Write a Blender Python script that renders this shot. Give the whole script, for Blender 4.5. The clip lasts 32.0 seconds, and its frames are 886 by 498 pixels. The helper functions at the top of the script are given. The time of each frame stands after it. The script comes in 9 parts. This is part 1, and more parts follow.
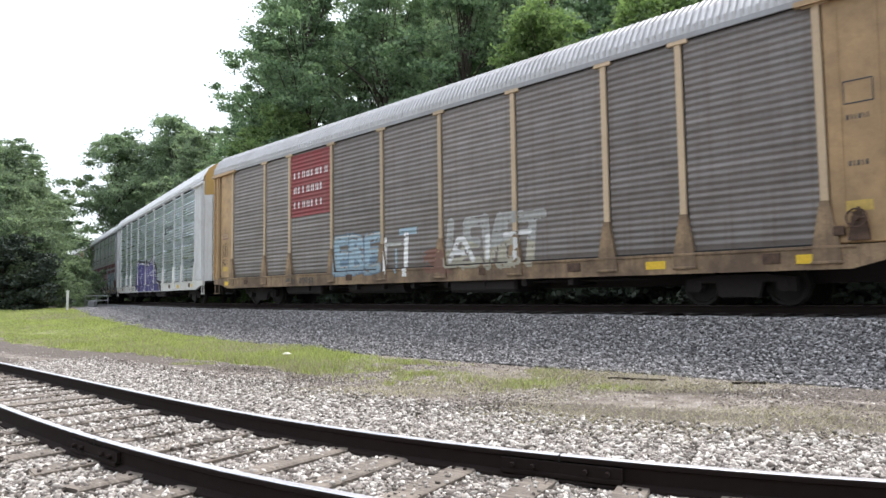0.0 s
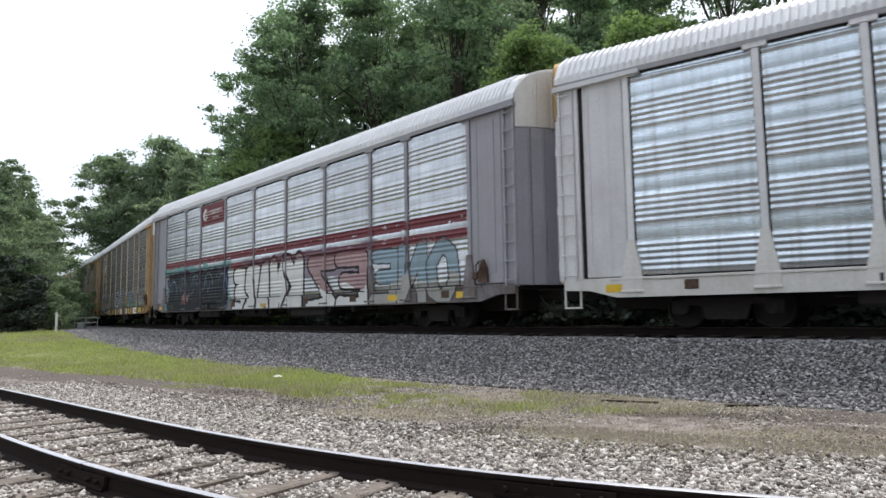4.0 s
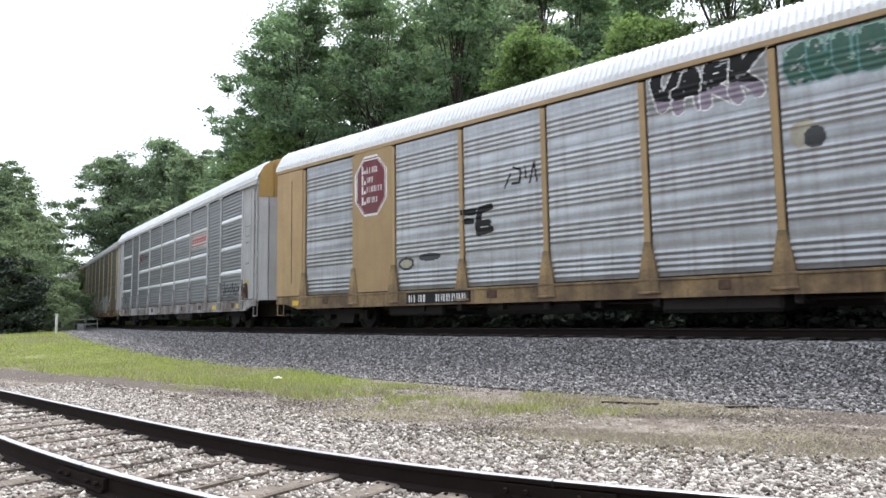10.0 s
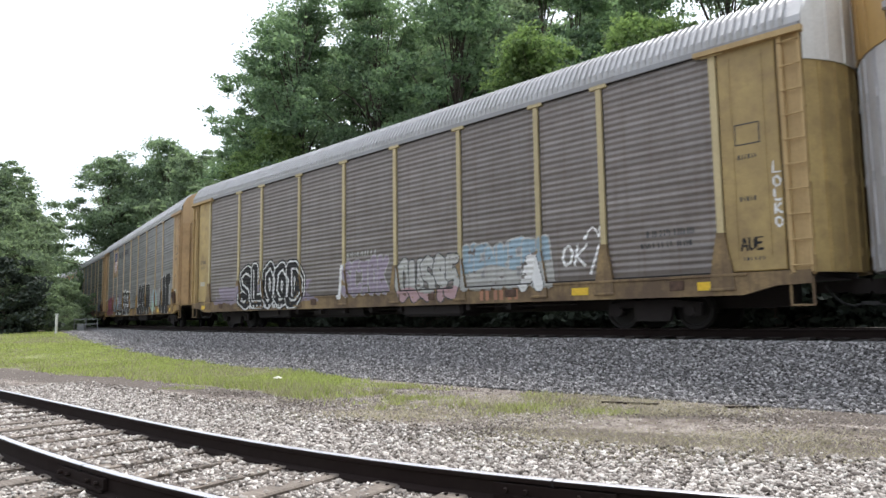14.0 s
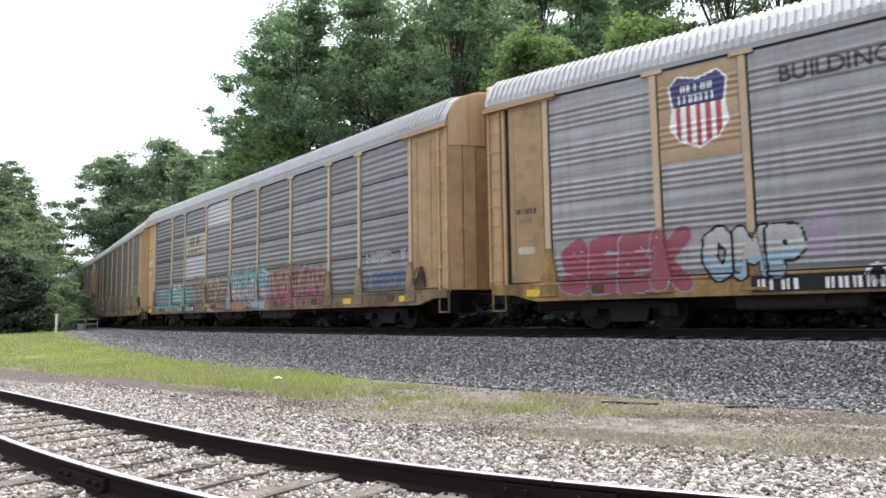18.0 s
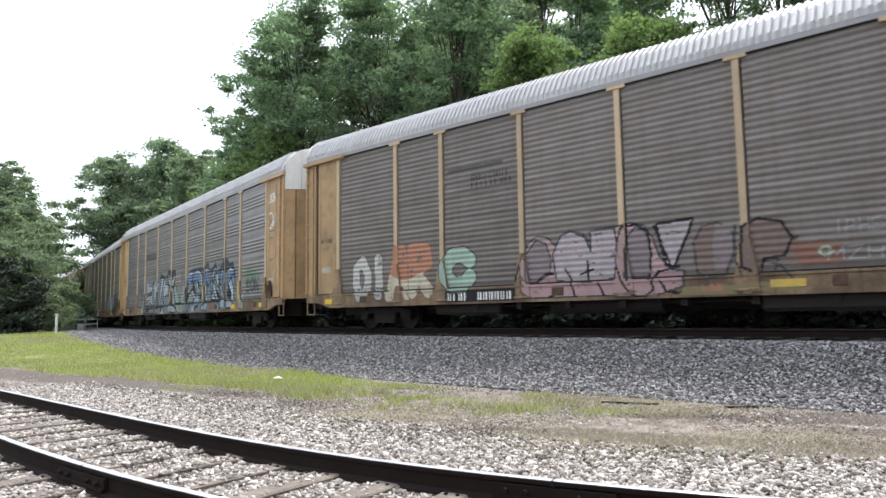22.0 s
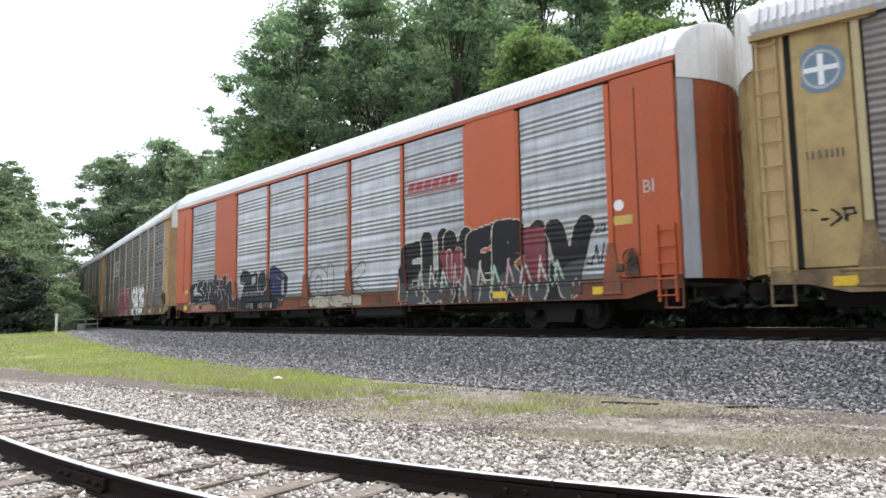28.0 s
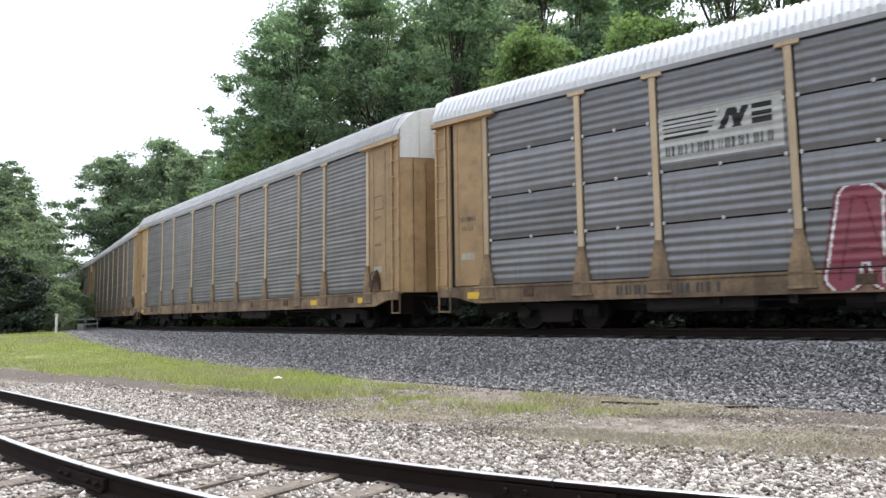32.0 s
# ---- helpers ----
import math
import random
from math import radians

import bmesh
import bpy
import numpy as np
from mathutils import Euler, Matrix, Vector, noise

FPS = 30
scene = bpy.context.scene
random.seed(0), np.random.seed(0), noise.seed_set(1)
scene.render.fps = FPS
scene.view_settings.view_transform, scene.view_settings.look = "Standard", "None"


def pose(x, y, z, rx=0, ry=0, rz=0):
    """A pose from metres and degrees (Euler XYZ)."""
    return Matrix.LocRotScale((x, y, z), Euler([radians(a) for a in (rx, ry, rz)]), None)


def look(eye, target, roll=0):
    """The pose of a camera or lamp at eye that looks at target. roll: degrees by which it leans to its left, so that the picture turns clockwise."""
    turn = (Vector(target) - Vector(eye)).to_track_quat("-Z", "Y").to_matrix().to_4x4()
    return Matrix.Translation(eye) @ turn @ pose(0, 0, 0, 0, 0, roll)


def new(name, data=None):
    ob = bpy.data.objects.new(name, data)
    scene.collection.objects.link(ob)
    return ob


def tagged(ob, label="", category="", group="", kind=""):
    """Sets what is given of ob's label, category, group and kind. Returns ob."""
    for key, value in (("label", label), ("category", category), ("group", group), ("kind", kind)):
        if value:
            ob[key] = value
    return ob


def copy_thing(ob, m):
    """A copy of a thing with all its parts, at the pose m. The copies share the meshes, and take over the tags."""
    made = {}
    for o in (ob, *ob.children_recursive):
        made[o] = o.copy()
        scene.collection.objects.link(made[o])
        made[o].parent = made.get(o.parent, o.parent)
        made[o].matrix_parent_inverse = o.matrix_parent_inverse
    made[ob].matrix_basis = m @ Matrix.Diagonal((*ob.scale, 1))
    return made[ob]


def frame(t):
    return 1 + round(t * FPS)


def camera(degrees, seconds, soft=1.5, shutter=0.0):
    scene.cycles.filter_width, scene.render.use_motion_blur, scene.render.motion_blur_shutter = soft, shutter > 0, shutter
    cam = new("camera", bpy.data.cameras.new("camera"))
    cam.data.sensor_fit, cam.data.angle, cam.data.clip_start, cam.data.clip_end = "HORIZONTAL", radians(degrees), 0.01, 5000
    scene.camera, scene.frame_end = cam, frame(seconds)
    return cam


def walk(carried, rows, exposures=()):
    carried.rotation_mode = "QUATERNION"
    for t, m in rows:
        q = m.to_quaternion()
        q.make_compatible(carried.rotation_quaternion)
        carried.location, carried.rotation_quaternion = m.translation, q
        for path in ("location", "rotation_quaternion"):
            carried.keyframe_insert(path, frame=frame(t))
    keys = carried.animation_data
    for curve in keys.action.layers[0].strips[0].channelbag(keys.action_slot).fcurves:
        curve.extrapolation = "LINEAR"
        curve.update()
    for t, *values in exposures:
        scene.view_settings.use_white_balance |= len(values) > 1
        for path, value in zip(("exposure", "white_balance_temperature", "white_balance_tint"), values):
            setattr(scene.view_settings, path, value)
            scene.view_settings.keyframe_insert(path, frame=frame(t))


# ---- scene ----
# ------------------------------------------------------------------ plan
CLIP = 32.0
EYE = Vector((0.0, 0.0, 1.345))
RAIL_Z = 1.075           # main rail top at s = 0
GRADE = -0.00546         # the main line falls a little towards the camera
SPEED = 12.1037          # train, metres a second
PITCH = 28.6             # coupled length of a car
SLACK = {2: -0.15, 3: -0.10, 4: 0.12, 5: 0.04, 6: 0.07, 7: 0.11, 8: 0.27, 9: -0.17, 10: -0.11, 11: -0.04, 12: -0.03, 14: -0.05}   # slack in the couplers
TRAIN_S0 = -0.3877       # the joint between the seventh and eighth car at 13 s


def line_of(knots, kappas, x0, y0, phi, lo, hi, step=0.5):
    """A track line from its curvature: arrays of s, x, y, heading."""
    s = np.arange(lo, hi + step, step)
    k = np.interp(s, knots, kappas)
    i0 = int(np.argmin(abs(s)))
    th = np.concatenate([[0], np.cumsum((k[1:] + k[:-1]) / 2 * step)])
    th = th - th[i0] + phi
    x = np.concatenate([[0], np.cumsum((np.cos(th[1:]) + np.cos(th[:-1])) / 2 * step)])
    y = np.concatenate([[0], np.cumsum((np.sin(th[1:]) + np.sin(th[:-1])) / 2 * step)])
    return s, x - x[i0] + x0, y - y[i0] + y0, th


# the main line's middle, and the siding's
MAIN = line_of([-230, -190, -110, -75, -45, -20, 0, 20, 60], [0.0, 0.003, 0.002, -0.0008, -0.00183, 0.00767, 0.00626, 0.00863, 0.0],
               -0.075, 21.6163, -0.78491, -560, 480)
SIDING = line_of([-14, -11, -8, -5, -2, 1, 2, 14, 15], [-0.0017, 0.0052, 0.0428, 0.0754, 0.0592, 0.0497, -0.03, -0.03, 0.0],
                 4.8813, 2.8872, -0.1894, -60, 45)


def on_line(line, s, side=0.0):
    """The place at s on a line, side metres to the right of its heading, and the heading."""
    x, y, th = (np.interp(s, line[0], line[i]) for i in (1, 2, 3))
    return x + side * np.sin(th), y - side * np.cos(th), th


def rail_z(s):
    return RAIL_Z + GRADE * np.clip(s, -130, 25)


def step01(a, b, v):
    q = np.clip((v - a) / (b - a), 0, 1)
    return q * q * (3 - 2 * q)


def ground_z(x, y):
    """Height of the ground: flat beside the camera, rising gently far along the line."""
    d = np.hypot(x, y)
    return -0.04 + 0.99 * step01(16, 52, y) * step01(10, -6, x) + 0.5 * step01(60, 160, d) * step01(0, 30, y)


# ------------------------------------------------------------------ camera
cam = camera(66.62, CLIP, soft=1.5, shutter=0.12)


def aim(dx, dy):
    """The camera's pose, turned so that the picture shifts by dx, dy 1193rds of a radian."""
    yaw, tilt = dx / 1193, 0.1036 + dy / 1193
    way = Vector((-math.sin(yaw) * math.cos(tilt), math.cos(yaw) * math.cos(tilt), math.sin(tilt)))
    return look(EYE, EYE + 10 * way, -1.014)


walk(cam, [(0.0, aim(14, -41)), (0.5, aim(11, -41.5)), (1.0, aim(6.5, -37)), (1.5, aim(3, -17)), (2.0, aim(0, -9)), (2.5, aim(0, -7)),
           (3.0, aim(0, -5.5)), (3.5, aim(0, -4)), (5.5, aim(0, 0)), (32.0, aim(0, 0))],
     exposures=[(0.0, 0.38), (1.3, 0.36), (2.0, 0.12), (2.3, -0.08), (3.2, -0.14), (5.8, 0.18), (9.0, 0.38), (12.0, 0.26), (14.0, 0.25), (17.0, 0.44), (20.0, 0.44), (24.0, 0.50), (28.5, 0.50), (30.5, 0.40), (32.0, 0.38)])

# ------------------------------------------------------------------ light
world = bpy.data.worlds.new("hazy_sky")
scene.world = world
world.use_nodes = True
wn, wl = world.node_tree.nodes, world.node_tree.links
wn.clear()
sky = wn.new("ShaderNodeTexSky")
sky.sky_type, sky.sun_disc = "NISHITA", False
sky.sun_elevation, sky.sun_rotation = radians(65), radians(18)
sky.air_density, sky.dust_density, sky.ozone_density = 1.0, 6.0, 1.0
veil = wn.new("ShaderNodeMix")
veil.data_type = "RGBA"
veil.inputs["Factor"].default_value = 0.72
veil.inputs["B"].default_value = (10.1, 10.8, 12.0, 1)
back = wn.new("ShaderNodeBackground")
back.inputs["Strength"].default_value = 0.138
wout = wn.new("ShaderNodeOutputWorld")
wl.new(sky.outputs["Color"], veil.inputs["A"])
wl.new(veil.outputs["Result"], back.inputs["Color"])
wl.new(back.outputs["Background"], wout.inputs["Surface"])

sun = new("sun", bpy.data.lights.new("sun", "SUN"))
sun.data.energy, sun.data.angle, sun.data.color = 2.5, radians(7), (1.0, 0.975, 0.945)
sun.matrix_world = look((math.sin(radians(18)) * 60, math.cos(radians(18)) * 60, 130), (0, 0, 0))


# ------------------------------------------------------------------ materials
def node_mat(name, rough=0.6, metal=0.0):
    m = bpy.data.materials.new(name)
    m.use_nodes = True
    n = m.node_tree.nodes
    b = n["Principled BSDF"]
    b.inputs["Roughness"].default_value, b.inputs["Metallic"].default_value = rough, metal
    return m, n, m.node_tree.links, b


def noise_node(n, l, scale, detail=4.0, rough=0.55, stretch=None, coord="Object"):
    tc = n.new("ShaderNodeTexCoord")
    t = n.new("ShaderNodeTexNoise")
    t.inputs["Scale"].default_value, t.inputs["Detail"].default_value, t.inputs["Roughness"].default_value = scale, detail, rough
    if stretch:
        mp = n.new("ShaderNodeMapping")
        mp.inputs["Scale"].default_value = stretch
        l.new(tc.outputs[coord], mp.inputs["Vector"])
        l.new(mp.outputs["Vector"], t.inputs["Vector"])
    else:
        l.new(tc.outputs[coord], t.inputs["Vector"])
    return t


def ramp_node(n, l, source, stops):
    r = n.new("ShaderNodeValToRGB")
    while len(r.color_ramp.elements) < len(stops):
        r.color_ramp.elements.new(0.5)
    for e, (p, c) in zip(r.color_ramp.elements, stops):
        e.position, e.color = p, (*c, 1) if len(c) == 3 else c
    l.new(source, r.inputs["Fac"])
    return r


def mix_node(n, l, fac, a, b, mode="MIX"):
    m = n.new("ShaderNodeMix")
    m.data_type, m.blend_type = "RGBA", mode
    for key, v in (("Factor", fac), ("A", a), ("B", b)):
        sock = m.inputs[key]
        if hasattr(v, "links") or hasattr(v, "is_linked"):
            l.new(v, sock)
        else:
            sock.default_value = v if key == "Factor" else (*v, 1)
    return m.outputs["Result"]


def bump_node(n, l, b, height, strength, distance):
    bp = n.new("ShaderNodeBump")
    bp.inputs["Strength"].default_value, bp.inputs["Distance"].default_value = strength, distance
    l.new(height, bp.inputs["Height"])
    l.new(bp.outputs["Normal"], b.inputs["Normal"])


def weathered(name, base, rough=0.55, metal=0.0, dirt=(0.10, 0.075, 0.055), amount=0.45, streak=True, fine=0.09, band=0.0, reach=0.42):
    """Paint or galvanised steel with stains at two scales and streaks that run down."""
    m, n, l, b = node_mat(name, rough, metal)
    big = noise_node(n, l, 0.9, 5, 0.6)
    small = noise_node(n, l, 17, 5, 0.65)
    run = noise_node(n, l, 1.0, 4, 0.6, (7, 7, 0.35)) if streak else noise_node(n, l, 3, 4)
    tone = ramp_node(n, l, small.outputs["Fac"], [(0.3, tuple(c * (1 - fine) for c in base)), (0.7, tuple(min(1, c * (1 + fine)) for c in base))])
    f1 = ramp_node(n, l, big.outputs["Fac"], [(reach, (0, 0, 0)), (reach + 0.36 - (0.42 - reach), (amount,) * 3)])
    f2 = ramp_node(n, l, run.outputs["Fac"], [(0.48, (0, 0, 0)), (0.75, (amount * 0.9,) * 3)])
    c = mix_node(n, l, f1.outputs["Color"], tone.outputs["Color"], dirt)
    c = mix_node(n, l, f2.outputs["Color"], c, tuple(d * 1.3 for d in dirt))
    info = n.new("ShaderNodeObjectInfo")
    vary = ramp_node(n, l, info.outputs["Random"], [(0, (0.84, 0.84, 0.84)), (1, (1.08, 1.08, 1.08))])
    c = mix_node(n, l, 1.0, c, vary.outputs["Color"], "MULTIPLY")
    if band:
        rows = noise_node(n, l, 1.0, 3, 0.6, (0.12, 0.12, 4.5))
        q = ramp_node(n, l, rows.outputs["Fac"], [(0.3, (1 - band,) * 3), (0.7, (1 + band,) * 3)])
        c = mix_node(n, l, 1.0, c, q.outputs["Color"], "MULTIPLY")
        sheen = ramp_node(n, l, rows.outputs["Fac"], [(0.3, (rough + 0.12,) * 3), (0.7, (max(0.1, rough - 0.1),) * 3)])
        l.new(sheen.outputs["Color"], b.inputs["Roughness"])
    l.new(c, b.inputs["Base Color"])
    bump_node(n, l, b, big.outputs["Fac"], 0.25, 0.02)
    return m


MATS = {}


def paint(key, base, **kw):
    if key not in MATS:
        MATS[key] = weathered(key, base, **kw)
    return MATS[key]


def plain(key, base, rough=0.7, metal=0.0, fine=0.15, scale=20):
    if key not in MATS:
        m, n, l, b = node_mat(key, rough, metal)
        t = noise_node(n, l, scale, 4)
        r = ramp_node(n, l, t.outputs["Fac"], [(0.3, tuple(c * (1 - fine) for c in base)), (0.7, tuple(min(1, c * (1 + fine)) for c in base))])
        l.new(r.outputs["Color"], b.inputs["Base Color"])
        MATS[key] = m
    return MATS[key]


def stone_mat(name, stops, rough=0.85):
    """Loose stones: each island its own shade, with grain."""
    m, n, l, b = node_mat(name, rough)
    g = n.new("ShaderNodeNewGeometry")
    r = ramp_node(n, l, g.outputs["Random Per Island"], stops)
    t = noise_node(n, l, 60, 3)
    q = ramp_node(n, l, t.outputs["Fac"], [(0.3, (0.75, 0.75, 0.75)), (0.7, (1.15, 1.15, 1.15))])
    l.new(mix_node(n, l, 1.0, r.outputs["Color"], q.outputs["Color"], "MULTIPLY"), b.inputs["Base Color"])
    return m


def leaf_mat(name, dark, light, trans=0.35):
    m, n, l, b = node_mat(name, 0.65)
    b.inputs["Specular IOR Level"].default_value = 0.2
    g = n.new("ShaderNodeNewGeometry")
    t = noise_node(n, l, 0.35, 3)
    a = n.new("ShaderNodeMath")
    a.operation = "MULTIPLY_ADD"
    a.inputs[1].default_value, a.inputs[2].default_value = 0.55, 0.0
    l.new(g.outputs["Random Per Island"], a.inputs[0])
    a2 = n.new("ShaderNodeMath")
    a2.operation = "MULTIPLY_ADD"
    a2.inputs[1].default_value = 0.45
    l.new(t.outputs["Fac"], a2.inputs[0])
    l.new(a.outputs[0], a2.inputs[2])
    r = ramp_node(n, l, a2.outputs[0], [(0.15, dark), (0.75, light)])
    l.new(r.outputs["Color"], b.inputs["Base Color"])
    tr = n.new("ShaderNodeBsdfTranslucent")
    tint = mix_node(n, l, 1.0, r.outputs["Color"], (1.15, 1.3, 0.82), "MULTIPLY")
    l.new(tint, tr.inputs["Color"])
    mx = n.new("ShaderNodeMixShader")
    mx.inputs[0].default_value = trans
    out = n["Material Output"]
    l.new(b.outputs[0], mx.inputs[1])
    l.new(tr.outputs[0], mx.inputs[2])
    l.new(mx.outputs[0], out.inputs["Surface"])
    return m


def ground_mat():
    """Dirt and fine gravel; the sheet's "soil" attribute says where turf (red) and dark bare soil (green) lie."""
    m, n, l, b = node_mat("trodden_dirt_and_gravel", 0.92)
    fine = noise_node(n, l, 45, 5, 0.7)
    mid = noise_node(n, l, 3.2, 5, 0.6)
    big = noise_node(n, l, 0.55, 4, 0.55)
    grain = ramp_node(n, l, fine.outputs["Fac"], [(0.32, (0.11, 0.09, 0.078)), (0.5, (0.29, 0.258, 0.232)), (0.68, (0.50, 0.465, 0.43))])
    damp = ramp_node(n, l, mid.outputs["Fac"], [(0.38, (0.50, 0.45, 0.42)), (0.58, (1, 1, 1))])
    c = mix_node(n, l, 1.0, grain.outputs["Color"], damp.outputs["Color"], "MULTIPLY")
    wide = ramp_node(n, l, big.outputs["Fac"], [(0.35, (0.8, 0.77, 0.74)), (0.65, (1.05, 1.03, 1.0))])
    c = mix_node(n, l, 1.0, c, wide.outputs["Color"], "MULTIPLY")
    at = n.new("ShaderNodeAttribute")
    at.attribute_name = "soil"
    sep = n.new("ShaderNodeSeparateColor")
    l.new(at.outputs["Color"], sep.inputs["Color"])
    rough_edge = noise_node(n, l, 5.0, 5, 0.65)
    dark = ramp_node(n, l, fine.outputs["Fac"], [(0.3, (0.05, 0.04, 0.033)), (0.7, (0.16, 0.13, 0.11))])
    turf = ramp_node(n, l, mid.outputs["Fac"], [(0.35, (0.14, 0.12, 0.06)), (0.5, (0.17, 0.20, 0.06)), (0.65, (0.27, 0.26, 0.11))])
    for channel, colour in (("Green", dark), ("Red", turf)):
        add = n.new("ShaderNodeMath")
        add.operation = "ADD"
        l.new(sep.outputs[channel], add.inputs[0])
        l.new(rough_edge.outputs["Fac"], add.inputs[1])
        f = ramp_node(n, l, add.outputs[0], [(0.80, (0, 0, 0)), (1.05, (0.92, 0.92, 0.92))])
        c = mix_node(n, l, f.outputs["Color"], c, colour.outputs["Color"])
    l.new(c, b.inputs["Base Color"])
    bump_node(n, l, b, fine.outputs["Fac"], 0.6, 0.02)
    return m


def wood_mat(name, dark, light):
    m, n, l, b = node_mat(name, 0.9)
    t = noise_node(n, l, 3.0, 6, 0.65, (1.2, 14, 14))
    s = noise_node(n, l, 1.3, 3)
    r = ramp_node(n, l, t.outputs["Fac"], [(0.3, dark), (0.7, light)])
    q = ramp_node(n, l, s.outputs["Fac"], [(0.35, (0.7, 0.7, 0.7)), (0.7, (1.1, 1.1, 1.1))])
    l.new(mix_node(n, l, 1.0, r.outputs["Color"], q.outputs["Color"], "MULTIPLY"), b.inputs["Base Color"])
    bump_node(n, l, b, t.outputs["Fac"], 0.5, 0.01)
    return m


M_GROUND = ground_mat()
M_BALLAST_BED = plain("dark_ballast_bed", (0.13, 0.125, 0.13), 0.95, fine=0.45, scale=30)
M_BALLAST = stone_mat("grey_trap_ballast", [(0, (0.06, 0.056, 0.056)), (0.4, (0.165, 0.156, 0.157)), (0.78, (0.32, 0.308, 0.31)), (1, (0.56, 0.54, 0.54))])
M_LIMESTONE = stone_mat("pale_limestone_ballast", [(0, (0.10, 0.082, 0.07)), (0.35, (0.275, 0.24, 0.213)), (0.75, (0.51, 0.465, 0.425)), (1, (0.79, 0.75, 0.70))])
M_CLOD = stone_mat("brown_soil_crumbs", [(0, (0.045, 0.034, 0.028)), (0.5, (0.12, 0.095, 0.08)), (1, (0.27, 0.23, 0.20))])
M_TIE_DARK = wood_mat("creosoted_tie_wood", (0.02, 0.016, 0.014), (0.06, 0.05, 0.044))
M_TIE = wood_mat("weathered_tie_wood", (0.10, 0.08, 0.066), (0.33, 0.28, 0.235))
M_RAIL = paint("rusty_rail_steel", (0.019, 0.0125, 0.0115), rough=0.95, metal=0.0, dirt=(0.02, 0.015, 0.013), amount=0.5, streak=False)
M_RAIL.node_tree.nodes["Principled BSDF"].inputs["Specular IOR Level"].default_value = 0.15
M_RAILTOP = plain("worn_rail_head", (0.72, 0.71, 0.74), 0.38, 0.85, 0.1, 40)
# main line rail head: the shade under the train is put into the colour
M_MAINTOP = plain("shade_dark_rail_head", (0.10, 0.085, 0.08), 0.6, 0.4, 0.2, 40)
M_BARK = wood_mat("tree_bark", (0.045, 0.035, 0.028), (0.14, 0.115, 0.09))
M_LEAF_A = leaf_mat("leaves_deep_green", (0.098, 0.146, 0.112), (0.26, 0.342, 0.24), 0.6)
M_LEAF_B = leaf_mat("leaves_fresh_green", (0.085, 0.132, 0.066), (0.24, 0.315, 0.145), 0.55)
M_LEAF_C = leaf_mat("leaves_grey_green", (0.115, 0.15, 0.125), (0.285, 0.34, 0.26), 0.6)
M_LEAF_E = leaf_mat("leaves_dull_dark_green", (0.112, 0.15, 0.122), (0.28, 0.345, 0.262), 0.6)
# thicket leaves: deep shade under the trees is put into the leaf colour
M_LEAF_D = leaf_mat("leaves_shade_dark_thicket", (0.026, 0.036, 0.029), (0.052, 0.068, 0.052), 0.15)
M_GRASS = leaf_mat("grass_blades", (0.20, 0.235, 0.08), (0.54, 0.57, 0.235), 0.35)
M_STRAW = leaf_mat("dry_grass", (0.27, 0.24, 0.17), (0.51, 0.46, 0.34), 0.2)


# ------------------------------------------------------------------ mesh helpers
def mesh_of(name, verts, faces, mats, slots=None, smooth=False):
    me = bpy.data.meshes.new(name)
    me.from_pydata([tuple(v) for v in verts], [], [tuple(f) for f in faces])
    for m in (mats if isinstance(mats, (list, tuple)) else [mats]):
        me.materials.append(m)
    if slots is not None:
        me.polygons.foreach_set("material_index", np.asarray(slots, dtype=np.int32))
    if smooth:
        me.polygons.foreach_set("use_smooth", np.ones(len(me.polygons), dtype=bool))
    me.update()
    return me


def tri_mesh(name, verts, tris, mats):
    """A large triangle mesh from numpy arrays."""
    me = bpy.data.meshes.new(name)
    v, t = np.asarray(verts, dtype=np.float32), np.asarray(tris, dtype=np.int32)
    me.vertices.add(len(v))
    me.vertices.foreach_set("co", v.ravel())
    me.loops.add(t.size)
    me.loops.foreach_set("vertex_index", t.ravel())
    k = t.shape[1]
    me.polygons.add(len(t))
    me.polygons.foreach_set("loop_start", np.arange(0, t.size, k, dtype=np.int32))
    for m in (mats if isinstance(mats, (list, tuple)) else [mats]):
        me.materials.append(m)
    me.update(calc_edges=True)
    return me


def part(name, me, parent, label="", m=None):
    """Links a mesh as one object under a thing or a part."""
    ob = new(name, me)
    ob.parent = parent
    if m is not None:
        ob.matrix_basis = m
    return tagged(ob, label) if label else ob


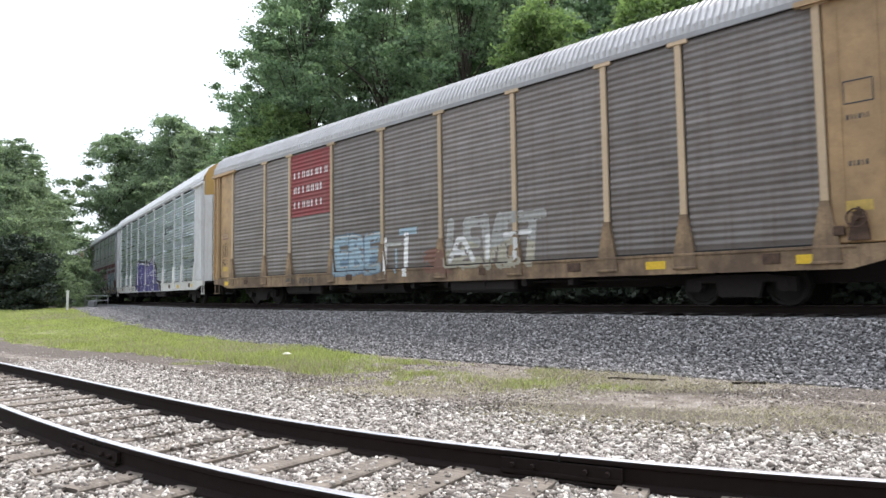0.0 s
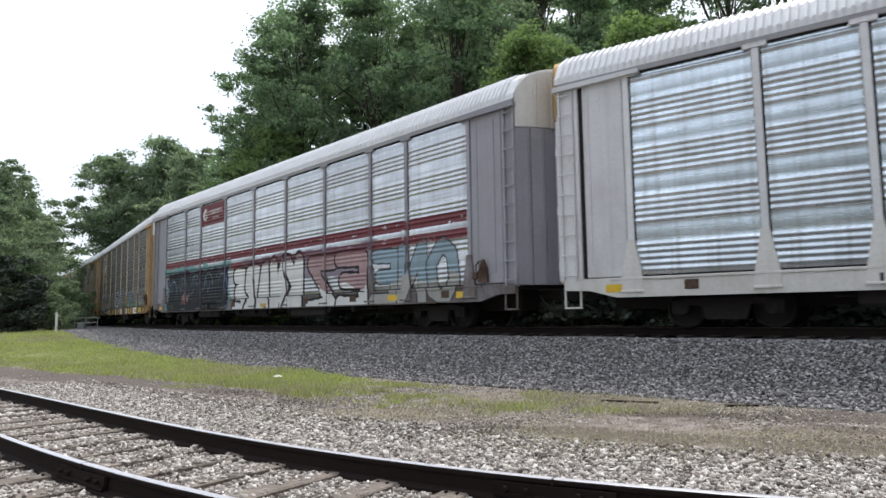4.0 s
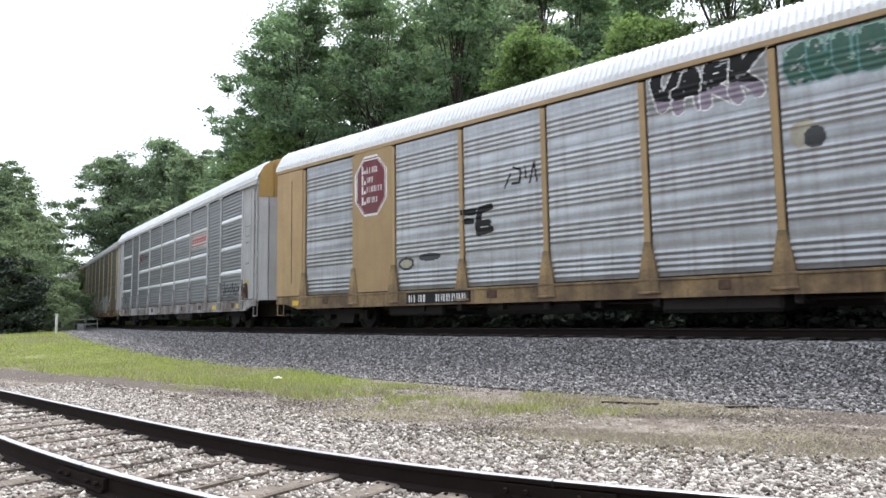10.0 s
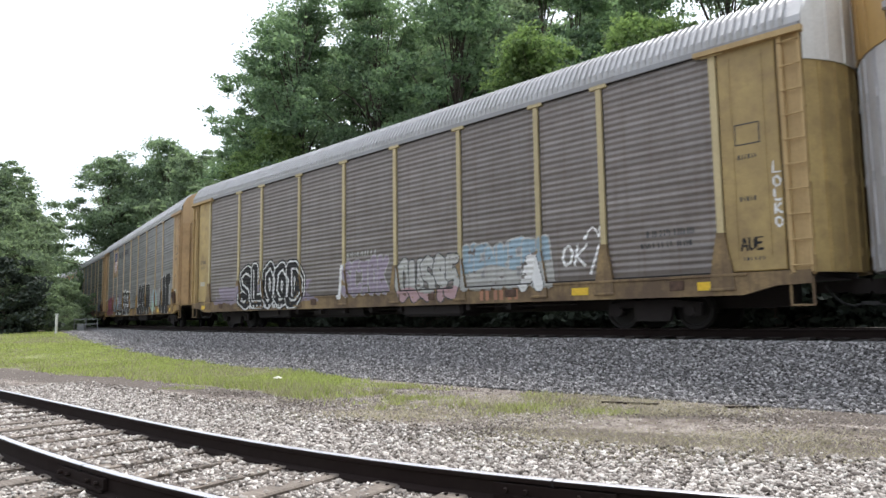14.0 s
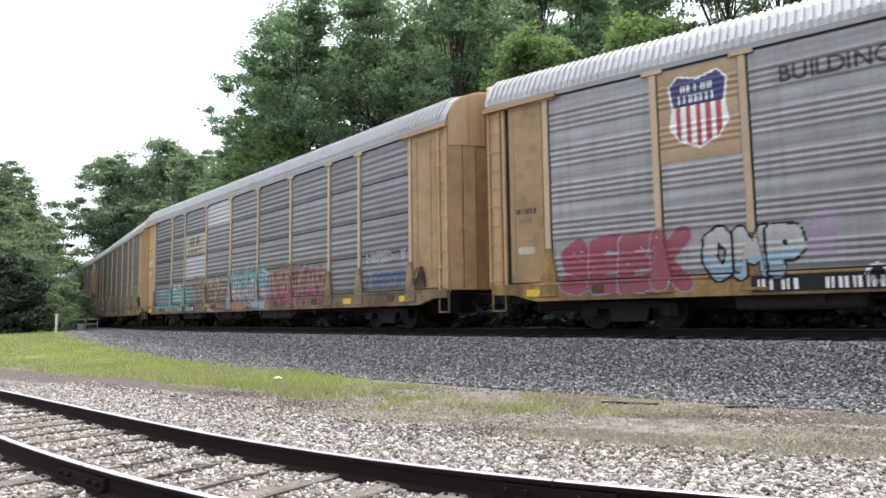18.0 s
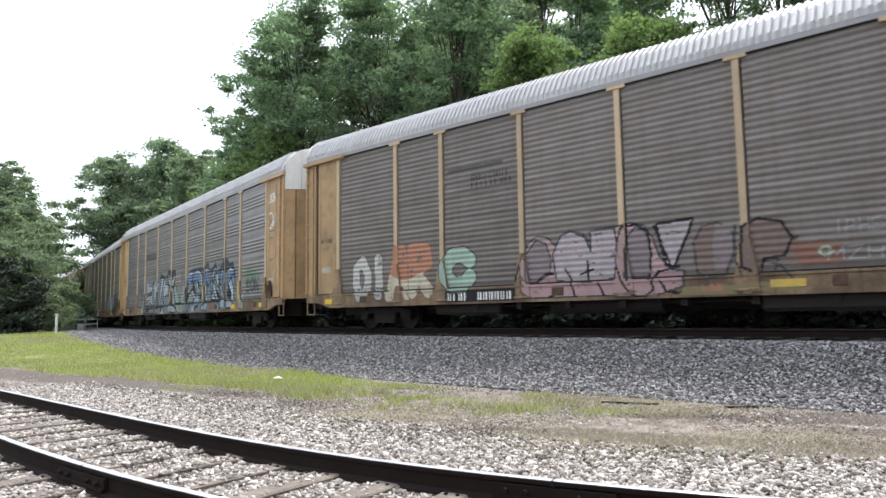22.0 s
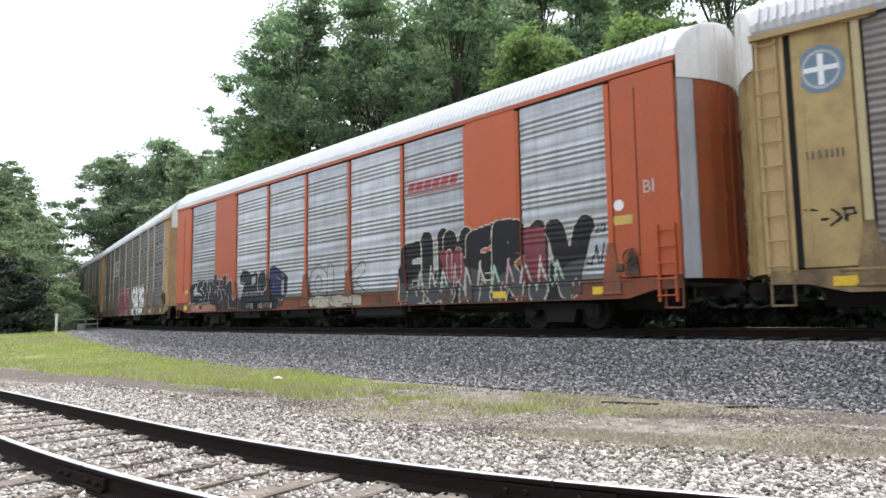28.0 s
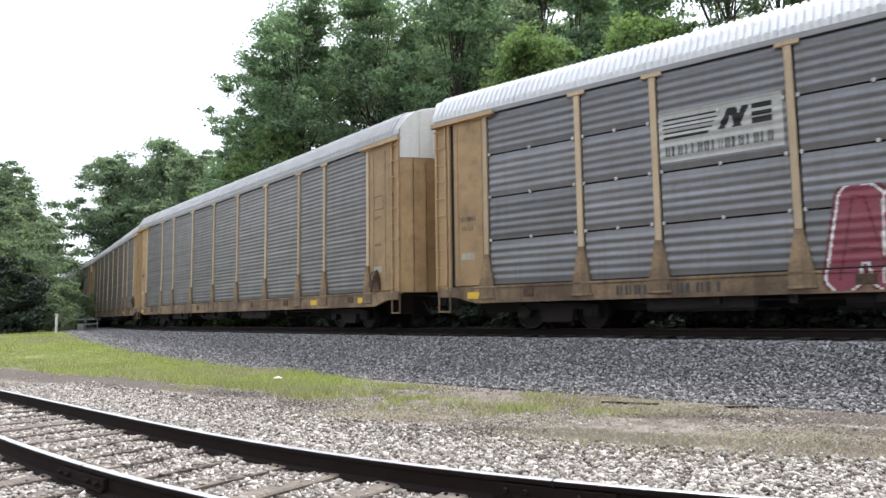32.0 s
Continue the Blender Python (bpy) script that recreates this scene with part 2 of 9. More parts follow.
class Geo:
    """Collects boxes, prisms and sweeps into one mesh."""

    def __init__(self):
        self.v, self.f, self.s = [], [], []

    def add(self, verts, faces, slot=0):
        o = len(self.v)
        self.v += [tuple(q) for q in verts]
        self.f += [tuple(i + o for i in q) for q in faces]
        self.s += [slot] * len(faces)
        return self

    def box(self, x0, x1, y0, y1, z0, z1, slot=0, bevel=0.0):
        if bevel <= 0:
            v = [(x, y, z) for x in (x0, x1) for y in (y0, y1) for z in (z0, z1)]
            return self.add(v, [(0, 1, 3, 2), (4, 6, 7, 5), (0, 4, 5, 1), (2, 3, 7, 6), (0, 2, 6, 4), (1, 5, 7, 3)], slot)
        c = min(bevel, abs(x1 - x0) * 0.45, abs(y1 - y0) * 0.45, abs(z1 - z0) * 0.45)
        v, idx = [], {}
        for ix, x in enumerate((x0, x1)):
            for iy, y in enumerate((y0, y1)):
                for iz, z in enumerate((z0, z1)):
                    sx, sy, sz = (1 - 2 * ix) * c, (1 - 2 * iy) * c, (1 - 2 * iz) * c
                    idx[ix, iy, iz] = len(v)
                    v += [(x, y + sy, z + sz), (x + sx, y, z + sz), (x + sx, y + sy, z)]
        f = []
        for ax in range(3):
            for e in (0, 1):
                q = []
                for a, bb in ((0, 0), (0, 1), (1, 1), (1, 0)):
                    k = [a, bb]
                    k.insert(ax, e)
                    q.append(idx[tuple(k)] + ax)
                f.append(tuple(q))
        for ax in range(3):
            o1, o2 = [i for i in range(3) if i != ax]
            for a in (0, 1):
                for bb in (0, 1):
                    k0, k1 = [0, 0, 0], [0, 0, 0]
                    k0[o1] = k1[o1] = a
                    k0[o2] = k1[o2] = bb
                    k1[ax] = 1
                    i0, i1 = idx[tuple(k0)], idx[tuple(k1)]
                    f.append((i0 + o1, i0 + o2, i1 + o2, i1 + o1))
        for k in idx.values():
            f.append((k, k + 1, k + 2))
        return self.add(v, f, slot)

    def prism(self, outline, y0, y1, slot=0):
        """An outline of (x, z) points, drawn out from y0 to y1."""
        n = len(outline)
        v = [(x, y0, z) for x, z in outline] + [(x, y1, z) for x, z in outline]
        f = [tuple(range(n)), tuple(range(2 * n - 1, n - 1, -1))]
        f += [(i, i + n, (i + 1) % n + n, (i + 1) % n) for i in range(n)]
        return self.add(v, f, slot)

    def tube(self, a, b, r, n=6, slot=0, r2=None):
        a, b = Vector(a), Vector(b)
        q = (b - a).to_track_quat("Z", "Y")
        v = []
        for p, rr in ((a, r), (b, r if r2 is None else r2)):
            v += [p + q @ Vector((rr * math.cos(2 * math.pi * i / n), rr * math.sin(2 * math.pi * i / n), 0)) for i in range(n)]
        f = [(i, (i + 1) % n, (i + 1) % n + n, i + n) for i in range(n)] + [tuple(range(n - 1, -1, -1)), tuple(range(n, 2 * n))]
        return self.add(v, f, slot)

    def sweep(self, profile, places, slot=0, closed=True, cap=True):
        """A profile of (side, up) points, right of the heading, along places (x, y, z, heading)."""
        k, o = len(profile), len(self.v)
        for x, y, z, th in places:
            self.v += [(x + a * math.sin(th), y - a * math.cos(th), z + h) for a, h in profile]
        m = len(places)
        for j in range(m - 1):
            for i in range(k if closed else k - 1):
                self.f.append((o + j * k + i, o + j * k + (i + 1) % k, o + (j + 1) * k + (i + 1) % k, o + (j + 1) * k + i))
                self.s.append(slot[i] if isinstance(slot, (list, tuple)) else slot)
        if cap and closed:
            self.f += [tuple(o + i for i in range(k)), tuple(o + (m - 1) * k + i for i in range(k - 1, -1, -1))]
            self.s += [0, 0]
        return self

    def mesh(self, name, mats, smooth=False):
        return mesh_of(name, self.v, self.f, mats, self.s, smooth)


# ------------------------------------------------------------------ ground, ballast, tracks
rng = np.random.default_rng(7)


def main_offset(x, y):
    """Distance from the main line's middle, to its right, and s there."""
    k = slice(None, None, 2)
    d2 = (x[:, None] - MAIN[1][None, k]) ** 2 + (y[:, None] - MAIN[2][None, k]) ** 2
    i = d2.argmin(1) * 2
    th = MAIN[3][i]
    return (x - MAIN[1][i]) * np.sin(th) - (y - MAIN[2][i]) * np.cos(th), MAIN[0][i]


def siding_far_edge(x, y):
    """Distance beyond the siding's middle, on the side of the train."""
    k = slice(None, None, 2)
    d2 = (x[:, None] - SIDING[1][None, k]) ** 2 + (y[:, None] - SIDING[2][None, k]) ** 2
    i = d2.argmin(1) * 2
    th = SIDING[3][i]
    return -((x - SIDING[1][i]) * np.sin(th) - (y - SIDING[2][i]) * np.cos(th))


LATTICE = np.random.default_rng(3).uniform(-1, 1, (256, 256))


def soft_noise(x, y, scale, seed=0):
    """Smooth noise from -1 to 1 over the ground."""
    u, v = x * scale + seed * 17.3, y * scale + seed * 9.1
    i, j = np.floor(u).astype(int), np.floor(v).astype(int)
    a, b = u - i, v - j
    a, b = a * a * (3 - 2 * a), b * b * (3 - 2 * b)
    n = [[LATTICE[(i + p) % 256, (j + q) % 256] for q in (0, 1)] for p in (0, 1)]
    return (n[0][0] * (1 - a) + n[1][0] * a) * (1 - b) + (n[0][1] * (1 - a) + n[1][1] * a) * b


GRASS_FAR = [(-33, -27.4, -20.9, -17.5, -13.5, -10.2, -7.0, -4.6, -2.7, -1.1, 0.7, 1.7, 2.9), (54, 47.9, 39.4, 35.8, 29.7, 25.3, 21.8, 19.5, 17.1, 14.9, 13.2, 12.5, 11.1)]
GRASS_NEAR = [(-30, -14.5, -12.4, -11.1, -8.8, -6.4, -4.6, -3.1, -1.7, -0.8, 0.1, 0.9, 2.4), (38, 22.3, 20.6, 19.5, 18.1, 15.9, 14.3, 13.0, 11.2, 10.6, 10.4, 9.7, 9.3)]


def grass_density(x, y):
    """How thickly grass grows: a strip between the ballast's foot and the siding's gravel, thinning out to tufts."""
    far, near = np.interp(x, *GRASS_FAR), np.interp(x, *GRASS_NEAR)
    inside = np.minimum(far - y, y - near) + 0.30 * soft_noise(x, y, 0.9, 2) + 0.22 * soft_noise(x, y, 2.6, 3)
    patch = 0.6 * soft_noise(x, y, 0.8, 5) + 0.6 * soft_noise(x, y, 2.1, 6) + 0.5 * soft_noise(x, y, 5.0, 7)
    thick = 1.0 + 0.35 * patch - 1.0 * step01(-4.5, 1.6, x) + 1.1 * patch * step01(-4.5, 1.0, x)
    return np.clip(thick, 0, 1) * step01(-0.25, 0.6, inside) * step01(3.0, 1.8, x) * (1 - 0.6 * step01(-0.8, 0.6, x))


def bare_soil(x, y):
    """Dark soil: a line along the grass's near edge, and patches in the dirt between the tracks."""
    near = np.interp(x, *GRASS_NEAR)
    wide = 0.55 + 0.55 * step01(-4, -9, x)
    line = np.exp(-((y - near + 0.7 * wide) / wide) ** 2) * step01(-1.2, -3.0, x) * (0.95 + 0.5 * soft_noise(x, y, 0.7, 21))
    patch = step01(0.05, 0.55, soft_noise(x * 0.45, y, 0.85, 22) + 0.4 * soft_noise(x, y, 2.2, 23)) * step01(-2.5, 1.5, x) * step01(11.5, 9.5, y) * step01(5.6, 7.2, y)
    bands = np.zeros(x.shape)
    for lo, hi, at, fall, wide in ((0.2, 3.7, 8.75, -0.42, 0.34), (2.4, 6.6, 10.75, -0.42, 0.30), (4.4, 8.0, 9.6, -0.36, 0.26)):
        b = np.exp(-((y - at - fall * x + 0.22 * soft_noise(x, y, 0.9, 25)) / wide) ** 2) * step01(lo - 0.6, lo + 0.5, x) * step01(hi + 0.6, hi - 0.5, x)
        bands = np.maximum(bands, b * (0.85 + 0.5 * soft_noise(x, y, 1.6, 26)))
    bed = 0.75 * step01(2.3, 1.5, np.abs(siding_far_edge(x.ravel(), y.ravel())).reshape(x.shape)) * step01(-30, -20, x)
    return np.clip(np.maximum(np.maximum(line, bands), np.maximum(0.55 * patch, bed)), 0, 1)


def build_ground():
    ax = np.concatenate([[-3000, -1200, -500, -260], np.arange(-150, -40, 8), np.arange(-40, -16, 0.6), np.arange(-16, 12, 0.25), np.arange(12, 24, 0.8), np.arange(24, 90, 8), [140, 300, 800, 3000]])
    ay = np.concatenate([[-3000, -900, -300, -120], np.arange(-60, -4, 8), np.arange(-4, 5, 0.8), np.arange(5, 26, 0.25), np.arange(26, 50, 0.6), np.arange(50, 200, 8), [260, 500, 1200, 3000]])
    gx, gy = np.meshgrid(ax, ay)
    x, y = gx.ravel(), gy.ravel()
    z = ground_z(x, y) + 0.012 * soft_noise(x, y, 0.5) * step01(200, 60, np.hypot(x, y))
    w = len(ax)
    f = [(j * w + i, j * w + i + 1, (j + 1) * w + i + 1, (j + 1) * w + i) for j in range(len(ay) - 1) for i in range(w - 1)]
    me = mesh_of("ground", np.stack([x, y, z], 1), f, M_GROUND, smooth=True)
    soil = me.attributes.new("soil", "FLOAT_COLOR", "POINT")
    c = np.stack([grass_density(x, y), bare_soil(x, y), np.zeros(len(x)), np.ones(len(x))], 1)
    soil.data.foreach_set("color", c.astype(np.float32).ravel())
    ob = new("ground", me)
    return tagged(ob, "flat trodden ground of grey-brown dirt, gravel and thin turf", "ground", kind="structure")


def build_ballast():
    prof = [(-5.6, None), (-4.2, 0.30), (-2.1, -0.27), (-1.4, -0.22), (1.4, -0.22), (2.0, -0.25), (2.6, 0.22), (3.3, 0.46), (4.0, 0.70), (4.7, 0.93), (5.3, None)]
    s = np.concatenate([np.arange(-540, -110, 10), np.arange(-110, 30, 0.6), np.arange(30, 470, 10)])
    v, k = [], len(prof)
    for si in s:
        rz = float(rail_z(si))
        for a, h in prof:
            x, y, th = on_line(MAIN, si, a)
            gz = float(ground_z(x, y))
            if h is None:
                z = gz - 0.12
            elif h < 0:
                z = rz + h
            else:
                z = gz + (rz - 0.25 - gz) * (1 - h) if a > 0 else gz + (rz - 0.3 - gz) * 0.5
            z += 0.035 * noise.noise((x * 1.7, y * 1.7, 0)) + 0.02 * noise.noise((x * 6, y * 6, 3))
            v.append((x, y, z))
    f = [(j * k + i, (j + 1) * k + i, (j + 1) * k + i + 1, j * k + i + 1) for j in range(len(s) - 1) for i in range(k - 1)]
    ob = new("main_track_ballast", mesh_of("main_track_ballast", v, f, M_BALLAST_BED, smooth=True))
    return tagged(ob, "long bank of dark grey crushed stone under the main track", "ballast", kind="structure")


STONE_V = np.array([(1, 0, 0), (-1, 0, 0), (0, 1, 0), (0, -1, 0), (0, 0, 1), (0, 0, -1)], dtype=float)
STONE_T = np.array([(0, 2, 4), (2, 1, 4), (1, 3, 4), (3, 0, 4), (2, 0, 5), (1, 2, 5), (3, 1, 5), (0, 3, 5)])


def stones_mesh(name, pos, size, mat):
    """Angular stones, eight faces each, at pos with a mean half size."""
    n = len(pos)
    q = rng.normal(size=(n, 4))
    q /= np.linalg.norm(q, axis=1)[:, None]
    w, x, y, z = q.T
    r = np.stack([1 - 2 * (y * y + z * z), 2 * (x * y - z * w), 2 * (x * z + y * w), 2 * (x * y + z * w), 1 - 2 * (x * x + z * z), 2 * (y * z - x * w),
                  2 * (x * z - y * w), 2 * (y * z + x * w), 1 - 2 * (x * x + y * y)], 1).reshape(n, 3, 3)
    half = size[:, None] * rng.uniform(0.7, 1.7, (n, 3))
    c = STONE_V[None] * half[:, None, :] + rng.uniform(-0.35, 0.35, (n, 6, 3)) * size[:, None, None]
    c = np.einsum("nij,nkj->nki", r, c)
    c[:, :, 2] *= 0.75
    c += pos[:, None, :]
    t = STONE_T[None] + 6 * np.arange(n)[:, None, None]
    return tri_mesh(name, c.reshape(-1, 3), t.reshape(-1, 3), mat)


def ballast_stones(n=125000):
    s = rng.uniform(-34, 21, n * 2)
    keep = rng.uniform(0, 1, n * 2) < np.interp(s, [-34, -5, 8, 21], [0.3, 0.6, 1, 1])
    s = s[keep][:n]
    a = rng.uniform(1.7, 5.1, len(s)) 
    x, y, th = on_line(MAIN, s, a)
    gz, rz = ground_z(x, y), rail_z(s)
    h = np.interp(a, [1.4, 2.0, 2.6, 3.3, 4.0, 4.7, 5.3], [0, 0, 0.22, 0.46, 0.70, 0.93, 1.1])
    z = gz + (rz - 0.25 - gz) * (1 - h)
    pos = np.stack([x, y, np.maximum(z, gz) + rng.uniform(-0.005, 0.03, len(s))], 1)
    ob = new("ballast_stones", stones_mesh("ballast_stones", pos, rng.uniform(0.014, 0.036, len(s)), M_BALLAST))
    return tagged(ob, "loose dark grey angular stones on the ballast slope", "stones", kind="stuff")


TIE_STEP = 0.70


def siding_stones(n=140000):
    s = -20 + 22 * rng.uniform(0, 1, n) ** 0.8
    a = rng.uniform(-3.4, 1.7, n)
    thin = rng.uniform(0, 1, n) < np.interp(a, [-3.4, -2.7, -2.0, 1.9], [0.06, 0.45, 1, 1])
    s, a = s[thin], a[thin]
    keep = abs(abs(a) - 0.7525) > 0.085
    s, a = s[keep], a[keep]
    phase = np.mod(s + 29.47, TIE_STEP)
    on_tie = (phase < 0.235) & (abs(a) < 1.32)
    x, y, th = on_line(SIDING, s, a)
    keep = ~on_tie | (rng.uniform(0, 1, len(s)) < 0.12 + 0.4 * (soft_noise(x, y, 0.9, 4) > 0.2))
    s, a, on_tie, x, y = s[keep], a[keep], on_tie[keep], x[keep], y[keep]
    z = ground_z(x, y) + rng.uniform(-0.004, 0.010, len(s)) + np.where(on_tie, 0.036, 0.0) + 0.02 * np.clip(abs(a) - 1.0, 0, 1)
    ob = new("siding_stones", stones_mesh("siding_stones", np.stack([x, y, z], 1), rng.uniform(0.010, 0.025, len(s)) * np.where(rng.uniform(0, 1, len(s)) < 0.14, 1.5, 1), M_LIMESTONE))
    return tagged(ob, "pale limestone chips between the ties of the siding", "stones", kind="stuff")


def scattered_pebbles(n=150000):
    """Fine gravel trodden into the dirt between the two tracks."""
    y = 5.5 + 17 * rng.uniform(0, 1, n) ** 1.6
    x = rng.uniform(-0.68, 0.7, n) * y
    off, s = main_offset(x, y)
    sd = siding_far_edge(x, y)
    patch = soft_noise(x, y, 0.55, 8)
    keep = (off > 4.6) & (sd > 1.6) & (rng.uniform(0, 1, n) < np.clip(0.55 + patch, 0.10, 1) * step01(-19, -7, x) * (1 - 0.85 * grass_density(x, y)) * (1 - 0.6 * bare_soil(x, y)))
    x, y = x[keep], y[keep]
    z = ground_z(x, y) + rng.uniform(-0.004, 0.004, len(x))
    ob = new("pebbles", stones_mesh("pebbles", np.stack([x, y, z], 1), rng.uniform(0.004, 0.011, len(x)) * np.where(rng.uniform(0, 1, len(x)) < 0.16, 2.0, 1), M_LIMESTONE))
    return tagged(ob, "fine pale gravel scattered over trodden dirt", "gravel", kind="stuff")


def dirt_clods(n=70000):
    """Crumbs of brown soil over the bare ground between the tracks."""
    y = 5.5 + 9 * rng.uniform(0, 1, n) ** 1.3
    x = rng.uniform(-0.68, 0.7, n) * y
    off, s = main_offset(x, y)
    keep = (off > 4.5) & (siding_far_edge(x, y) > 1.9) & (rng.uniform(0, 1, n) < np.clip(0.25 + 0.8 * soft_noise(x * 0.6, y, 1.1, 41) + 0.7 * bare_soil(x, y), 0.05, 1) * (1 - 0.8 * grass_density(x, y)))
    x, y = x[keep], y[keep]
    ob = new("dirt_clods", stones_mesh("dirt_clods", np.stack([x, y, ground_z(x, y) + rng.uniform(-0.004, 0.003, len(x))], 1), rng.uniform(0.005, 0.015, len(x)), M_CLOD))
    return tagged(ob, "small crumbs of brown soil on the bare ground", "soil", kind="stuff")


RAIL_PROFILE = [(-0.075, -0.04), (-0.07, -0.024), (-0.014, 0.0), (-0.011, 0.100), (-0.034, 0.112), (-0.036, 0.136), (-0.027, 0.150),
                (0.027, 0.150), (0.036, 0.136), (0.034, 0.112), (0.011, 0.100), (0.014, 0.0), (0.07, -0.024), (0.075, -0.04)]
HEAD_PROFILE = [(-0.031, 0.1465), (-0.024, 0.1525), (0.024, 0.1525), (0.031, 0.1465)]


def build_rail(name, line, side, lo, hi, step, top, label, head=M_RAILTOP):
    """A length of rail, with its worn head as a part of its own."""
    pl = []
    for si in np.concatenate([np.arange(lo, hi, step), [hi]]):
        x, y, th = on_line(line, si, side)
        pl.append((float(x), float(y), float(top(si, x, y)) - 0.15, float(th)))
    ob = tagged(new(name, Geo().sweep(RAIL_PROFILE, pl).mesh(name, M_RAIL)), label, "rail", "rails of the tracks")
    part("rail_head", Geo().sweep(HEAD_PROFILE, pl).mesh("rail_head", head), ob, "worn head of the rail")
    return ob


def siding_top(s, x, y):
    return ground_z(x, y) + 0.205


def main_top(s, x, y):
    return rail_z(s)


def tie_mesh(seed, mat):
    r = random.Random(seed)
    g = Geo().box(-0.115, 0.115, -1.3, 1.3, -0.16, 0.0, 0, 0.012)
    v = [(x + r.uniform(-0.012, 0.012), y + r.uniform(-0.03, 0.03), z + (r.uniform(-0.008, 0.006) if z > -0.1 else 0)) for x, y, z in g.v]
    return mesh_of("tie", v, g.f, mat)


def build_ties():
    metas, dark = [tie_mesh(i, M_TIE) for i in range(6)], [tie_mesh(i, M_TIE_DARK) for i in range(6)]
    for k, si in enumerate(np.arange(-29.47 + 0.1175, 9, TIE_STEP)):
        x, y, th = on_line(SIDING, si, 0)
        ob = new("railroad_tie", metas[k % 6])
        ob.matrix_basis = pose(float(x), float(y), float(ground_z(x, y)) + 0.042, 0, 0, math.degrees(th) + random.uniform(-1, 1))
        tagged(ob, "weathered brown wooden tie half sunk in pale stones", "railroad tie", "ties of the siding")
    for k, si in enumerate(np.arange(-60, 30, 0.6)):
        x, y, th = on_line(MAIN, si, 0)
        ob = new("railroad_tie", dark[(k * 5) % 6])
        ob.matrix_basis = pose(float(x), float(y), float(rail_z(si)) - 0.165, 0, 0, math.degrees(th))
        tagged(ob, "dark wooden tie bedded in grey ballast under the train", "railroad tie", "ties of the main track")


build_ground()
build_ballast()
ballast_stones()
siding_stones()
scattered_pebbles()
dirt_clods()
for sd, cut in ((-0.7525, -4.72), (0.7525, -8.4)):
    for lo, hi in ((-58, cut - 11.9), (cut - 11.9, cut - 0.006), (cut + 0.006, cut + 11.9), (cut + 11.9, 40)):
        build_rail("siding_rail", SIDING, sd, lo, hi, 0.6, siding_top, "dark rusty steel rail with a worn shiny head")
    build_rail("main_rail", MAIN, sd, -540, 470, 2.0, main_top, "steel rail of the main track on dark ballast", M_MAINTOP)
build_ties()


# ------------------------------------------------------------------ plants
def leaf_cloud(name, centres, radii, per, size, mat, droop=0.0):
    """Many small leaf quads gathered in uneven clumps."""
    n = len(centres) * per
    c = np.repeat(centres, per, 0)
    r = np.repeat(radii, per)
    pos = c + rng.normal(size=(n, 3)) * (r * 0.62)[:, None] * np.array([1, 1, 0.42])
    pos[:, 2] -= droop * rng.uniform(0, 1, n) * r
    a = rng.normal(size=(n, 3))
    a[:, 2] *= 0.7
    a /= np.linalg.norm(a, axis=1)[:, None]
    b = np.cross(a, rng.normal(size=(n, 3)))
    b /= np.linalg.norm(b, axis=1)[:, None]
    s = size * rng.uniform(0.55, 1.3, n)[:, None]
    w = s * rng.uniform(0.4, 0.7, n)[:, None]
    q = np.stack([pos - a * s, pos + b * w, pos + a * s, pos - b * w], 1).reshape(-1, 3)
    return tri_mesh(name, q, np.arange(4 * n).reshape(-1, 4), mat)


def build_tree(height, crown_from, radius, mat, seed, leaf=0.22, per=240, clumps=46, lean=0.0):
    """A tree at the origin: tapered trunk with limbs, and a ragged crown."""
    r = random.Random(seed)
    root = new("tree")
    g = Geo()
    pts = [Vector((0, 0, -0.3))]
    for i in range(1, 8):
        q = i / 7
        pts.append(Vector((lean * q * height * 0.1 + r.uniform(-0.25, 0.25) * q, r.uniform(-0.25, 0.25) * q, q * height * 0.9)))
    base = height * 0.016 + 0.06
    for i in range(7):
        g.tube(pts[i], pts[i + 1], base * (1 - i / 7.6), 8, 0, base * (1 - (i + 1) / 7.6))
    centres, radii = [], []
    for i in range(clumps):
        q = crown_from + (1 - crown_from) * (i + r.random()) / clumps
        z = q * height
        prof = math.sin(math.pi * min(1, max(0.06, (q - crown_from) / (1 - crown_from) * 0.86 + 0.12))) ** 0.7
        ang, rad = r.uniform(0, 2 * math.pi), radius * prof * r.uniform(0.25, 1.08)
        k = min(6, int(q * 0.82 * 7))
        start = pts[k].lerp(pts[k + 1], 0.5)
        c = Vector((start.x + rad * math.cos(ang), start.y + rad * math.sin(ang), z))
        mid = start.lerp(c, 0.5) + Vector((0, 0, 0.25))
        lr = max(0.03, base * 0.33 * (1 - q * 0.6))
        g.tube(start, mid, lr, 5, 0, lr * 0.7)
        g.tube(mid, c, lr * 0.7, 5, 0, lr * 0.25)
        centres.append(c)
        radii.append(radius * r.uniform(0.13, 0.28))
        for _ in range(4):
            centres.append(c + Vector((r.uniform(-1, 1), r.uniform(-1, 1), r.uniform(-0.7, 0.7))) * radius * 0.32)
            radii.append(radius * r.uniform(0.06, 0.17))
    part("trunk", g.mesh("trunk", M_BARK, True), root)
    part("crown", leaf_cloud("crown", np.array([tuple(c) for c in centres]), np.array(radii), per // 5, leaf, mat, 0.25), root)
    return root


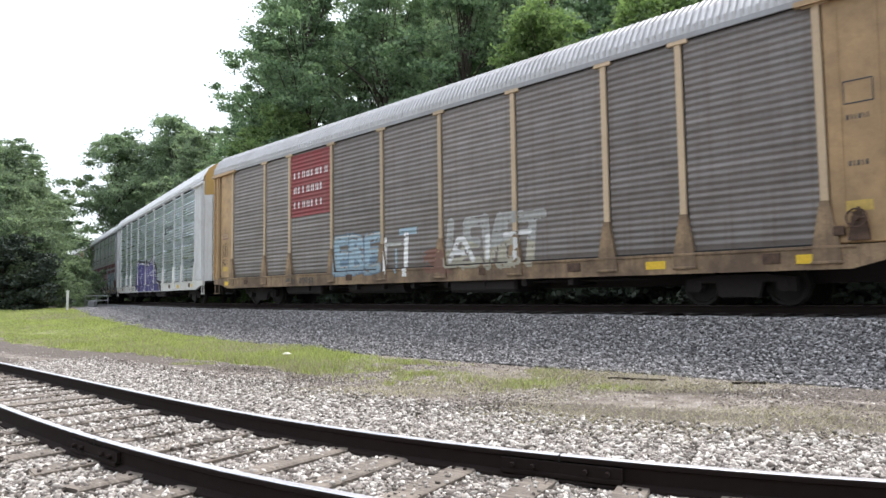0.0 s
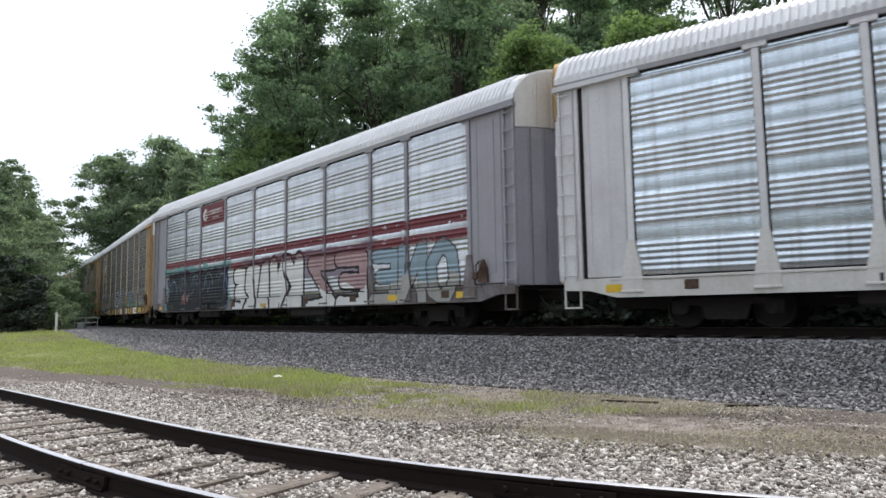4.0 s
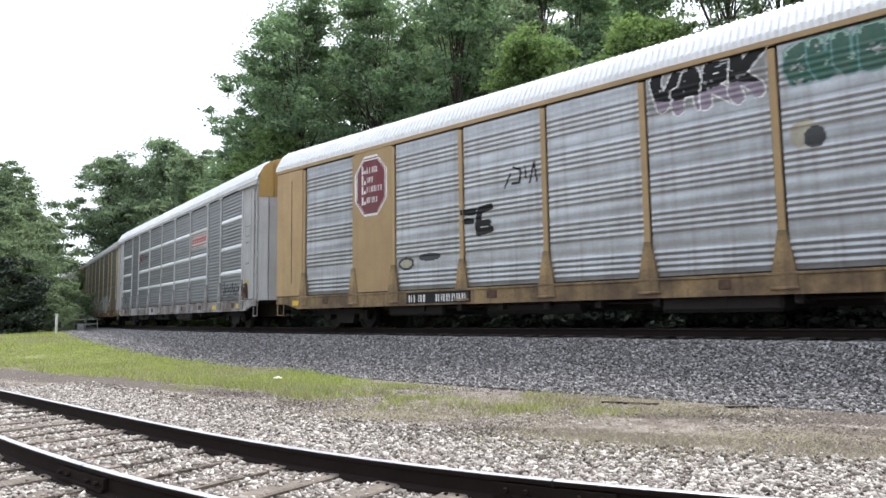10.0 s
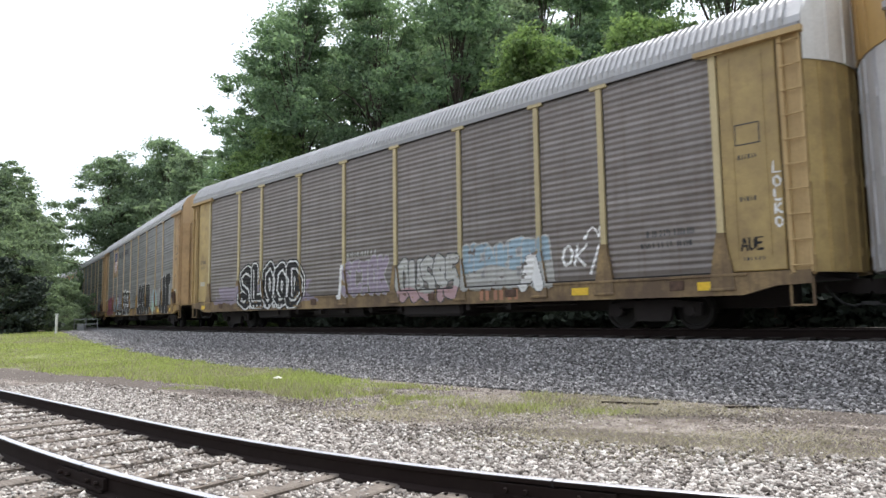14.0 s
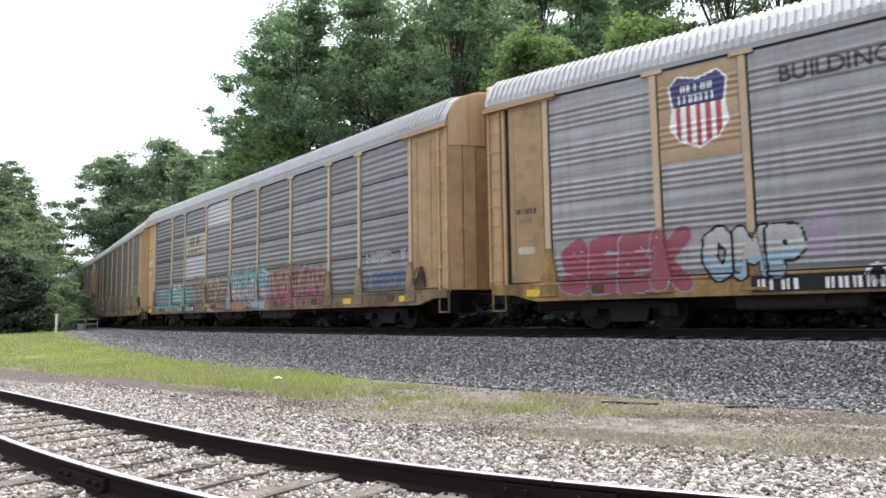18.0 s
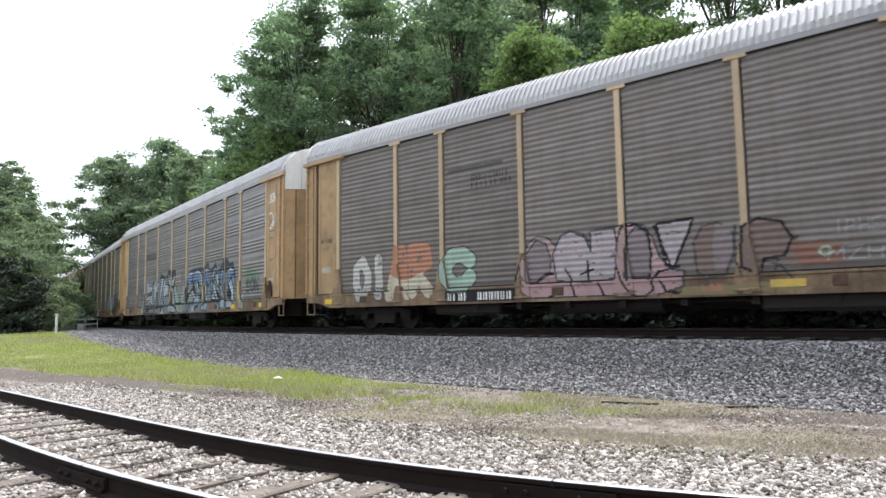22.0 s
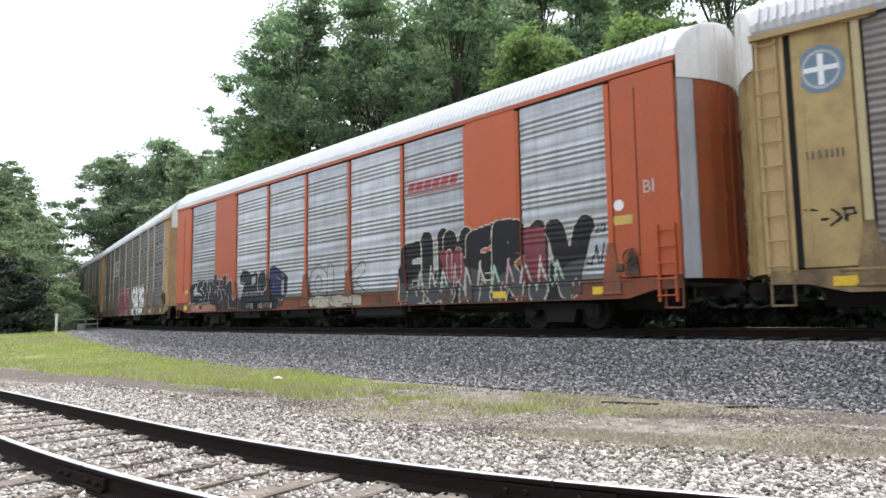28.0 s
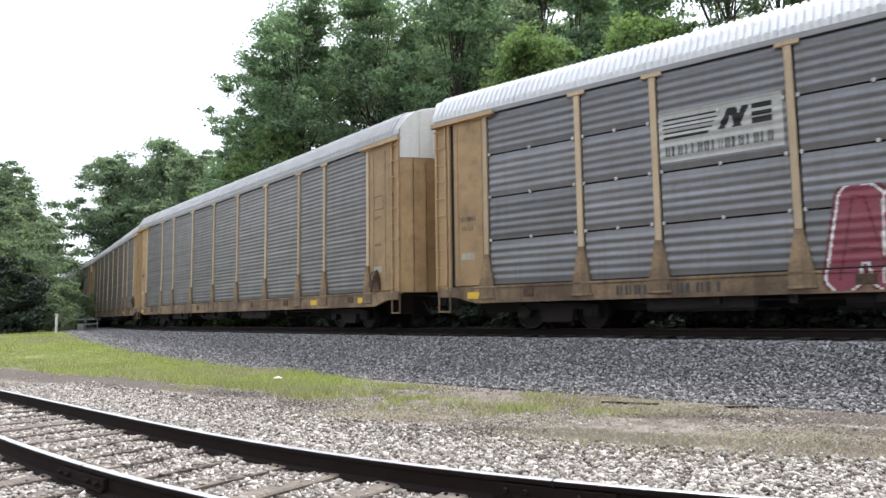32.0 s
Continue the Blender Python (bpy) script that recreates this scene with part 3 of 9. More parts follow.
def plant_trees():
    """The wood behind the train, the trees along the line far off, the thicket, and unseen trees added behind the
    camera.
    """
    kinds = [build_tree(25, 0.10, 5.2, M_LEAF_A, 1, 0.14, 680, 60), build_tree(23, 0.16, 4.6, M_LEAF_A, 2, 0.14, 600, 56, 0.4), build_tree(27, 0.2, 5.0, M_LEAF_C, 3, 0.15, 600, 50, -0.3),
             build_tree(17, 0.06, 4.6, M_LEAF_B, 4, 0.135, 1000, 58), build_tree(24, 0.34, 6.6, M_LEAF_C, 5, 0.17, 760, 58), build_tree(6.5, 0.02, 3.2, M_LEAF_C, 6, 0.15, 330, 34),
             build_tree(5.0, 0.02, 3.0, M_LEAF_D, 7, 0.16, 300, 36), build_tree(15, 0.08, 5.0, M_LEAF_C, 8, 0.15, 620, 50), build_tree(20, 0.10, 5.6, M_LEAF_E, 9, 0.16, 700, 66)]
    labels = ["tall leafy tree with deep green foliage and dark trunk", "tall slender tree with layered deep green foliage", "tall thin-crowned tree with grey-green leaves", "bushy fresh green tree lit from above",
              "tall broad grey-green tree beside the line", "low leafy thicket of grey-green shrubs", "dense dark green shrub, deep shade put into its leaf colour", "broad grey-green tree with a ragged crown", "broad dull dark green tree behind the line"]
    # kind, x, y, turn, and a size factor
    spots = [(0, -10.2, 48, 0, 1.0), (1, -14.5, 56, 80, 1.0), (2, -6.0, 54, 200, 1.0), (0, -4.5, 47, 140, 1.0), (1, 0.5, 44, 30, 1.1), (2, 4.0, 50, 320, 1.0), (3, 5.5, 37, 10, 1.0), (0, 9.5, 45, 260, 1.0), (3, 10.5, 35, 120, 1.0), (1, 14, 42, 170, 1.0), (2, 17, 38, 60, 0.95), (2, 21, 41, 130, 1.0), (2, 25.5, 37, 300, 0.9), (0, 20, 52, 90, 0.9), (1, 27, 46, 210, 0.95), (2, 32, 36, 20, 0.95), (1, 33, 27, 110, 0.9)]
    spots += [(3, 27, 29, 250, 0.8), (3, 17.5, 33, 200, 0.75), (0, 40, 30, 10, 0.9), (1, 44, 18, 60, 0.9), (0, 15, 50, 77, 1.05), (0, -1, 58, 33, 1.1), (0, 27, 55, 50, 1.0), (3, -11.6, 44, 222, 0.78), (0, -11.6, 49.5, 310, 0.93), (1, -15.4, 53, 10, 0.78), (8, -13.6, 46, 40, 0.60), (8, -8, 60, 15, 1.25), (8, 0.5, 62, 190, 1.35), (8, 9.0, 58, 100, 1.75), (8, 15, 60, 250, 1.2), (8, 4, 52, 20, 1.2), (3, 0, 40.5, 300, 0.7)]
    spots += [(3, -19.5, 58, 77, 0.72), (7, -24.5, 66, 150, 1.12), (8, -37, 74, 0, 0.94), (8, -31, 75, 120, 1.03), (8, -34, 81, 60, 1.0), (4, -52.0, 112, 160, 0.98), (4, -43, 112, 40, 1.0), (4, -30, 100, 220, 1.05), (4, -56, 130, 300, 1.05), (7, -39.6, 60, 300, 0.98), (7, -43, 63, 100, 1.0), (7, -34.6, 52, 30, 0.72), (7, -50, 72, 180, 1.1), (7, -60, 92, 250, 1.2), (7, -70, 118, 10, 1.3), (7, -66, 100, 130, 1.3), (7, -42, 54, 210, 0.95)]
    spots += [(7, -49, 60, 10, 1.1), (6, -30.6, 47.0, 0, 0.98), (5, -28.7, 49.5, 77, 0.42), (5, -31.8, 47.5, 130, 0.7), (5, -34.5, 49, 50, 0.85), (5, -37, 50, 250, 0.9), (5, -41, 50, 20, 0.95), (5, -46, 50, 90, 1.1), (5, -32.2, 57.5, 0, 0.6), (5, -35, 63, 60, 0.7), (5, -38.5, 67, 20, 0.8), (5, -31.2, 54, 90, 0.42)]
    # unseen trees, added to close the place behind the camera and dim car sides
    spots += [(0, -34, -22, 10, 0.9), (3, -25, -26, 60, 1.0), (1, -16, -24, 120, 1.0), (0, -7, -27, 200, 0.95), (3, 4, -19, 300, 1.1), (1, 13, -18, 20, 1.0), (0, 22, -16, 90, 0.95), (1, 31, -13, 140, 1.0), (0, 38, -4, 40, 0.95), (3, 27, -8, 80, 1.0), (7, -42, -14, 0, 1.2),
              (7, -48, -2, 80, 1.2), (7, -52, 12, 160, 1.2), (5, -20, -19, 0, 1.0), (5, -11, -20, 40, 1.0), (5, -2, -20, 90, 1.0), (5, 7, -22, 130, 1.0), (5, 16, -24, 210, 1.0), (5, -30, -17, 300, 1.0)]
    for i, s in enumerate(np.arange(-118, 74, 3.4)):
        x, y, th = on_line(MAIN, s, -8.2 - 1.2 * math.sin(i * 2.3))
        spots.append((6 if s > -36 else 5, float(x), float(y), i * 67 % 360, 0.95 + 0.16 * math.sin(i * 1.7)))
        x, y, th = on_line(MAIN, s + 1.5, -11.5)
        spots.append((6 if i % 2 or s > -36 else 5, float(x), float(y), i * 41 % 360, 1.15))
    groups = {5: "thicket beside the line", 6: "thicket beside the line"}
    for k, x, y, turn, f in spots:
        t = copy_thing(kinds[k], pose(x, y, float(ground_z(np.float64(x), np.float64(y))) - 0.1, 0, 0, turn))
        t.scale = (f, f, f)
        if k in groups:
            t.name = "shrub"
        tagged(t, labels[k], "shrub" if k in groups else "tree", groups.get(k, "trees beside the railway"))
    for t in kinds:
        for o in (*t.children_recursive, t):
            bpy.data.objects.remove(o)


def tri_blades(pos, h, w, lean):
    """Thin upright grass blades, a triangle each."""
    n = len(pos)
    a = rng.uniform(0, 2 * np.pi, n)
    d = np.stack([np.cos(a), np.sin(a), np.zeros(n)], 1)
    b = rng.uniform(0, 2 * np.pi, n)
    tip = pos + np.stack([np.cos(b) * lean * h, np.sin(b) * lean * h, h], 1)
    v = np.stack([pos - d * w[:, None], pos + d * w[:, None], tip], 1).reshape(-1, 3)
    return v, np.arange(3 * n).reshape(-1, 3)


def build_grass():
    n = 520000
    y = 7.6 + 42 * rng.uniform(0, 1, n) ** 1.6
    x = rng.uniform(-0.72, 0.40, n) * y
    keep = rng.uniform(0, 1, n) < grass_density(x, y)
    x, y = x[keep], y[keep]
    pos = np.stack([x, y, ground_z(x, y) - 0.005], 1)
    d = np.hypot(x, y)
    h = rng.uniform(0.035, 0.125, len(x)) * (1 + 0.7 * soft_noise(x, y, 1.3, 9)) * (0.7 + 0.5 * step01(26, 12, y)) * (1 - 0.45 * step01(-1.0, 1.0, x))
    dry = rng.uniform(0, 1, len(x)) < np.clip(0.27 + 0.5 * soft_noise(x, y, 0.3, 12) + 0.25 * soft_noise(x, y, 1.2, 13), 0.06, 0.8)
    for nm, m, mat, label in (("grass", ~dry, M_GRASS, "strip of short bright green grass between the tracks"), ("dry_grass", dry, M_STRAW, "dry straw-coloured grass among the green")):
        v, t = tri_blades(pos[m], h[m], 0.005 + 0.0005 * d[m], 0.55)
        tagged(new(nm, tri_mesh(nm, v, t, mat)), label, "grass", kind="stuff")
    # dead stalks matted into the dirt
    n = 110000
    y = rng.uniform(6.2, 12.5, n)
    x = rng.uniform(-0.5, 0.72, n) * y
    off, s = main_offset(x, y)
    keep = (off > 4.7) & (siding_far_edge(x, y) > 2.3) & (rng.uniform(0, 1, n) < np.clip(0.2 + 0.8 * soft_noise(x * 0.6, y, 0.9, 31), 0.03, 0.9)) & (grass_density(x, y) < 0.5)
    x, y = x[keep], y[keep]
    v, t = tri_blades(np.stack([x, y, ground_z(x, y)], 1), rng.uniform(0.012, 0.06, len(x)), rng.uniform(0.003, 0.007, len(x)), 1.4)
    tagged(new("dead_stalks", tri_mesh("dead_stalks", v, t, M_STRAW)), "short dead stalks matted into the gravelly dirt", "dry grass", kind="stuff")


def build_weeds():
    """Green tufts and taller stalks at the edge of the grass."""
    for cx, cy in ((1.35, 10.7), (1.15, 10.3), (2.3, 9.9), (-0.2, 12.0), (-1.8, 12.6), (-3.4, 14.2), (6.8, 9.3), (-5.6, 14.6)):
        n = 210
        r = 0.42 * np.sqrt(rng.uniform(0, 1, n))
        a = rng.uniform(0, 2 * np.pi, n)
        pos = np.stack([r * np.cos(a) * 1.3, r * np.sin(a) * 0.6, np.full(n, -0.01)], 1)
        v, t = tri_blades(pos, rng.uniform(0.04, 0.13, n) * (1.2 - r), np.full(n, 0.006), 0.5)
        ob = new("grass_tuft", tri_mesh("grass_tuft", v, t, M_GRASS))
        ob.location = (cx, cy, float(ground_z(np.float64(cx), np.float64(cy))))
        tagged(ob, "tuft of fresh green grass in dry gravel", "grass tuft", "tufts of grass")


plant_trees()
build_grass()
build_weeds()


# ------------------------------------------------------------------ small things beside the tracks
M_POST = plain("white_painted_post", (0.62, 0.62, 0.60), 0.6)
M_ZINC = plain("dull_zinc_rail", (0.30, 0.31, 0.31), 0.5, 0.4)
M_LITTER = plain("pale_plastic_litter", (0.75, 0.74, 0.62), 0.5)


def joint_bar(s, side, label):
    """Two bolted bars that join the ends of a rail."""
    root = new("rail_joint")
    x, y, th = on_line(SIDING, s, side)
    root.matrix_basis = pose(float(x), float(y), float(siding_top(s, x, y)) - 0.15, 0, 0, math.degrees(th))
    tagged(root, label, "rail joint", "joints of the siding")
    for sd in (-1, 1):
        g = Geo()
        y0, y1 = sorted((sd * 0.012, sd * 0.046))
        g.prism([(-0.46, 0.005), (0.46, 0.005), (0.46, 0.098), (-0.46, 0.098)], y0, y1)
        g.box(-0.46, 0.46, *sorted((sd * 0.046, sd * 0.062)), -0.012, 0.022, 0, 0.005)
        part("splice_bar", g.mesh("splice_bar", M_RAIL), root)
        for k, bx in enumerate((-0.36, -0.2, 0.2, 0.36)):
            g2 = Geo().tube((bx, sd * 0.04, 0.055), (bx, sd * 0.085, 0.055), 0.019, 6)
            part("bolt", g2.mesh("bolt", M_RAIL), root)
    g3 = Geo().box(-0.006, 0.006, -0.04, 0.04, 0.10, 0.1525)
    part("rail_gap", g3.mesh("rail_gap", plain("joint_gap_black", (0.01, 0.01, 0.01), 0.9)), root, "black gap between the rail ends")


def tie_plates():
    g = Geo().box(-0.09, 0.09, -0.17, 0.17, 0.0, 0.016, 0, 0.004)
    for sx in (-0.05, 0.05):
        for sy in (-0.115, 0.115):
            g.box(sx - 0.011, sx + 0.011, sy - 0.014, sy + 0.014, 0.0, 0.042, 0, 0.004)
    me = g.mesh("tie_plate", M_RAIL)
    for si in np.arange(-29.47 + 0.1175, 9, TIE_STEP)[12:]:
        for sd in (-0.7525, 0.7525):
            x, y, th = on_line(SIDING, si, sd)
            ob = new("tie_plate", me)
            ob.matrix_basis = pose(float(x), float(y), float(ground_z(x, y)) + 0.012, 0, 0, math.degrees(th))
            tagged(ob, "rusty steel tie plate with spikes", "tie plate", "plates under the siding rails")


def lying_rail(x0, y0, x1, y1):
    g = Geo().tube((x0, y0, -0.03), (x1, y1, -0.03), 0.022, 6)
    ob = new("scrap_rail", g.mesh("scrap_rail", M_RAIL))
    tagged(ob, "length of dark scrap steel lying at the ballast's foot", "scrap steel", "scrap along the ballast")


def marker_post(x, y, h):
    z = float(ground_z(np.float64(x), np.float64(y)))
    root = tagged(new("marker_post"), "white upright marker post beside the track", "post")
    root.location = (x, y, z - 0.1)
    part("shaft", Geo().box(-0.06, 0.06, -0.06, 0.06, 0, h + 0.1, 0, 0.01).mesh("shaft", M_POST), root)
    part("cap", Geo().box(-0.075, 0.075, -0.075, 0.075, h + 0.1, h + 0.15, 0, 0.015).mesh("cap", M_POST), root)


def far_railing(x, y):
    z = float(ground_z(np.float64(x), np.float64(y)))
    root = tagged(new("railing"), "low grey metal railing far along the track", "railing")
    root.location = (x, y, z)
    for k in range(3):
        part("upright", Geo().tube((k * 0.7, k * 0.3, -0.1), (k * 0.7, k * 0.3, 0.9), 0.04, 6).mesh("upright", M_ZINC), root)
    for h in (0.5, 0.86):
        part("bar", Geo().tube((0, 0, h), (1.4, 0.6, h), 0.03, 6).mesh("bar", M_ZINC), root)
    part("cabinet", Geo().box(0.4, 0.9, -0.4, 0.0, -0.1, 0.45, 0, 0.03).mesh("cabinet", M_ZINC), root, "grey metal cabinet")


def small_things():
    joint_bar(-4.72, -0.7525, "bolted rusty joint in the siding's rail")
    joint_bar(-8.4, 0.7525, "bolted rusty joint in the siding's near rail")
    tie_plates()
    for q in ((2.5, 11.05, 3.3, 10.65), (4.15, 10.2, 4.6, 10.1)):
        lying_rail(*q)
    marker_post(-24.9, 43.5, 1.25)
    far_railing(-27.3, 50)
    v = [(0.10 * math.cos(a) * (1 + 0.2 * math.sin(3 * a)), 0.07 * math.sin(a), 0.03 + 0.02 * math.sin(5 * a)) for a in np.linspace(0, 6.28, 12, endpoint=False)] + [(0, 0, 0.075), (0, 0, 0.0)]
    f = [(i, (i + 1) % 12, 12) for i in range(12)] + [((i + 1) % 12, i, 13) for i in range(12)]
    ob = new("litter", mesh_of("litter", v, f, M_LITTER))
    ob.location = (-3.9, 15.9, 0.02)
    tagged(ob, "crumpled pale plastic wrapper lying in the grass", "litter")


small_things()


# ------------------------------------------------------------------ auto carrier cars
HALF, WIDE = 13.72, 1.5             # half length of the body, half width
SILL0, SILL1, EAVE = 0.70, 1.15, 6.02
POSTS = [-11.9, -9.09, -7.155, -4.292, -1.398, 1.398, 4.292, 7.155, 9.09, 11.9]
FACE = 1.44                        # the panels' plane, out from the middle
INSIDE_SHADE = plain("car_inside_shade", (0.02, 0.02, 0.022), 0.9)
M_DARK = plain("grimy_underframe_steel", (0.021, 0.0165, 0.016), 0.95, 0.0)
M_RUBBER = plain("black_rubber", (0.02, 0.02, 0.02), 0.7)
M_WHEEL = plain("wheel_steel", (0.011, 0.009, 0.008), 0.8, 0.1)
# black strips whose colour stands for the shade in slits, seams and gaps
M_SLOT = plain("black_gap_shadow_rubber", (0.015, 0.014, 0.014), 0.9)
M_PLACARD = plain("rusty_placard_board", (0.085, 0.05, 0.034), 0.85, 0, 0.4, 9)
M_YELLOW = plain("yellow_reflector", (0.72, 0.47, 0.03), 0.5)
M_BOLT = plain("zinc_clamp", (0.55, 0.55, 0.55), 0.45, 0.5)


STRIP = [(0.002, 0.002), (0.022, 0.012), (0.036, 0.035), (0.040, 0.065), (0.037, 0.10), (0.024, 0.145), (0.004, 0.19)]
STRIP_AT = (0.20, 0.46, 0.72)


def ribs(style, z0, z1):
    """A panel's section: (depth, z) points from bottom to top, softly waved. Depth is outward."""
    pts = [(0.0, z0)]

    def wave(z, pitch, deep):
        return [(deep * (1 - math.cos(2 * math.pi * k / 6)) / 2, z + pitch * k / 6) for k in range(1, 7)]

    z = z0 + 0.05
    if style in ("fine", "stripes", "wide"):
        pitch = 0.196 if style == "wide" else 0.148
        bands = [z0 + b * (z1 - z0) for b in (STRIP_AT if style == "stripes" else [])]
        while z < z1 - 0.2:
            if bands and z > bands[0]:
                pts += [(d, z + h) for d, h in STRIP]
                z += 0.20
                bands.pop(0)
                continue
            pts += wave(z, pitch, 0.14 * pitch)
            z += pitch
    else:                              # groups of ribs with smooth bands between them
        n, flat, deep = {"groups": (4, 0.36, 0.030), "bands": (5, 0.40, 0.034)}[style]
        while z < z1 - 0.17:
            for _ in range(n):
                if z > z1 - 0.17:
                    break
                pts += wave(z, 0.14, deep)
                z += 0.14
            if z < z1 - flat:
                pts += [(0.010, z + flat * 0.2), (0.016, z + flat * 0.5), (0.010, z + flat * 0.8), (0.0, z + flat)]
            z += flat + 0.002
    pts.append((0.0, z1))
    return pts


def panel_rows(seams):
    lo, hi = SILL1 + 0.04, EAVE - 0.13
    if not seams:
        return [(lo, hi)]
    z = np.linspace(lo, hi, 5)
    return [(z[j] + (0.022 if j else 0), z[j + 1] - 0.022) for j in range(4)]


def panel_mesh(style, width, z0, z1, mat):
    """A ribbed sheet, ribs running along x, outward to -y."""
    sec = ribs(style, z0, z1)
    k = len(sec)
    v = [(x, -d, z) for x in (-width / 2, width / 2) for d, z in sec]
    f = [(i + k, i + 1 + k, i + 1, i) for i in range(k - 1)]
    v += [(x, 0.03, z) for x in (-width / 2, width / 2) for z in (z0, z1)]
    o = 2 * k
    f += [(o + 1, o + 3, o + 2, o)]
    return mesh_of("side_panel", v, f, mat, smooth=True)


def strip_mesh(width, z0, z1, k, mat):
    """The k-th bright joint strip of a striped panel, with its row of rivets."""
    sec = ribs("stripes", z0, z1)
    at = [i for i, (d, z) in enumerate(sec) if d == STRIP[0][0]][k]
    g = Geo()
    part_of = sec[at:at + len(STRIP)]
    o, w = len(g.v), len(part_of)
    g.v += [(x, -d - 0.004, z) for x in (-width / 2, width / 2) for d, z in part_of]
    for i in range(w - 1):
        g.f.append((o + i + w, o + i + 1 + w, o + i + 1, o + i))
        g.s.append(0)
    for x in np.arange(-width / 2 + 0.15, width / 2, 0.24):
        g.box(x - 0.012, x + 0.012, -0.052, -0.03, part_of[3][1] - 0.012, part_of[3][1] + 0.012)
    return g.mesh("joint_strip", mat, True)


ARCH = [(-1.52, 5.99), (-1.50, 6.14), (-1.27, 6.55), (-0.98, 6.78), (-0.5, 6.90), (0, 6.95), (0.5, 6.90), (0.98, 6.78), (1.27, 6.55), (1.50, 6.14), (1.52, 5.99)]


def roof_mesh(mat):
    """The roof, pressed into ribs that run across the car."""
    v, f = [], []
    xs, up = [-HALF + 0.02], [0.0]
    x = -HALF + 0.12
    while x < HALF - 0.3:
        xs += [x, x + 0.012, x + 0.078, x + 0.09]
        up += [0.0, 0.05, 0.05, 0.0]
        x += 0.165
    xs.append(HALF - 0.02)
    up.append(0.0)
    k = len(ARCH)
    for x, u in zip(xs, up):
        for j, (y, z) in enumerate(ARCH):
            n = Vector((0, y / 1.5, 0.9 * (1 - abs(y) / 2.4))).normalized()
            e = 0.0 if j in (0, k - 1) else u
            v.append((x, y + n.y * e, z + n.z * e))
    for i in range(len(xs) - 1):
        f += [((i + 1) * k + j, (i + 1) * k + j + 1, i * k + j + 1, i * k + j) for j in range(k - 1)]
    return mesh_of("roof", v, f, mat)


def wheelset_mesh():
    g = Geo()
    n = 24
    for sd in (-1, 1):
        ring = [(0.06, 0.66), (0.36, 0.685), (0.43, 0.66), (0.445, 0.68), (0.455, 0.69), (0.42, 0.82), (0.36, 0.83), (0.33, 0.79), (0.10, 0.80), (0.06, 0.86)]
        k, o = len(ring), len(g.v)
        for i in range(n):
            a = 2 * math.pi * i / n
            g.v += [(r * math.cos(a), sd * y, r * math.sin(a)) for r, y in ring]
        for i in range(n):
            for j in range(k - 1):
                g.f.append((o + i * k + j, o + i * k + j + 1, o + (i + 1) % n * k + j + 1, o + (i + 1) % n * k + j))
                g.s.append(0)
    g.tube((0, -0.98, 0), (0, 0.98, 0), 0.075, 10)
    return g.mesh("wheelset", M_WHEEL)


def truck_frame_mesh():
    g = Geo()
    for sd in (-1, 1):
        y0, y1 = (0.93, 1.06) if sd > 0 else (-1.06, -0.93)
        g.prism([(-1.15, 0.30), (-1.15, 0.58), (-0.55, 0.66), (0.55, 0.66), (1.15, 0.58), (1.15, 0.30), (0.95, 0.30), (0.85, 0.48), (0.5, 0.50), (0.42, 0.18), (-0.42, 0.18),
                 (-0.5, 0.50), (-0.85, 0.48), (-0.95, 0.30)], y0, y1)
        for x in (-0.9, 0.9):
            g.tube((x, y0 - 0.03, 0.42), (x, y1 + 0.03, 0.42), 0.13, 10)
    for x in (-0.16, 0.0, 0.16):
        for sd in (-1, 1):
            g.tube((x, sd * 0.99, 0.26), (x, sd * 0.99, 0.44), 0.065, 8)
    g.box(-0.2, 0.2, -1.0, 1.0, 0.42, 0.6, 0, 0.02)
    return g.mesh("truck_frame", M_DARK)


MESHES = {}


def shared(key, make):
    if key not in MESHES:
        MESHES[key] = make()
    return MESHES[key]


WHEELSETS = []


def add_trucks(car):
    for sx in (-10.05, 10.05):
        truck = part("truck", shared("truck_frame", truck_frame_mesh), car, "grimy dark steel wheel truck", pose(sx, 0, 0))
        for wx in (-0.9, 0.9):
            w = part("wheelset", shared("wheelset", wheelset_mesh), truck, "pair of worn steel wheels on an axle", pose(wx, 0, 0.42))
            WHEELSETS.append(w)


def gusset_half(z):
    return np.interp(z, [SILL0 + 0.14, SILL1 + 0.02, 2.0], [0.25, 0.235, 0.08])


def post_mesh(top, mat, plates):
    g = Geo()
    g.box(-0.075, 0.075, -0.052, 0.03, 1.95, top, 0, 0.01)
    if plates:
        g.box(-0.24, 0.24, -0.075, 0.0, top - 0.01, top + 0.12, 0, 0.012)
    return g.mesh("post", mat)


def gusset_mesh(mat):
    """The flared foot of a post, welded to the sill."""
    g = Geo().prism([(-0.25, SILL0 + 0.14), (-0.235, SILL1 + 0.02), (-0.08, 2.0), (0.08, 2.0), (0.235, SILL1 + 0.02), (0.25, SILL0 + 0.14)], -0.085, 0.02)
    g.box(-0.27, 0.27, -0.105, -0.06, SILL0 + 0.10, SILL0 + 0.16, 0, 0.01)
    return g.mesh("gusset", mat)


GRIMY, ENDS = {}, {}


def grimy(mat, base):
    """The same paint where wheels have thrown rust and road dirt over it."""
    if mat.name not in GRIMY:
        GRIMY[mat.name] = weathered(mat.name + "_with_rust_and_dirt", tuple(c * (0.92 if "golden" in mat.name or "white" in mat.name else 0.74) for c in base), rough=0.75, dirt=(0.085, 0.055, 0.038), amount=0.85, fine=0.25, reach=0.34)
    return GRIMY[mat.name]


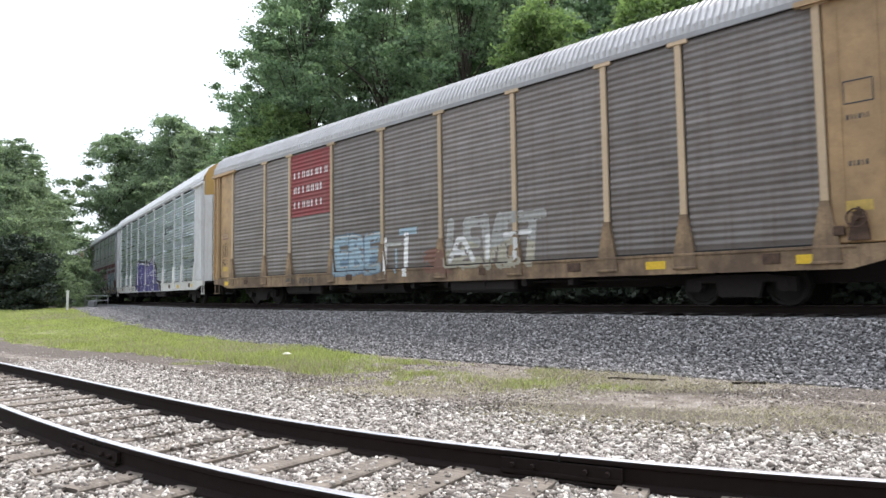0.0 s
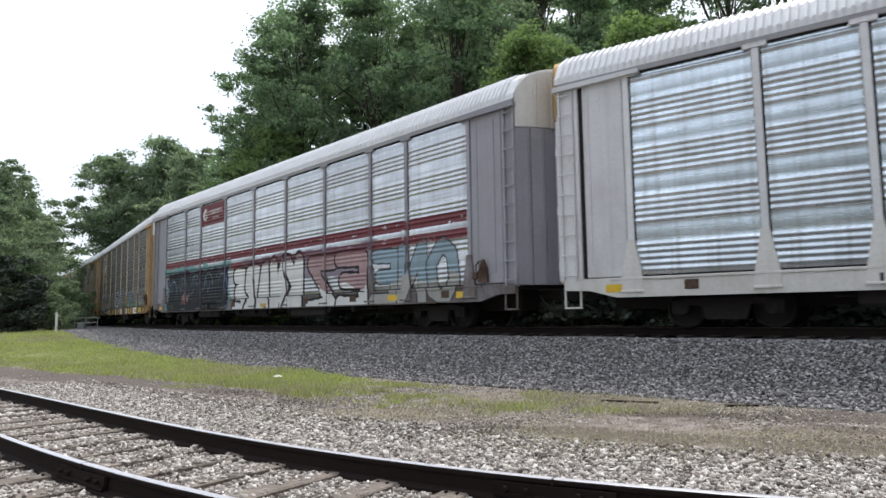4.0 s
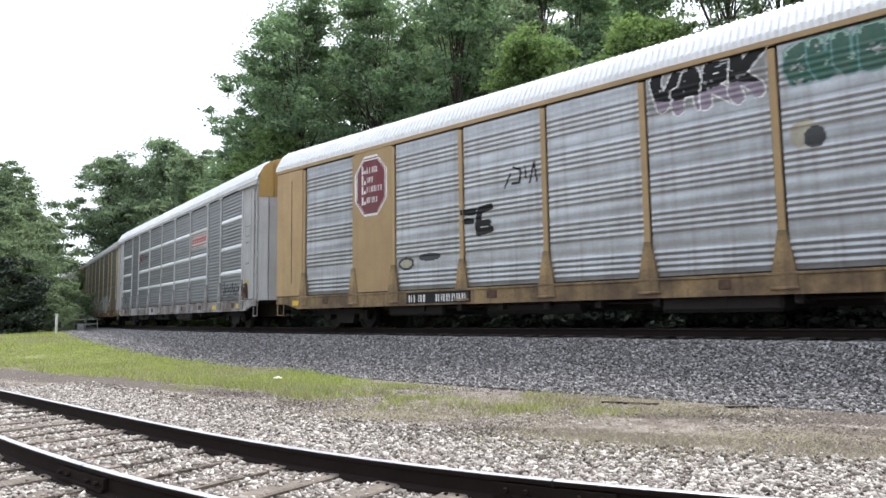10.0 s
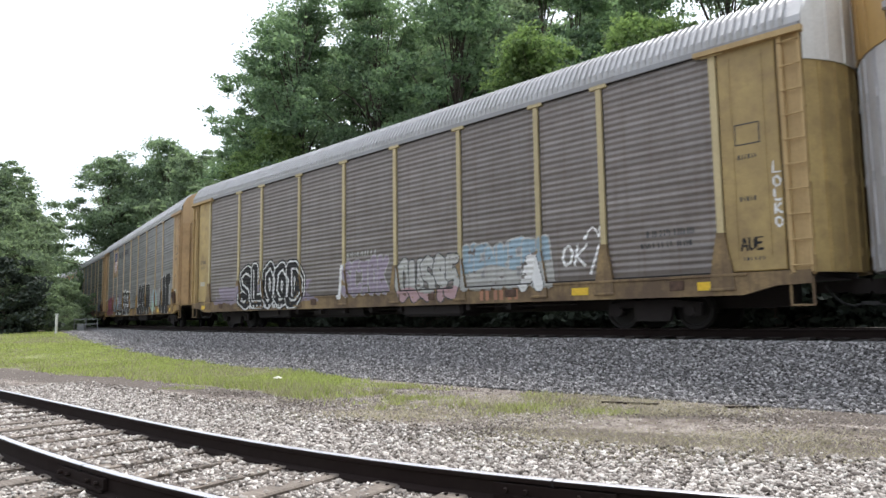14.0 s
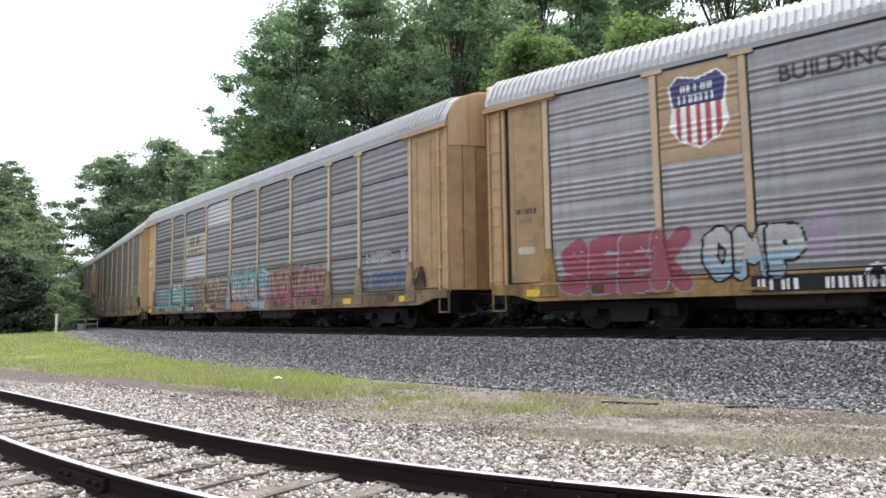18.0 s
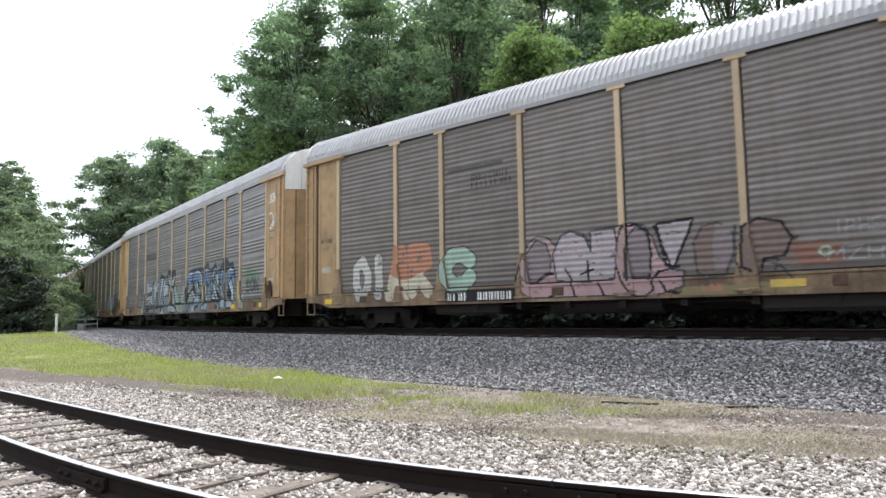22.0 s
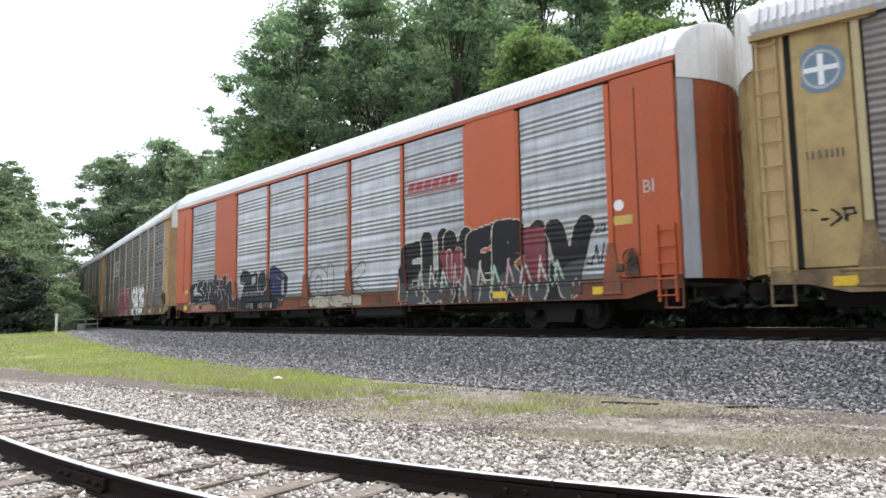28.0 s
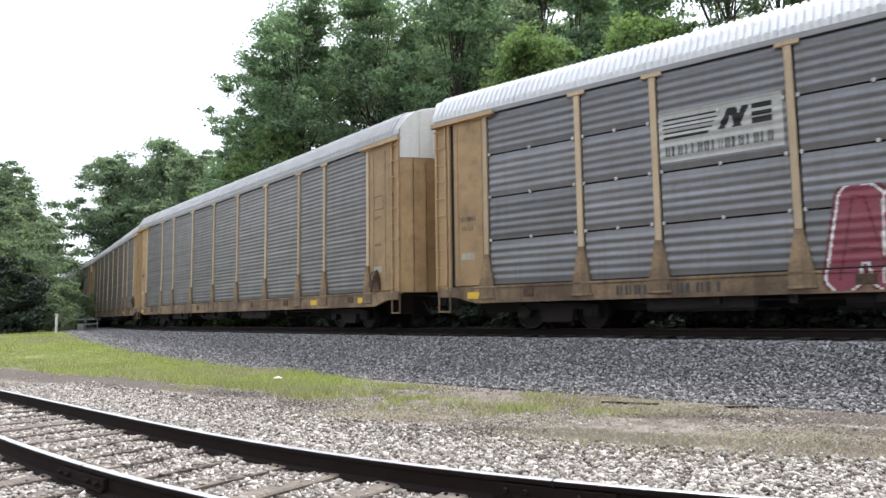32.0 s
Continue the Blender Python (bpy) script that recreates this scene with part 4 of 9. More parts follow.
def ladder_mesh(z0, z1, width, mat, rungs):
    g = Geo()
    for x in (-width / 2, width / 2):
        g.box(x - 0.03, x + 0.03, -0.06, 0.03, z0, z1, 0, 0.008)
    for i in range(rungs):
        z = z0 + 0.14 + (z1 - z0 - 0.28) * i / (rungs - 1)
        g.tube((-width / 2 - 0.03, -0.075, z), (width / 2 + 0.03, -0.075, z), 0.017, 6)
    return g.mesh("ladder", mat)


def coupler_mesh():
    g = Geo()
    g.box(0.0, 0.75, -0.09, 0.09, 0.72, 0.95, 0, 0.02)
    g.prism([(0.7, 0.68), (1.02, 0.7), (1.08, 0.82), (1.02, 0.98), (0.7, 0.99)], -0.17, 0.12)
    return g.mesh("coupler", M_DARK)


def hose_mesh():
    g = Geo()
    p = [Vector((0, 0, 0.86)), Vector((0.14, 0, 0.66)), Vector((0.32, 0, 0.50)), Vector((0.5, 0.02, 0.45)), Vector((0.66, 0.05, 0.50))]
    for a, b in zip(p, p[1:]):
        g.tube(a, b, 0.027, 6)
    g.box(0.62, 0.78, 0.0, 0.1, 0.46, 0.54, 0, 0.01)
    return g.mesh("air_hose", M_RUBBER)


BULGE = 0.52


def bow(y):
    """How far the end doors bow out from the car's corners."""
    return BULGE * (1 - (y / 1.46) ** 2)


def leaf_of_door(a, b, x, mat, top):
    """One folding leaf of the bowed end doors, with hinge lugs."""
    g = Geo()
    pa, pb = Vector((x + bow(a), a, 0)), Vector((x + bow(b), b, 0))
    way = (pb - pa).normalized()
    out = Vector((way.y, -way.x, 0))

    def slab(u0, u1, d0, d1, z0, z1):
        o = len(g.v)
        g.v += [tuple(pa + way * u + out * d + Vector((0, 0, z))) for z in (z0, z1) for u, d in ((u0, d0), (u1, d0), (u1, d1), (u0, d1))]
        for q in ((3, 2, 1, 0), (4, 5, 6, 7), (0, 1, 5, 4), (1, 2, 6, 5), (2, 3, 7, 6), (3, 0, 4, 7)):
            g.f.append(tuple(o + k for k in q))
            g.s.append(0)

    w = (pb - pa).length
    slab(0.012, w - 0.012, -0.06, 0.0, SILL1 - 0.05, top)
    for u in (w - 0.07,):
        slab(u, u + 0.04, 0.0, 0.03, SILL1, top - 0.05)
    for z in (1.5, 2.9, 4.4):
        g.tube(tuple(pa + out * 0.02 + Vector((0, 0, z - 0.09))), tuple(pa + out * 0.02 + Vector((0, 0, z + 0.09))), 0.028, 6)
    return g.mesh("door_leaf", mat)


def cap_mesh(x, mat, low):
    """The bowed sheet above the end doors, up to the roof's arch, with a lip over it."""
    ys = np.linspace(-1.46, 1.46, 15)
    top = np.interp(ys, [a for a, _ in ARCH], [b - 0.015 for _, b in ARCH])
    v, f = [], []
    for y, z in zip(ys, top):
        v += [(x + bow(y) + 0.02, y, low), (x + bow(y) + 0.02, y, z - 0.05), (x + bow(y), y, z), (x - 0.05, y, z + 0.012)]
    for i in range(len(ys) - 1):
        f += [(4 * i + k, 4 * i + 4 + k, 4 * i + 5 + k, 4 * i + 1 + k) for k in range(3)]
    for y in (-0.95, -0.48, 0.0, 0.48, 0.95):
        o, z = len(v), float(np.interp(y, ys, top))
        v += [(x + bow(y) + d, y + e, q) for q in (low + 0.02, z - 0.08) for d, e in ((0.015, -0.02), (0.045, -0.02), (0.045, 0.02), (0.015, 0.02))]
        f += [tuple(o + k for k in q) for q in ((3, 2, 1, 0), (4, 5, 6, 7), (0, 1, 5, 4), (1, 2, 6, 5), (2, 3, 7, 6), (3, 0, 4, 7))]
    return mesh_of("end_cap", v, f, mat)


class Car:
    """What a car is made of: its paints, ribs and the layout of its side."""

    def __init__(self, label, body, panel, roof, post=None, sill=None, end=None, cap=None, style="fine", seams=False, styles=None, panels=None, solid=(), framed=False, ladder=None, clamps=False, gear=True):
        self.clamps, self.gear = clamps, gear
        self.label, self.body, self.panel, self.roof = label, body, panel, roof
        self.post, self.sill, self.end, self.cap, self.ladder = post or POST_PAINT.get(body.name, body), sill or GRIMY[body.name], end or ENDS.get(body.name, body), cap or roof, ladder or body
        self.style, self.seams, self.styles, self.panels, self.solid, self.framed = style, seams, styles or {}, panels or {}, solid, framed
        self.sections = {}
        for i in range(9):
            pts = []
            for z0, z1 in panel_rows(seams):
                pts += [(0.0, z0), (0.0, z1)] if i in solid else ribs(self.styles.get(i, style), z0, z1)
            self.sections[i] = (np.array([p[1] for p in pts]), np.array([p[0] for p in pts]))

    def depth(self, x, z):
        """How far the side stands out from the panels' plane, on a grid of x by z."""
        d = np.zeros((len(z), len(x)))
        for i in range(9):
            m = (x > POSTS[i]) & (x < POSTS[i + 1])
            if m.any():
                zs, ds = self.sections[i]
                d[:, m] = (np.interp(z, zs, ds) + (0.06 if i in self.solid else 0))[:, None]
        for p in POSTS:
            near = abs(x[None, :] - p) < np.where(z < 2.0, gusset_half(z), 0.076)[:, None]
            d = np.where(near, np.where(z < 2.0, 0.086, 0.066)[:, None], d)
        d = np.where((abs(x) > 11.98)[None, :], 0.062 if self.framed else 0.032, d)
        d = np.where(((z < SILL1 + 0.02)[:, None]) & (d < 0.07), 0.064, d)
        ledge = (abs(x) < 12.4)[None, :] & ((z > SILL1 - 0.0605) & (z < SILL1 + 0.0005))[:, None]
        d = np.where(ledge & (d < 0.09), 0.0945, d)
        return d

    def edges(self, i, z0, z1):
        """Heights at which the side bends, within z0 to z1, none further apart than 4 cm."""
        zs = np.concatenate([[z0, z1, SILL1 - 0.062, SILL1 - 0.06, SILL1, SILL1 + 0.002, SILL1 + 0.021, SILL1 + 0.045, 2.0], self.sections[i][0]])
        zs = np.unique(np.round(zs[(zs >= z0) & (zs <= z1)], 4))
        out = [zs[0]]
        for q in zs[1:]:
            n = max(1, int(np.ceil((q - out[-1]) / 0.04)))
            out += list(out[-1] + (q - out[-1]) * np.arange(1, n + 1) / n)
        return np.array(out)


def build_car(c):
    """An enclosed auto carrier: flat car on two trucks, ribbed side panels between posts, roof and end doors."""
    car = tagged(new("auto_carrier"), c.label, "rail car", "cars of the freight train")
    body, panel, roof = c.body, c.panel, c.roof

    def sill():
        g = Geo()
        g.prism([(-12.95, SILL0 + 0.17), (-12.3, SILL0), (12.3, SILL0), (12.95, SILL0 + 0.17), (13.6, SILL0 + 0.19), (13.6, SILL1), (-13.6, SILL1), (-13.6, SILL0 + 0.19)], -1.50, -1.40)
        g.box(-12.4, 12.4, -1.53, -1.50, SILL1 - 0.06, SILL1, 0, 0.008)
        return g.mesh("side_sill", c.sill)

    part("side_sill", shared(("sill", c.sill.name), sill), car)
    g0 = Geo().box(-13.6, 13.6, -1.40, 1.50, SILL1 - 0.12, SILL1 - 0.02).box(-12.4, 12.4, 1.42, 1.50, SILL0, SILL1 - 0.02)
    part("deck", shared("deck", lambda: g0.mesh("deck", M_DARK)), car, "dark steel deck of the flat car")
    g2 = Geo().box(-12.8, 12.8, -0.35, 0.35, 0.45, 1.02).box(-7.6, -5.2, -1.3, 0.9, 0.40, 1.0, 0, 0.06).box(1.6, 4.2, -1.35, -0.4, 0.36, 1.0, 0, 0.08)
    for x in np.arange(-6.0, 6.1, 1.5):
        g2.box(x - 0.08, x + 0.08, -1.38, 1.38, 0.52, 1.02)
    g2.tube((-8, -1.1, 0.62), (8, -1.1, 0.62), 0.035, 6).tube((-3.6, -1.0, 0.62), (-0.6, -1.0, 0.62), 0.24, 12)
    part("underframe", shared("underframe", lambda: g2.mesh("underframe", M_DARK)), car, "black grimy steel underframe with brake gear")
    add_trucks(car)
    g3 = Geo().box(-13.6, 13.6, 1.40, 1.48, SILL1, EAVE)
    part("far_wall", shared(("far", panel.name), lambda: g3.mesh("far_wall", panel)), car)
    # near-black sheet standing in for the shade inside the car, seen through gaps
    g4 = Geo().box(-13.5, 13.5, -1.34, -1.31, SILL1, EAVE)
    part("inner_lining", shared("inside_shade", lambda: g4.mesh("inner_lining", INSIDE_SHADE)), car)
    part("roof", shared(("roof", roof.name), lambda: roof_mesh(roof)), car)
    eave_paint = body if c.framed else EAVE_GREY
    rail = Geo().box(-13.66, 13.66, -1.515, -1.40, EAVE - 0.15, EAVE - 0.01, 0, 0.01)
    part("eave_rail", shared(("eave", eave_paint.name), lambda: rail.mesh("eave_rail", eave_paint)), car)
    for i, (a, b) in enumerate(zip(POSTS, POSTS[1:])):
        m = c.panels.get(i, panel)
        w = b - a - 0.18
        gj = Geo().box(-w / 2, w / 2, -1.508, -1.44, SILL1 + 0.006, SILL1 + 0.036)
        part("sill_slit", shared(("sill_slit", round(w, 2)), lambda: gj.mesh("sill_slit", M_SLOT)), car, "black joint above the sill", pose((a + b) / 2, 0, 0))
        gd = Geo().box(-w / 2, w / 2, -1.49, -1.46, EAVE - 0.168, EAVE - 0.152)
        part("eave_slit", shared(("slit", round(w, 2)), lambda: gd.mesh("eave_slit", M_SLOT)), car, "black slit under the eave", pose((a + b) / 2, 0, 0))
        if i in c.solid:
            gs = Geo().box(-w / 2 - 0.065, w / 2 + 0.065, -0.06, 0.02, SILL1 + 0.01, EAVE - 0.14, 0, 0.012)
            part("solid_panel", shared(("solid", body.name, round(w, 2)), lambda: gs.mesh("solid_panel", body)), car, "", pose((a + b) / 2, -FACE, 0))
            continue
        st = c.styles.get(i, c.style)
        for j, (z0, z1) in enumerate(panel_rows(c.seams)):
            mm = c.panels.get((i, j), m)
            me = shared(("panel", st, round(w, 2), round(z0, 2), round(z1, 2), mm.name), lambda: panel_mesh(st, w - 0.03, z0, z1, mm))
            part("side_panel", me, car, "", pose((a + b) / 2 + 0.015, -FACE, 0))
            if st == "stripes":
                for k in range(3):
                    part("joint_strip", shared(("strip", round(w, 2), k), lambda: strip_mesh(w, z0, z1, k, BRIGHT_STRIP)), car, "", pose((a + b) / 2, -FACE, 0))
            if c.clamps and j:
                gc = Geo().box(-0.03, 0.03, -0.05, 0.0, z0 - 0.05, z0 + 0.03, 0, 0.006)
                for cx in (a + 0.14, (a + b) / 2, b - 0.14):
                    part("clamp", shared(("clamp", round(z0, 2)), lambda: gc.mesh("clamp", M_BOLT)), car, "", pose(cx, -FACE, 0))
    for x in POSTS:
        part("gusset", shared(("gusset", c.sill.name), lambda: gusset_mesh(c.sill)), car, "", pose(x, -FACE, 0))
        part("post", shared(("post", c.post.name, c.framed), lambda: post_mesh(EAVE - 0.22, c.post, not c.framed)), car, "", pose(x, -FACE, 0))
    for sx in (-1, 1):
        turn = 0 if sx > 0 else 180
        g5 = Geo()
        a, b = sorted((sx * 12.0, sx * (13.62 if c.framed else 13.17 if sx > 0 else 13.0)))
        g5.box(a, b, -1.50 if c.framed else -1.47, -1.40, SILL1 + 0.02, EAVE - 0.16, 0, 0.02)
        if not c.framed:
            for q in ((12.2, 12.85) if sx > 0 else (12.84,)):
                lo, hi = sorted((sx * q, sx * (q + 0.06)))
                g5.box(lo, hi, -1.485, -1.47, SILL1 + 0.3, EAVE - 0.4)
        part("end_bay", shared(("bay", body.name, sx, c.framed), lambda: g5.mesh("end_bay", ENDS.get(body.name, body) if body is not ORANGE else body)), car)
        if c.framed:
            if sx > 0:
                part("ladder", shared(("lad2", c.ladder.name), lambda: ladder_mesh(SILL0 - 0.1, 2.3, 0.40, c.ladder, 5)), car, "", pose(sx * 13.3, -1.50, 0))
            gq = Geo().box(-0.007, 0.007, -0.012, 0.0, SILL1 + 0.5, EAVE - 0.5)
            part("door_seam", shared("door_seam", lambda: gq.mesh("door_seam", M_SLOT)), car, "", pose(sx * 12.65, -1.50, 0))
        else:
            inner = 13.17 if sx > 0 else 13.0
            outer = 13.215 if sx > 0 else 13.12
            gl, gh = sorted((sx * inner, sx * outer))
            g7 = Geo().box(gl, gh, -1.42, -1.38, SILL1 + 0.05, EAVE - 0.2)
            part("door_gap", shared(("gap", sx), lambda: g7.mesh("door_gap", M_SLOT)), car, "dark gap beside the end door")
            g8 = Geo().box(min(sx * outer, sx * 13.66), max(sx * outer, sx * 13.66), -1.45, -1.38, SILL1 - 0.1, EAVE - 0.2, 0, 0.015)
            lo, hi = sorted((sx * outer, sx * (outer + 0.07)))
            g8.box(lo, hi, -1.50, -1.45, SILL1 - 0.1, EAVE - 0.22, 0, 0.01)
            part("corner_column", shared(("column", c.ladder.name, sx), lambda: g8.mesh("corner_column", c.ladder)), car)
            part("ladder", shared(("ladder", c.ladder.name), lambda: ladder_mesh(SILL1 - 0.05, EAVE - 0.22, 0.34, c.ladder, 10)), car, "", pose(sx * (13.46 if sx > 0 else 13.44), -1.46, 0))
            g9 = Geo().prism([(sx * 11.55, EAVE - 0.20), (sx * 13.72, EAVE - 0.24), (sx * 13.72, EAVE - 0.12), (sx * 11.55, EAVE - 0.10)][::sx], -1.60, -1.46)
            part("rain_gutter", shared(("gutter", body.name, sx), lambda: g9.mesh("rain_gutter", body)), car)
        x = HALF - 0.06
        ys = [-1.45, -1.1, -0.73, -0.36, 0.0, 0.36, 0.73, 1.1, 1.45]
        low = 5.5 if c.framed else 5.25
        for i, (y0, y1) in enumerate(zip(ys, ys[1:])):
            mm = WHITE_GREY if c.framed and i == (0 if sx > 0 else 7) else c.end
            part("door_leaf", shared(("leaf", mm.name, i, low), lambda: leaf_of_door(y0, y1, x, mm, low)), car, "", pose(0, 0, 0, 0, 0, turn))
        if c is SPECS.get(15) and sx > 0:
            ge, us = Geo(), np.linspace(-1.12, -0.22, 7)
            ge.add([(x + bow(u) + d, u, z) for u in us for d, z in ((0.01, 3.82), (0.05, 3.82), (0.05, 4.0), (0.01, 4.0))],
                   [(4 * i + k, 4 * i + (k + 1) % 4, 4 * i + 4 + (k + 1) % 4, 4 * i + 4 + k) for i in range(6) for k in range(4)] + [(3, 2, 1, 0), (24, 25, 26, 27)])
            part("door_bar", ge.mesh("door_bar", M_PLACARD), car, "dark rusty bar across the end doors")
        part("end_cap", shared(("cap", c.cap.name, low), lambda: cap_mesh(x, c.cap, low)), car, "", pose(0, 0, 0, 0, 0, turn))
        part("coupler", shared("coupler", coupler_mesh), car, "", pose(sx * 13.2, 0, 0, 0, 0, turn))
        part("air_hose", shared("hose", hose_mesh), car, "", pose(sx * 13.5, -0.45, 0, 0, 0, turn))
        g6 = Geo()
        for dx in (-0.2, 0.2):
            g6.box(dx - 0.02, dx + 0.02, -0.02, 0.02, 0.48, 1.02)
        g6.box(-0.22, 0.22, -0.03, 0.03, 0.46, 0.50)
        part("sill_step", shared(("step", c.sill.name), lambda: g6.mesh("sill_step", c.sill)), car, "", pose(sx * 13.4, -1.44, 0))
        gh2 = Geo()
        for k in range(14):
            a0, a1 = 2 * math.pi * k / 14, 2 * math.pi * (k + 1) / 14
            gh2.tube((0.17 * math.cos(a0), -0.06, 0.17 * math.sin(a0)), (0.17 * math.cos(a1), -0.06, 0.17 * math.sin(a1)), 0.018, 5)
        for k in range(3):
            a0 = 2 * math.pi * k / 3
            gh2.tube((0, -0.06, 0), (0.17 * math.cos(a0), -0.06, 0.17 * math.sin(a0)), 0.012, 5)
        gh2.tube((0, -0.08, 0), (0, 0.05, 0), 0.04, 8)
        if sx > 0 and c.gear:
            part("brake_wheel", shared("brake_wheel", lambda: gh2.mesh("brake_wheel", M_PLACARD)), car, "dark rusty hand brake wheel", pose(12.45, -1.56, 1.62))
            gb = Geo().prism([(-0.17, 0.0), (0.19, 0.0), (0.15, 0.36), (0.02, 0.62), (-0.10, 0.42)], -0.09, 0.02).box(-0.42, -0.22, -0.07, 0.02, 0.10, 0.28, 0, 0.015)
            part("brake_housing", shared("brake_housing", lambda: gb.mesh("brake_housing", M_PLACARD)), car, "rusty brake gear housing", pose(12.45, -1.475, 1.22))
    for x, wide in ((-10.6, 0.30), (-3.2, 0.36), (3.1, 0.26), (6.2, 0.40), (10.9, 0.34)):
        gp = Geo().box(-wide / 2, wide / 2, -0.012, 0.0, 0.84, 1.05, 0, 0.004).box(-wide / 2 + 0.03, wide / 2 - 0.03, -0.018, -0.01, 0.88, 1.01)
        part("placard", shared(("placard", wide), lambda: gp.mesh("placard", M_PLACARD)), car, "rusty brown placard board", pose(x, -1.503, 0))
    for x in (-12.3, 8.4, 11.6):
        gy = Geo().box(-0.24, 0.24, -0.008, 0.0, 0.82, 1.0)
        part("reflector", shared("reflector", lambda: gy.mesh("reflector", M_YELLOW)), car, "", pose(x, -1.505, 0))
    return car


# ------------------------------------------------------------------ signs and spray paint on the sides
INK = {"white": (0.82, 0.82, 0.81), "black": (0.018, 0.018, 0.02), "dark": (0.055, 0.06, 0.065), "red": (0.32, 0.03, 0.035), "maroon": (0.20, 0.018, 0.035), "crimson": (0.36, 0.03, 0.075),
       "blue": (0.04, 0.10, 0.27), "tar": (0.019, 0.026, 0.034), "violet": (0.042, 0.034, 0.19), "sky": (0.26, 0.43, 0.55), "steel": (0.12, 0.24, 0.36), "teal": (0.10, 0.36, 0.36), "mint": (0.33, 0.55, 0.42), "green": (0.08, 0.20, 0.10),
       "pine": (0.03, 0.16, 0.11), "pink": (0.50, 0.27, 0.29), "mauve": (0.33, 0.25, 0.36), "gold": (0.26, 0.21, 0.055), "yellow": (0.72, 0.47, 0.04), "orange": (0.48, 0.16, 0.05), "rust": (0.28, 0.10, 0.05),
       "tan": (0.50, 0.305, 0.125), "cream": (0.52, 0.47, 0.33), "grey": (0.30, 0.31, 0.32), "navy": (0.025, 0.03, 0.10), "flag": (0.04, 0.05, 0.22), "bnsf": (0.50, 0.06, 0.07), "pale": (0.45, 0.45, 0.42),
       "ice": (0.37, 0.44, 0.50), "slate": (0.155, 0.215, 0.255), "azure": (0.10, 0.20, 0.42), "deep": (0.028, 0.052, 0.075), "celadon": (0.36, 0.52, 0.42), "wine": (0.055, 0.03, 0.034), "lilac": (0.45, 0.37, 0.41), "dusk": (0.25, 0.19, 0.21), "umber": (0.21, 0.135, 0.105)}


def ink(name):
    c = INK[name]
    g = 0.05 if name in ("violet", "navy", "azure") else 0.18 if name in ("black", "tar", "dark", "white", "yellow", "bnsf", "maroon", "red", "slate") else 0.32
    m = sum(c) / 3
    mat = paint("ink_" + name, tuple(q * (1 - g) + m * g for q in c), rough=0.6, dirt=(0.13, 0.115, 0.10) if m > 0.06 else (0.05, 0.045, 0.042), amount=0.15 if name in ("white", "black", "tar") else 0.3, fine=0.12)
    mat.node_tree.nodes["Principled BSDF"].inputs["Specular IOR Level"].default_value = 0.2 if m < 0.06 else 0.4
    return mat


def text_tris(body, bold=0.0):
    """The filled triangles of a line of writing, in a box one unit high."""
    cu = bpy.data.curves.new("writing", "FONT")
    cu.body, cu.size, cu.offset, cu.resolution_u = body, 1.0, bold, 3
    ob = bpy.data.objects.new("writing", cu)
    me = ob.to_mesh()
    me.calc_loop_triangles()
    co = np.array([v.co[:2] for v in me.vertices])
    tr = np.array([t.vertices[:] for t in me.loop_triangles])
    ob.to_mesh_clear()
    bpy.data.objects.remove(ob)
    bpy.data.curves.remove(cu)
    lo, hi = co.min(0), co.max(0)
    return (co - lo) / (hi - lo), tr


STROKES = [[[(0.12, 0.1), (0.5, 0.9), (0.88, 0.1)], [(0.28, 0.42), (0.72, 0.42)]], [[(0.15, 0.1), (0.15, 0.88), (0.8, 0.84), (0.8, 0.1)]],
           [[(0.85, 0.85), (0.2, 0.88), (0.18, 0.55), (0.8, 0.5), (0.82, 0.15), (0.15, 0.12)]], [[(0.85, 0.88), (0.18, 0.88), (0.18, 0.12), (0.85, 0.12)], [(0.18, 0.5), (0.7, 0.5)]],
           [[(0.18, 0.9), (0.18, 0.1)], [(0.85, 0.88), (0.22, 0.5), (0.85, 0.1)]], [[(0.12, 0.1), (0.18, 0.88), (0.82, 0.12), (0.88, 0.9)]],
           [[(0.18, 0.1), (0.18, 0.88), (0.78, 0.82), (0.78, 0.56), (0.2, 0.5)], [(0.3, 0.5), (0.88, 0.08)]], [[(0.15, 0.9), (0.18, 0.2), (0.5, 0.1), (0.82, 0.2), (0.85, 0.9)]],
           [[(0.1, 0.86), (0.9, 0.86)], [(0.5, 0.86), (0.45, 0.1)]]]


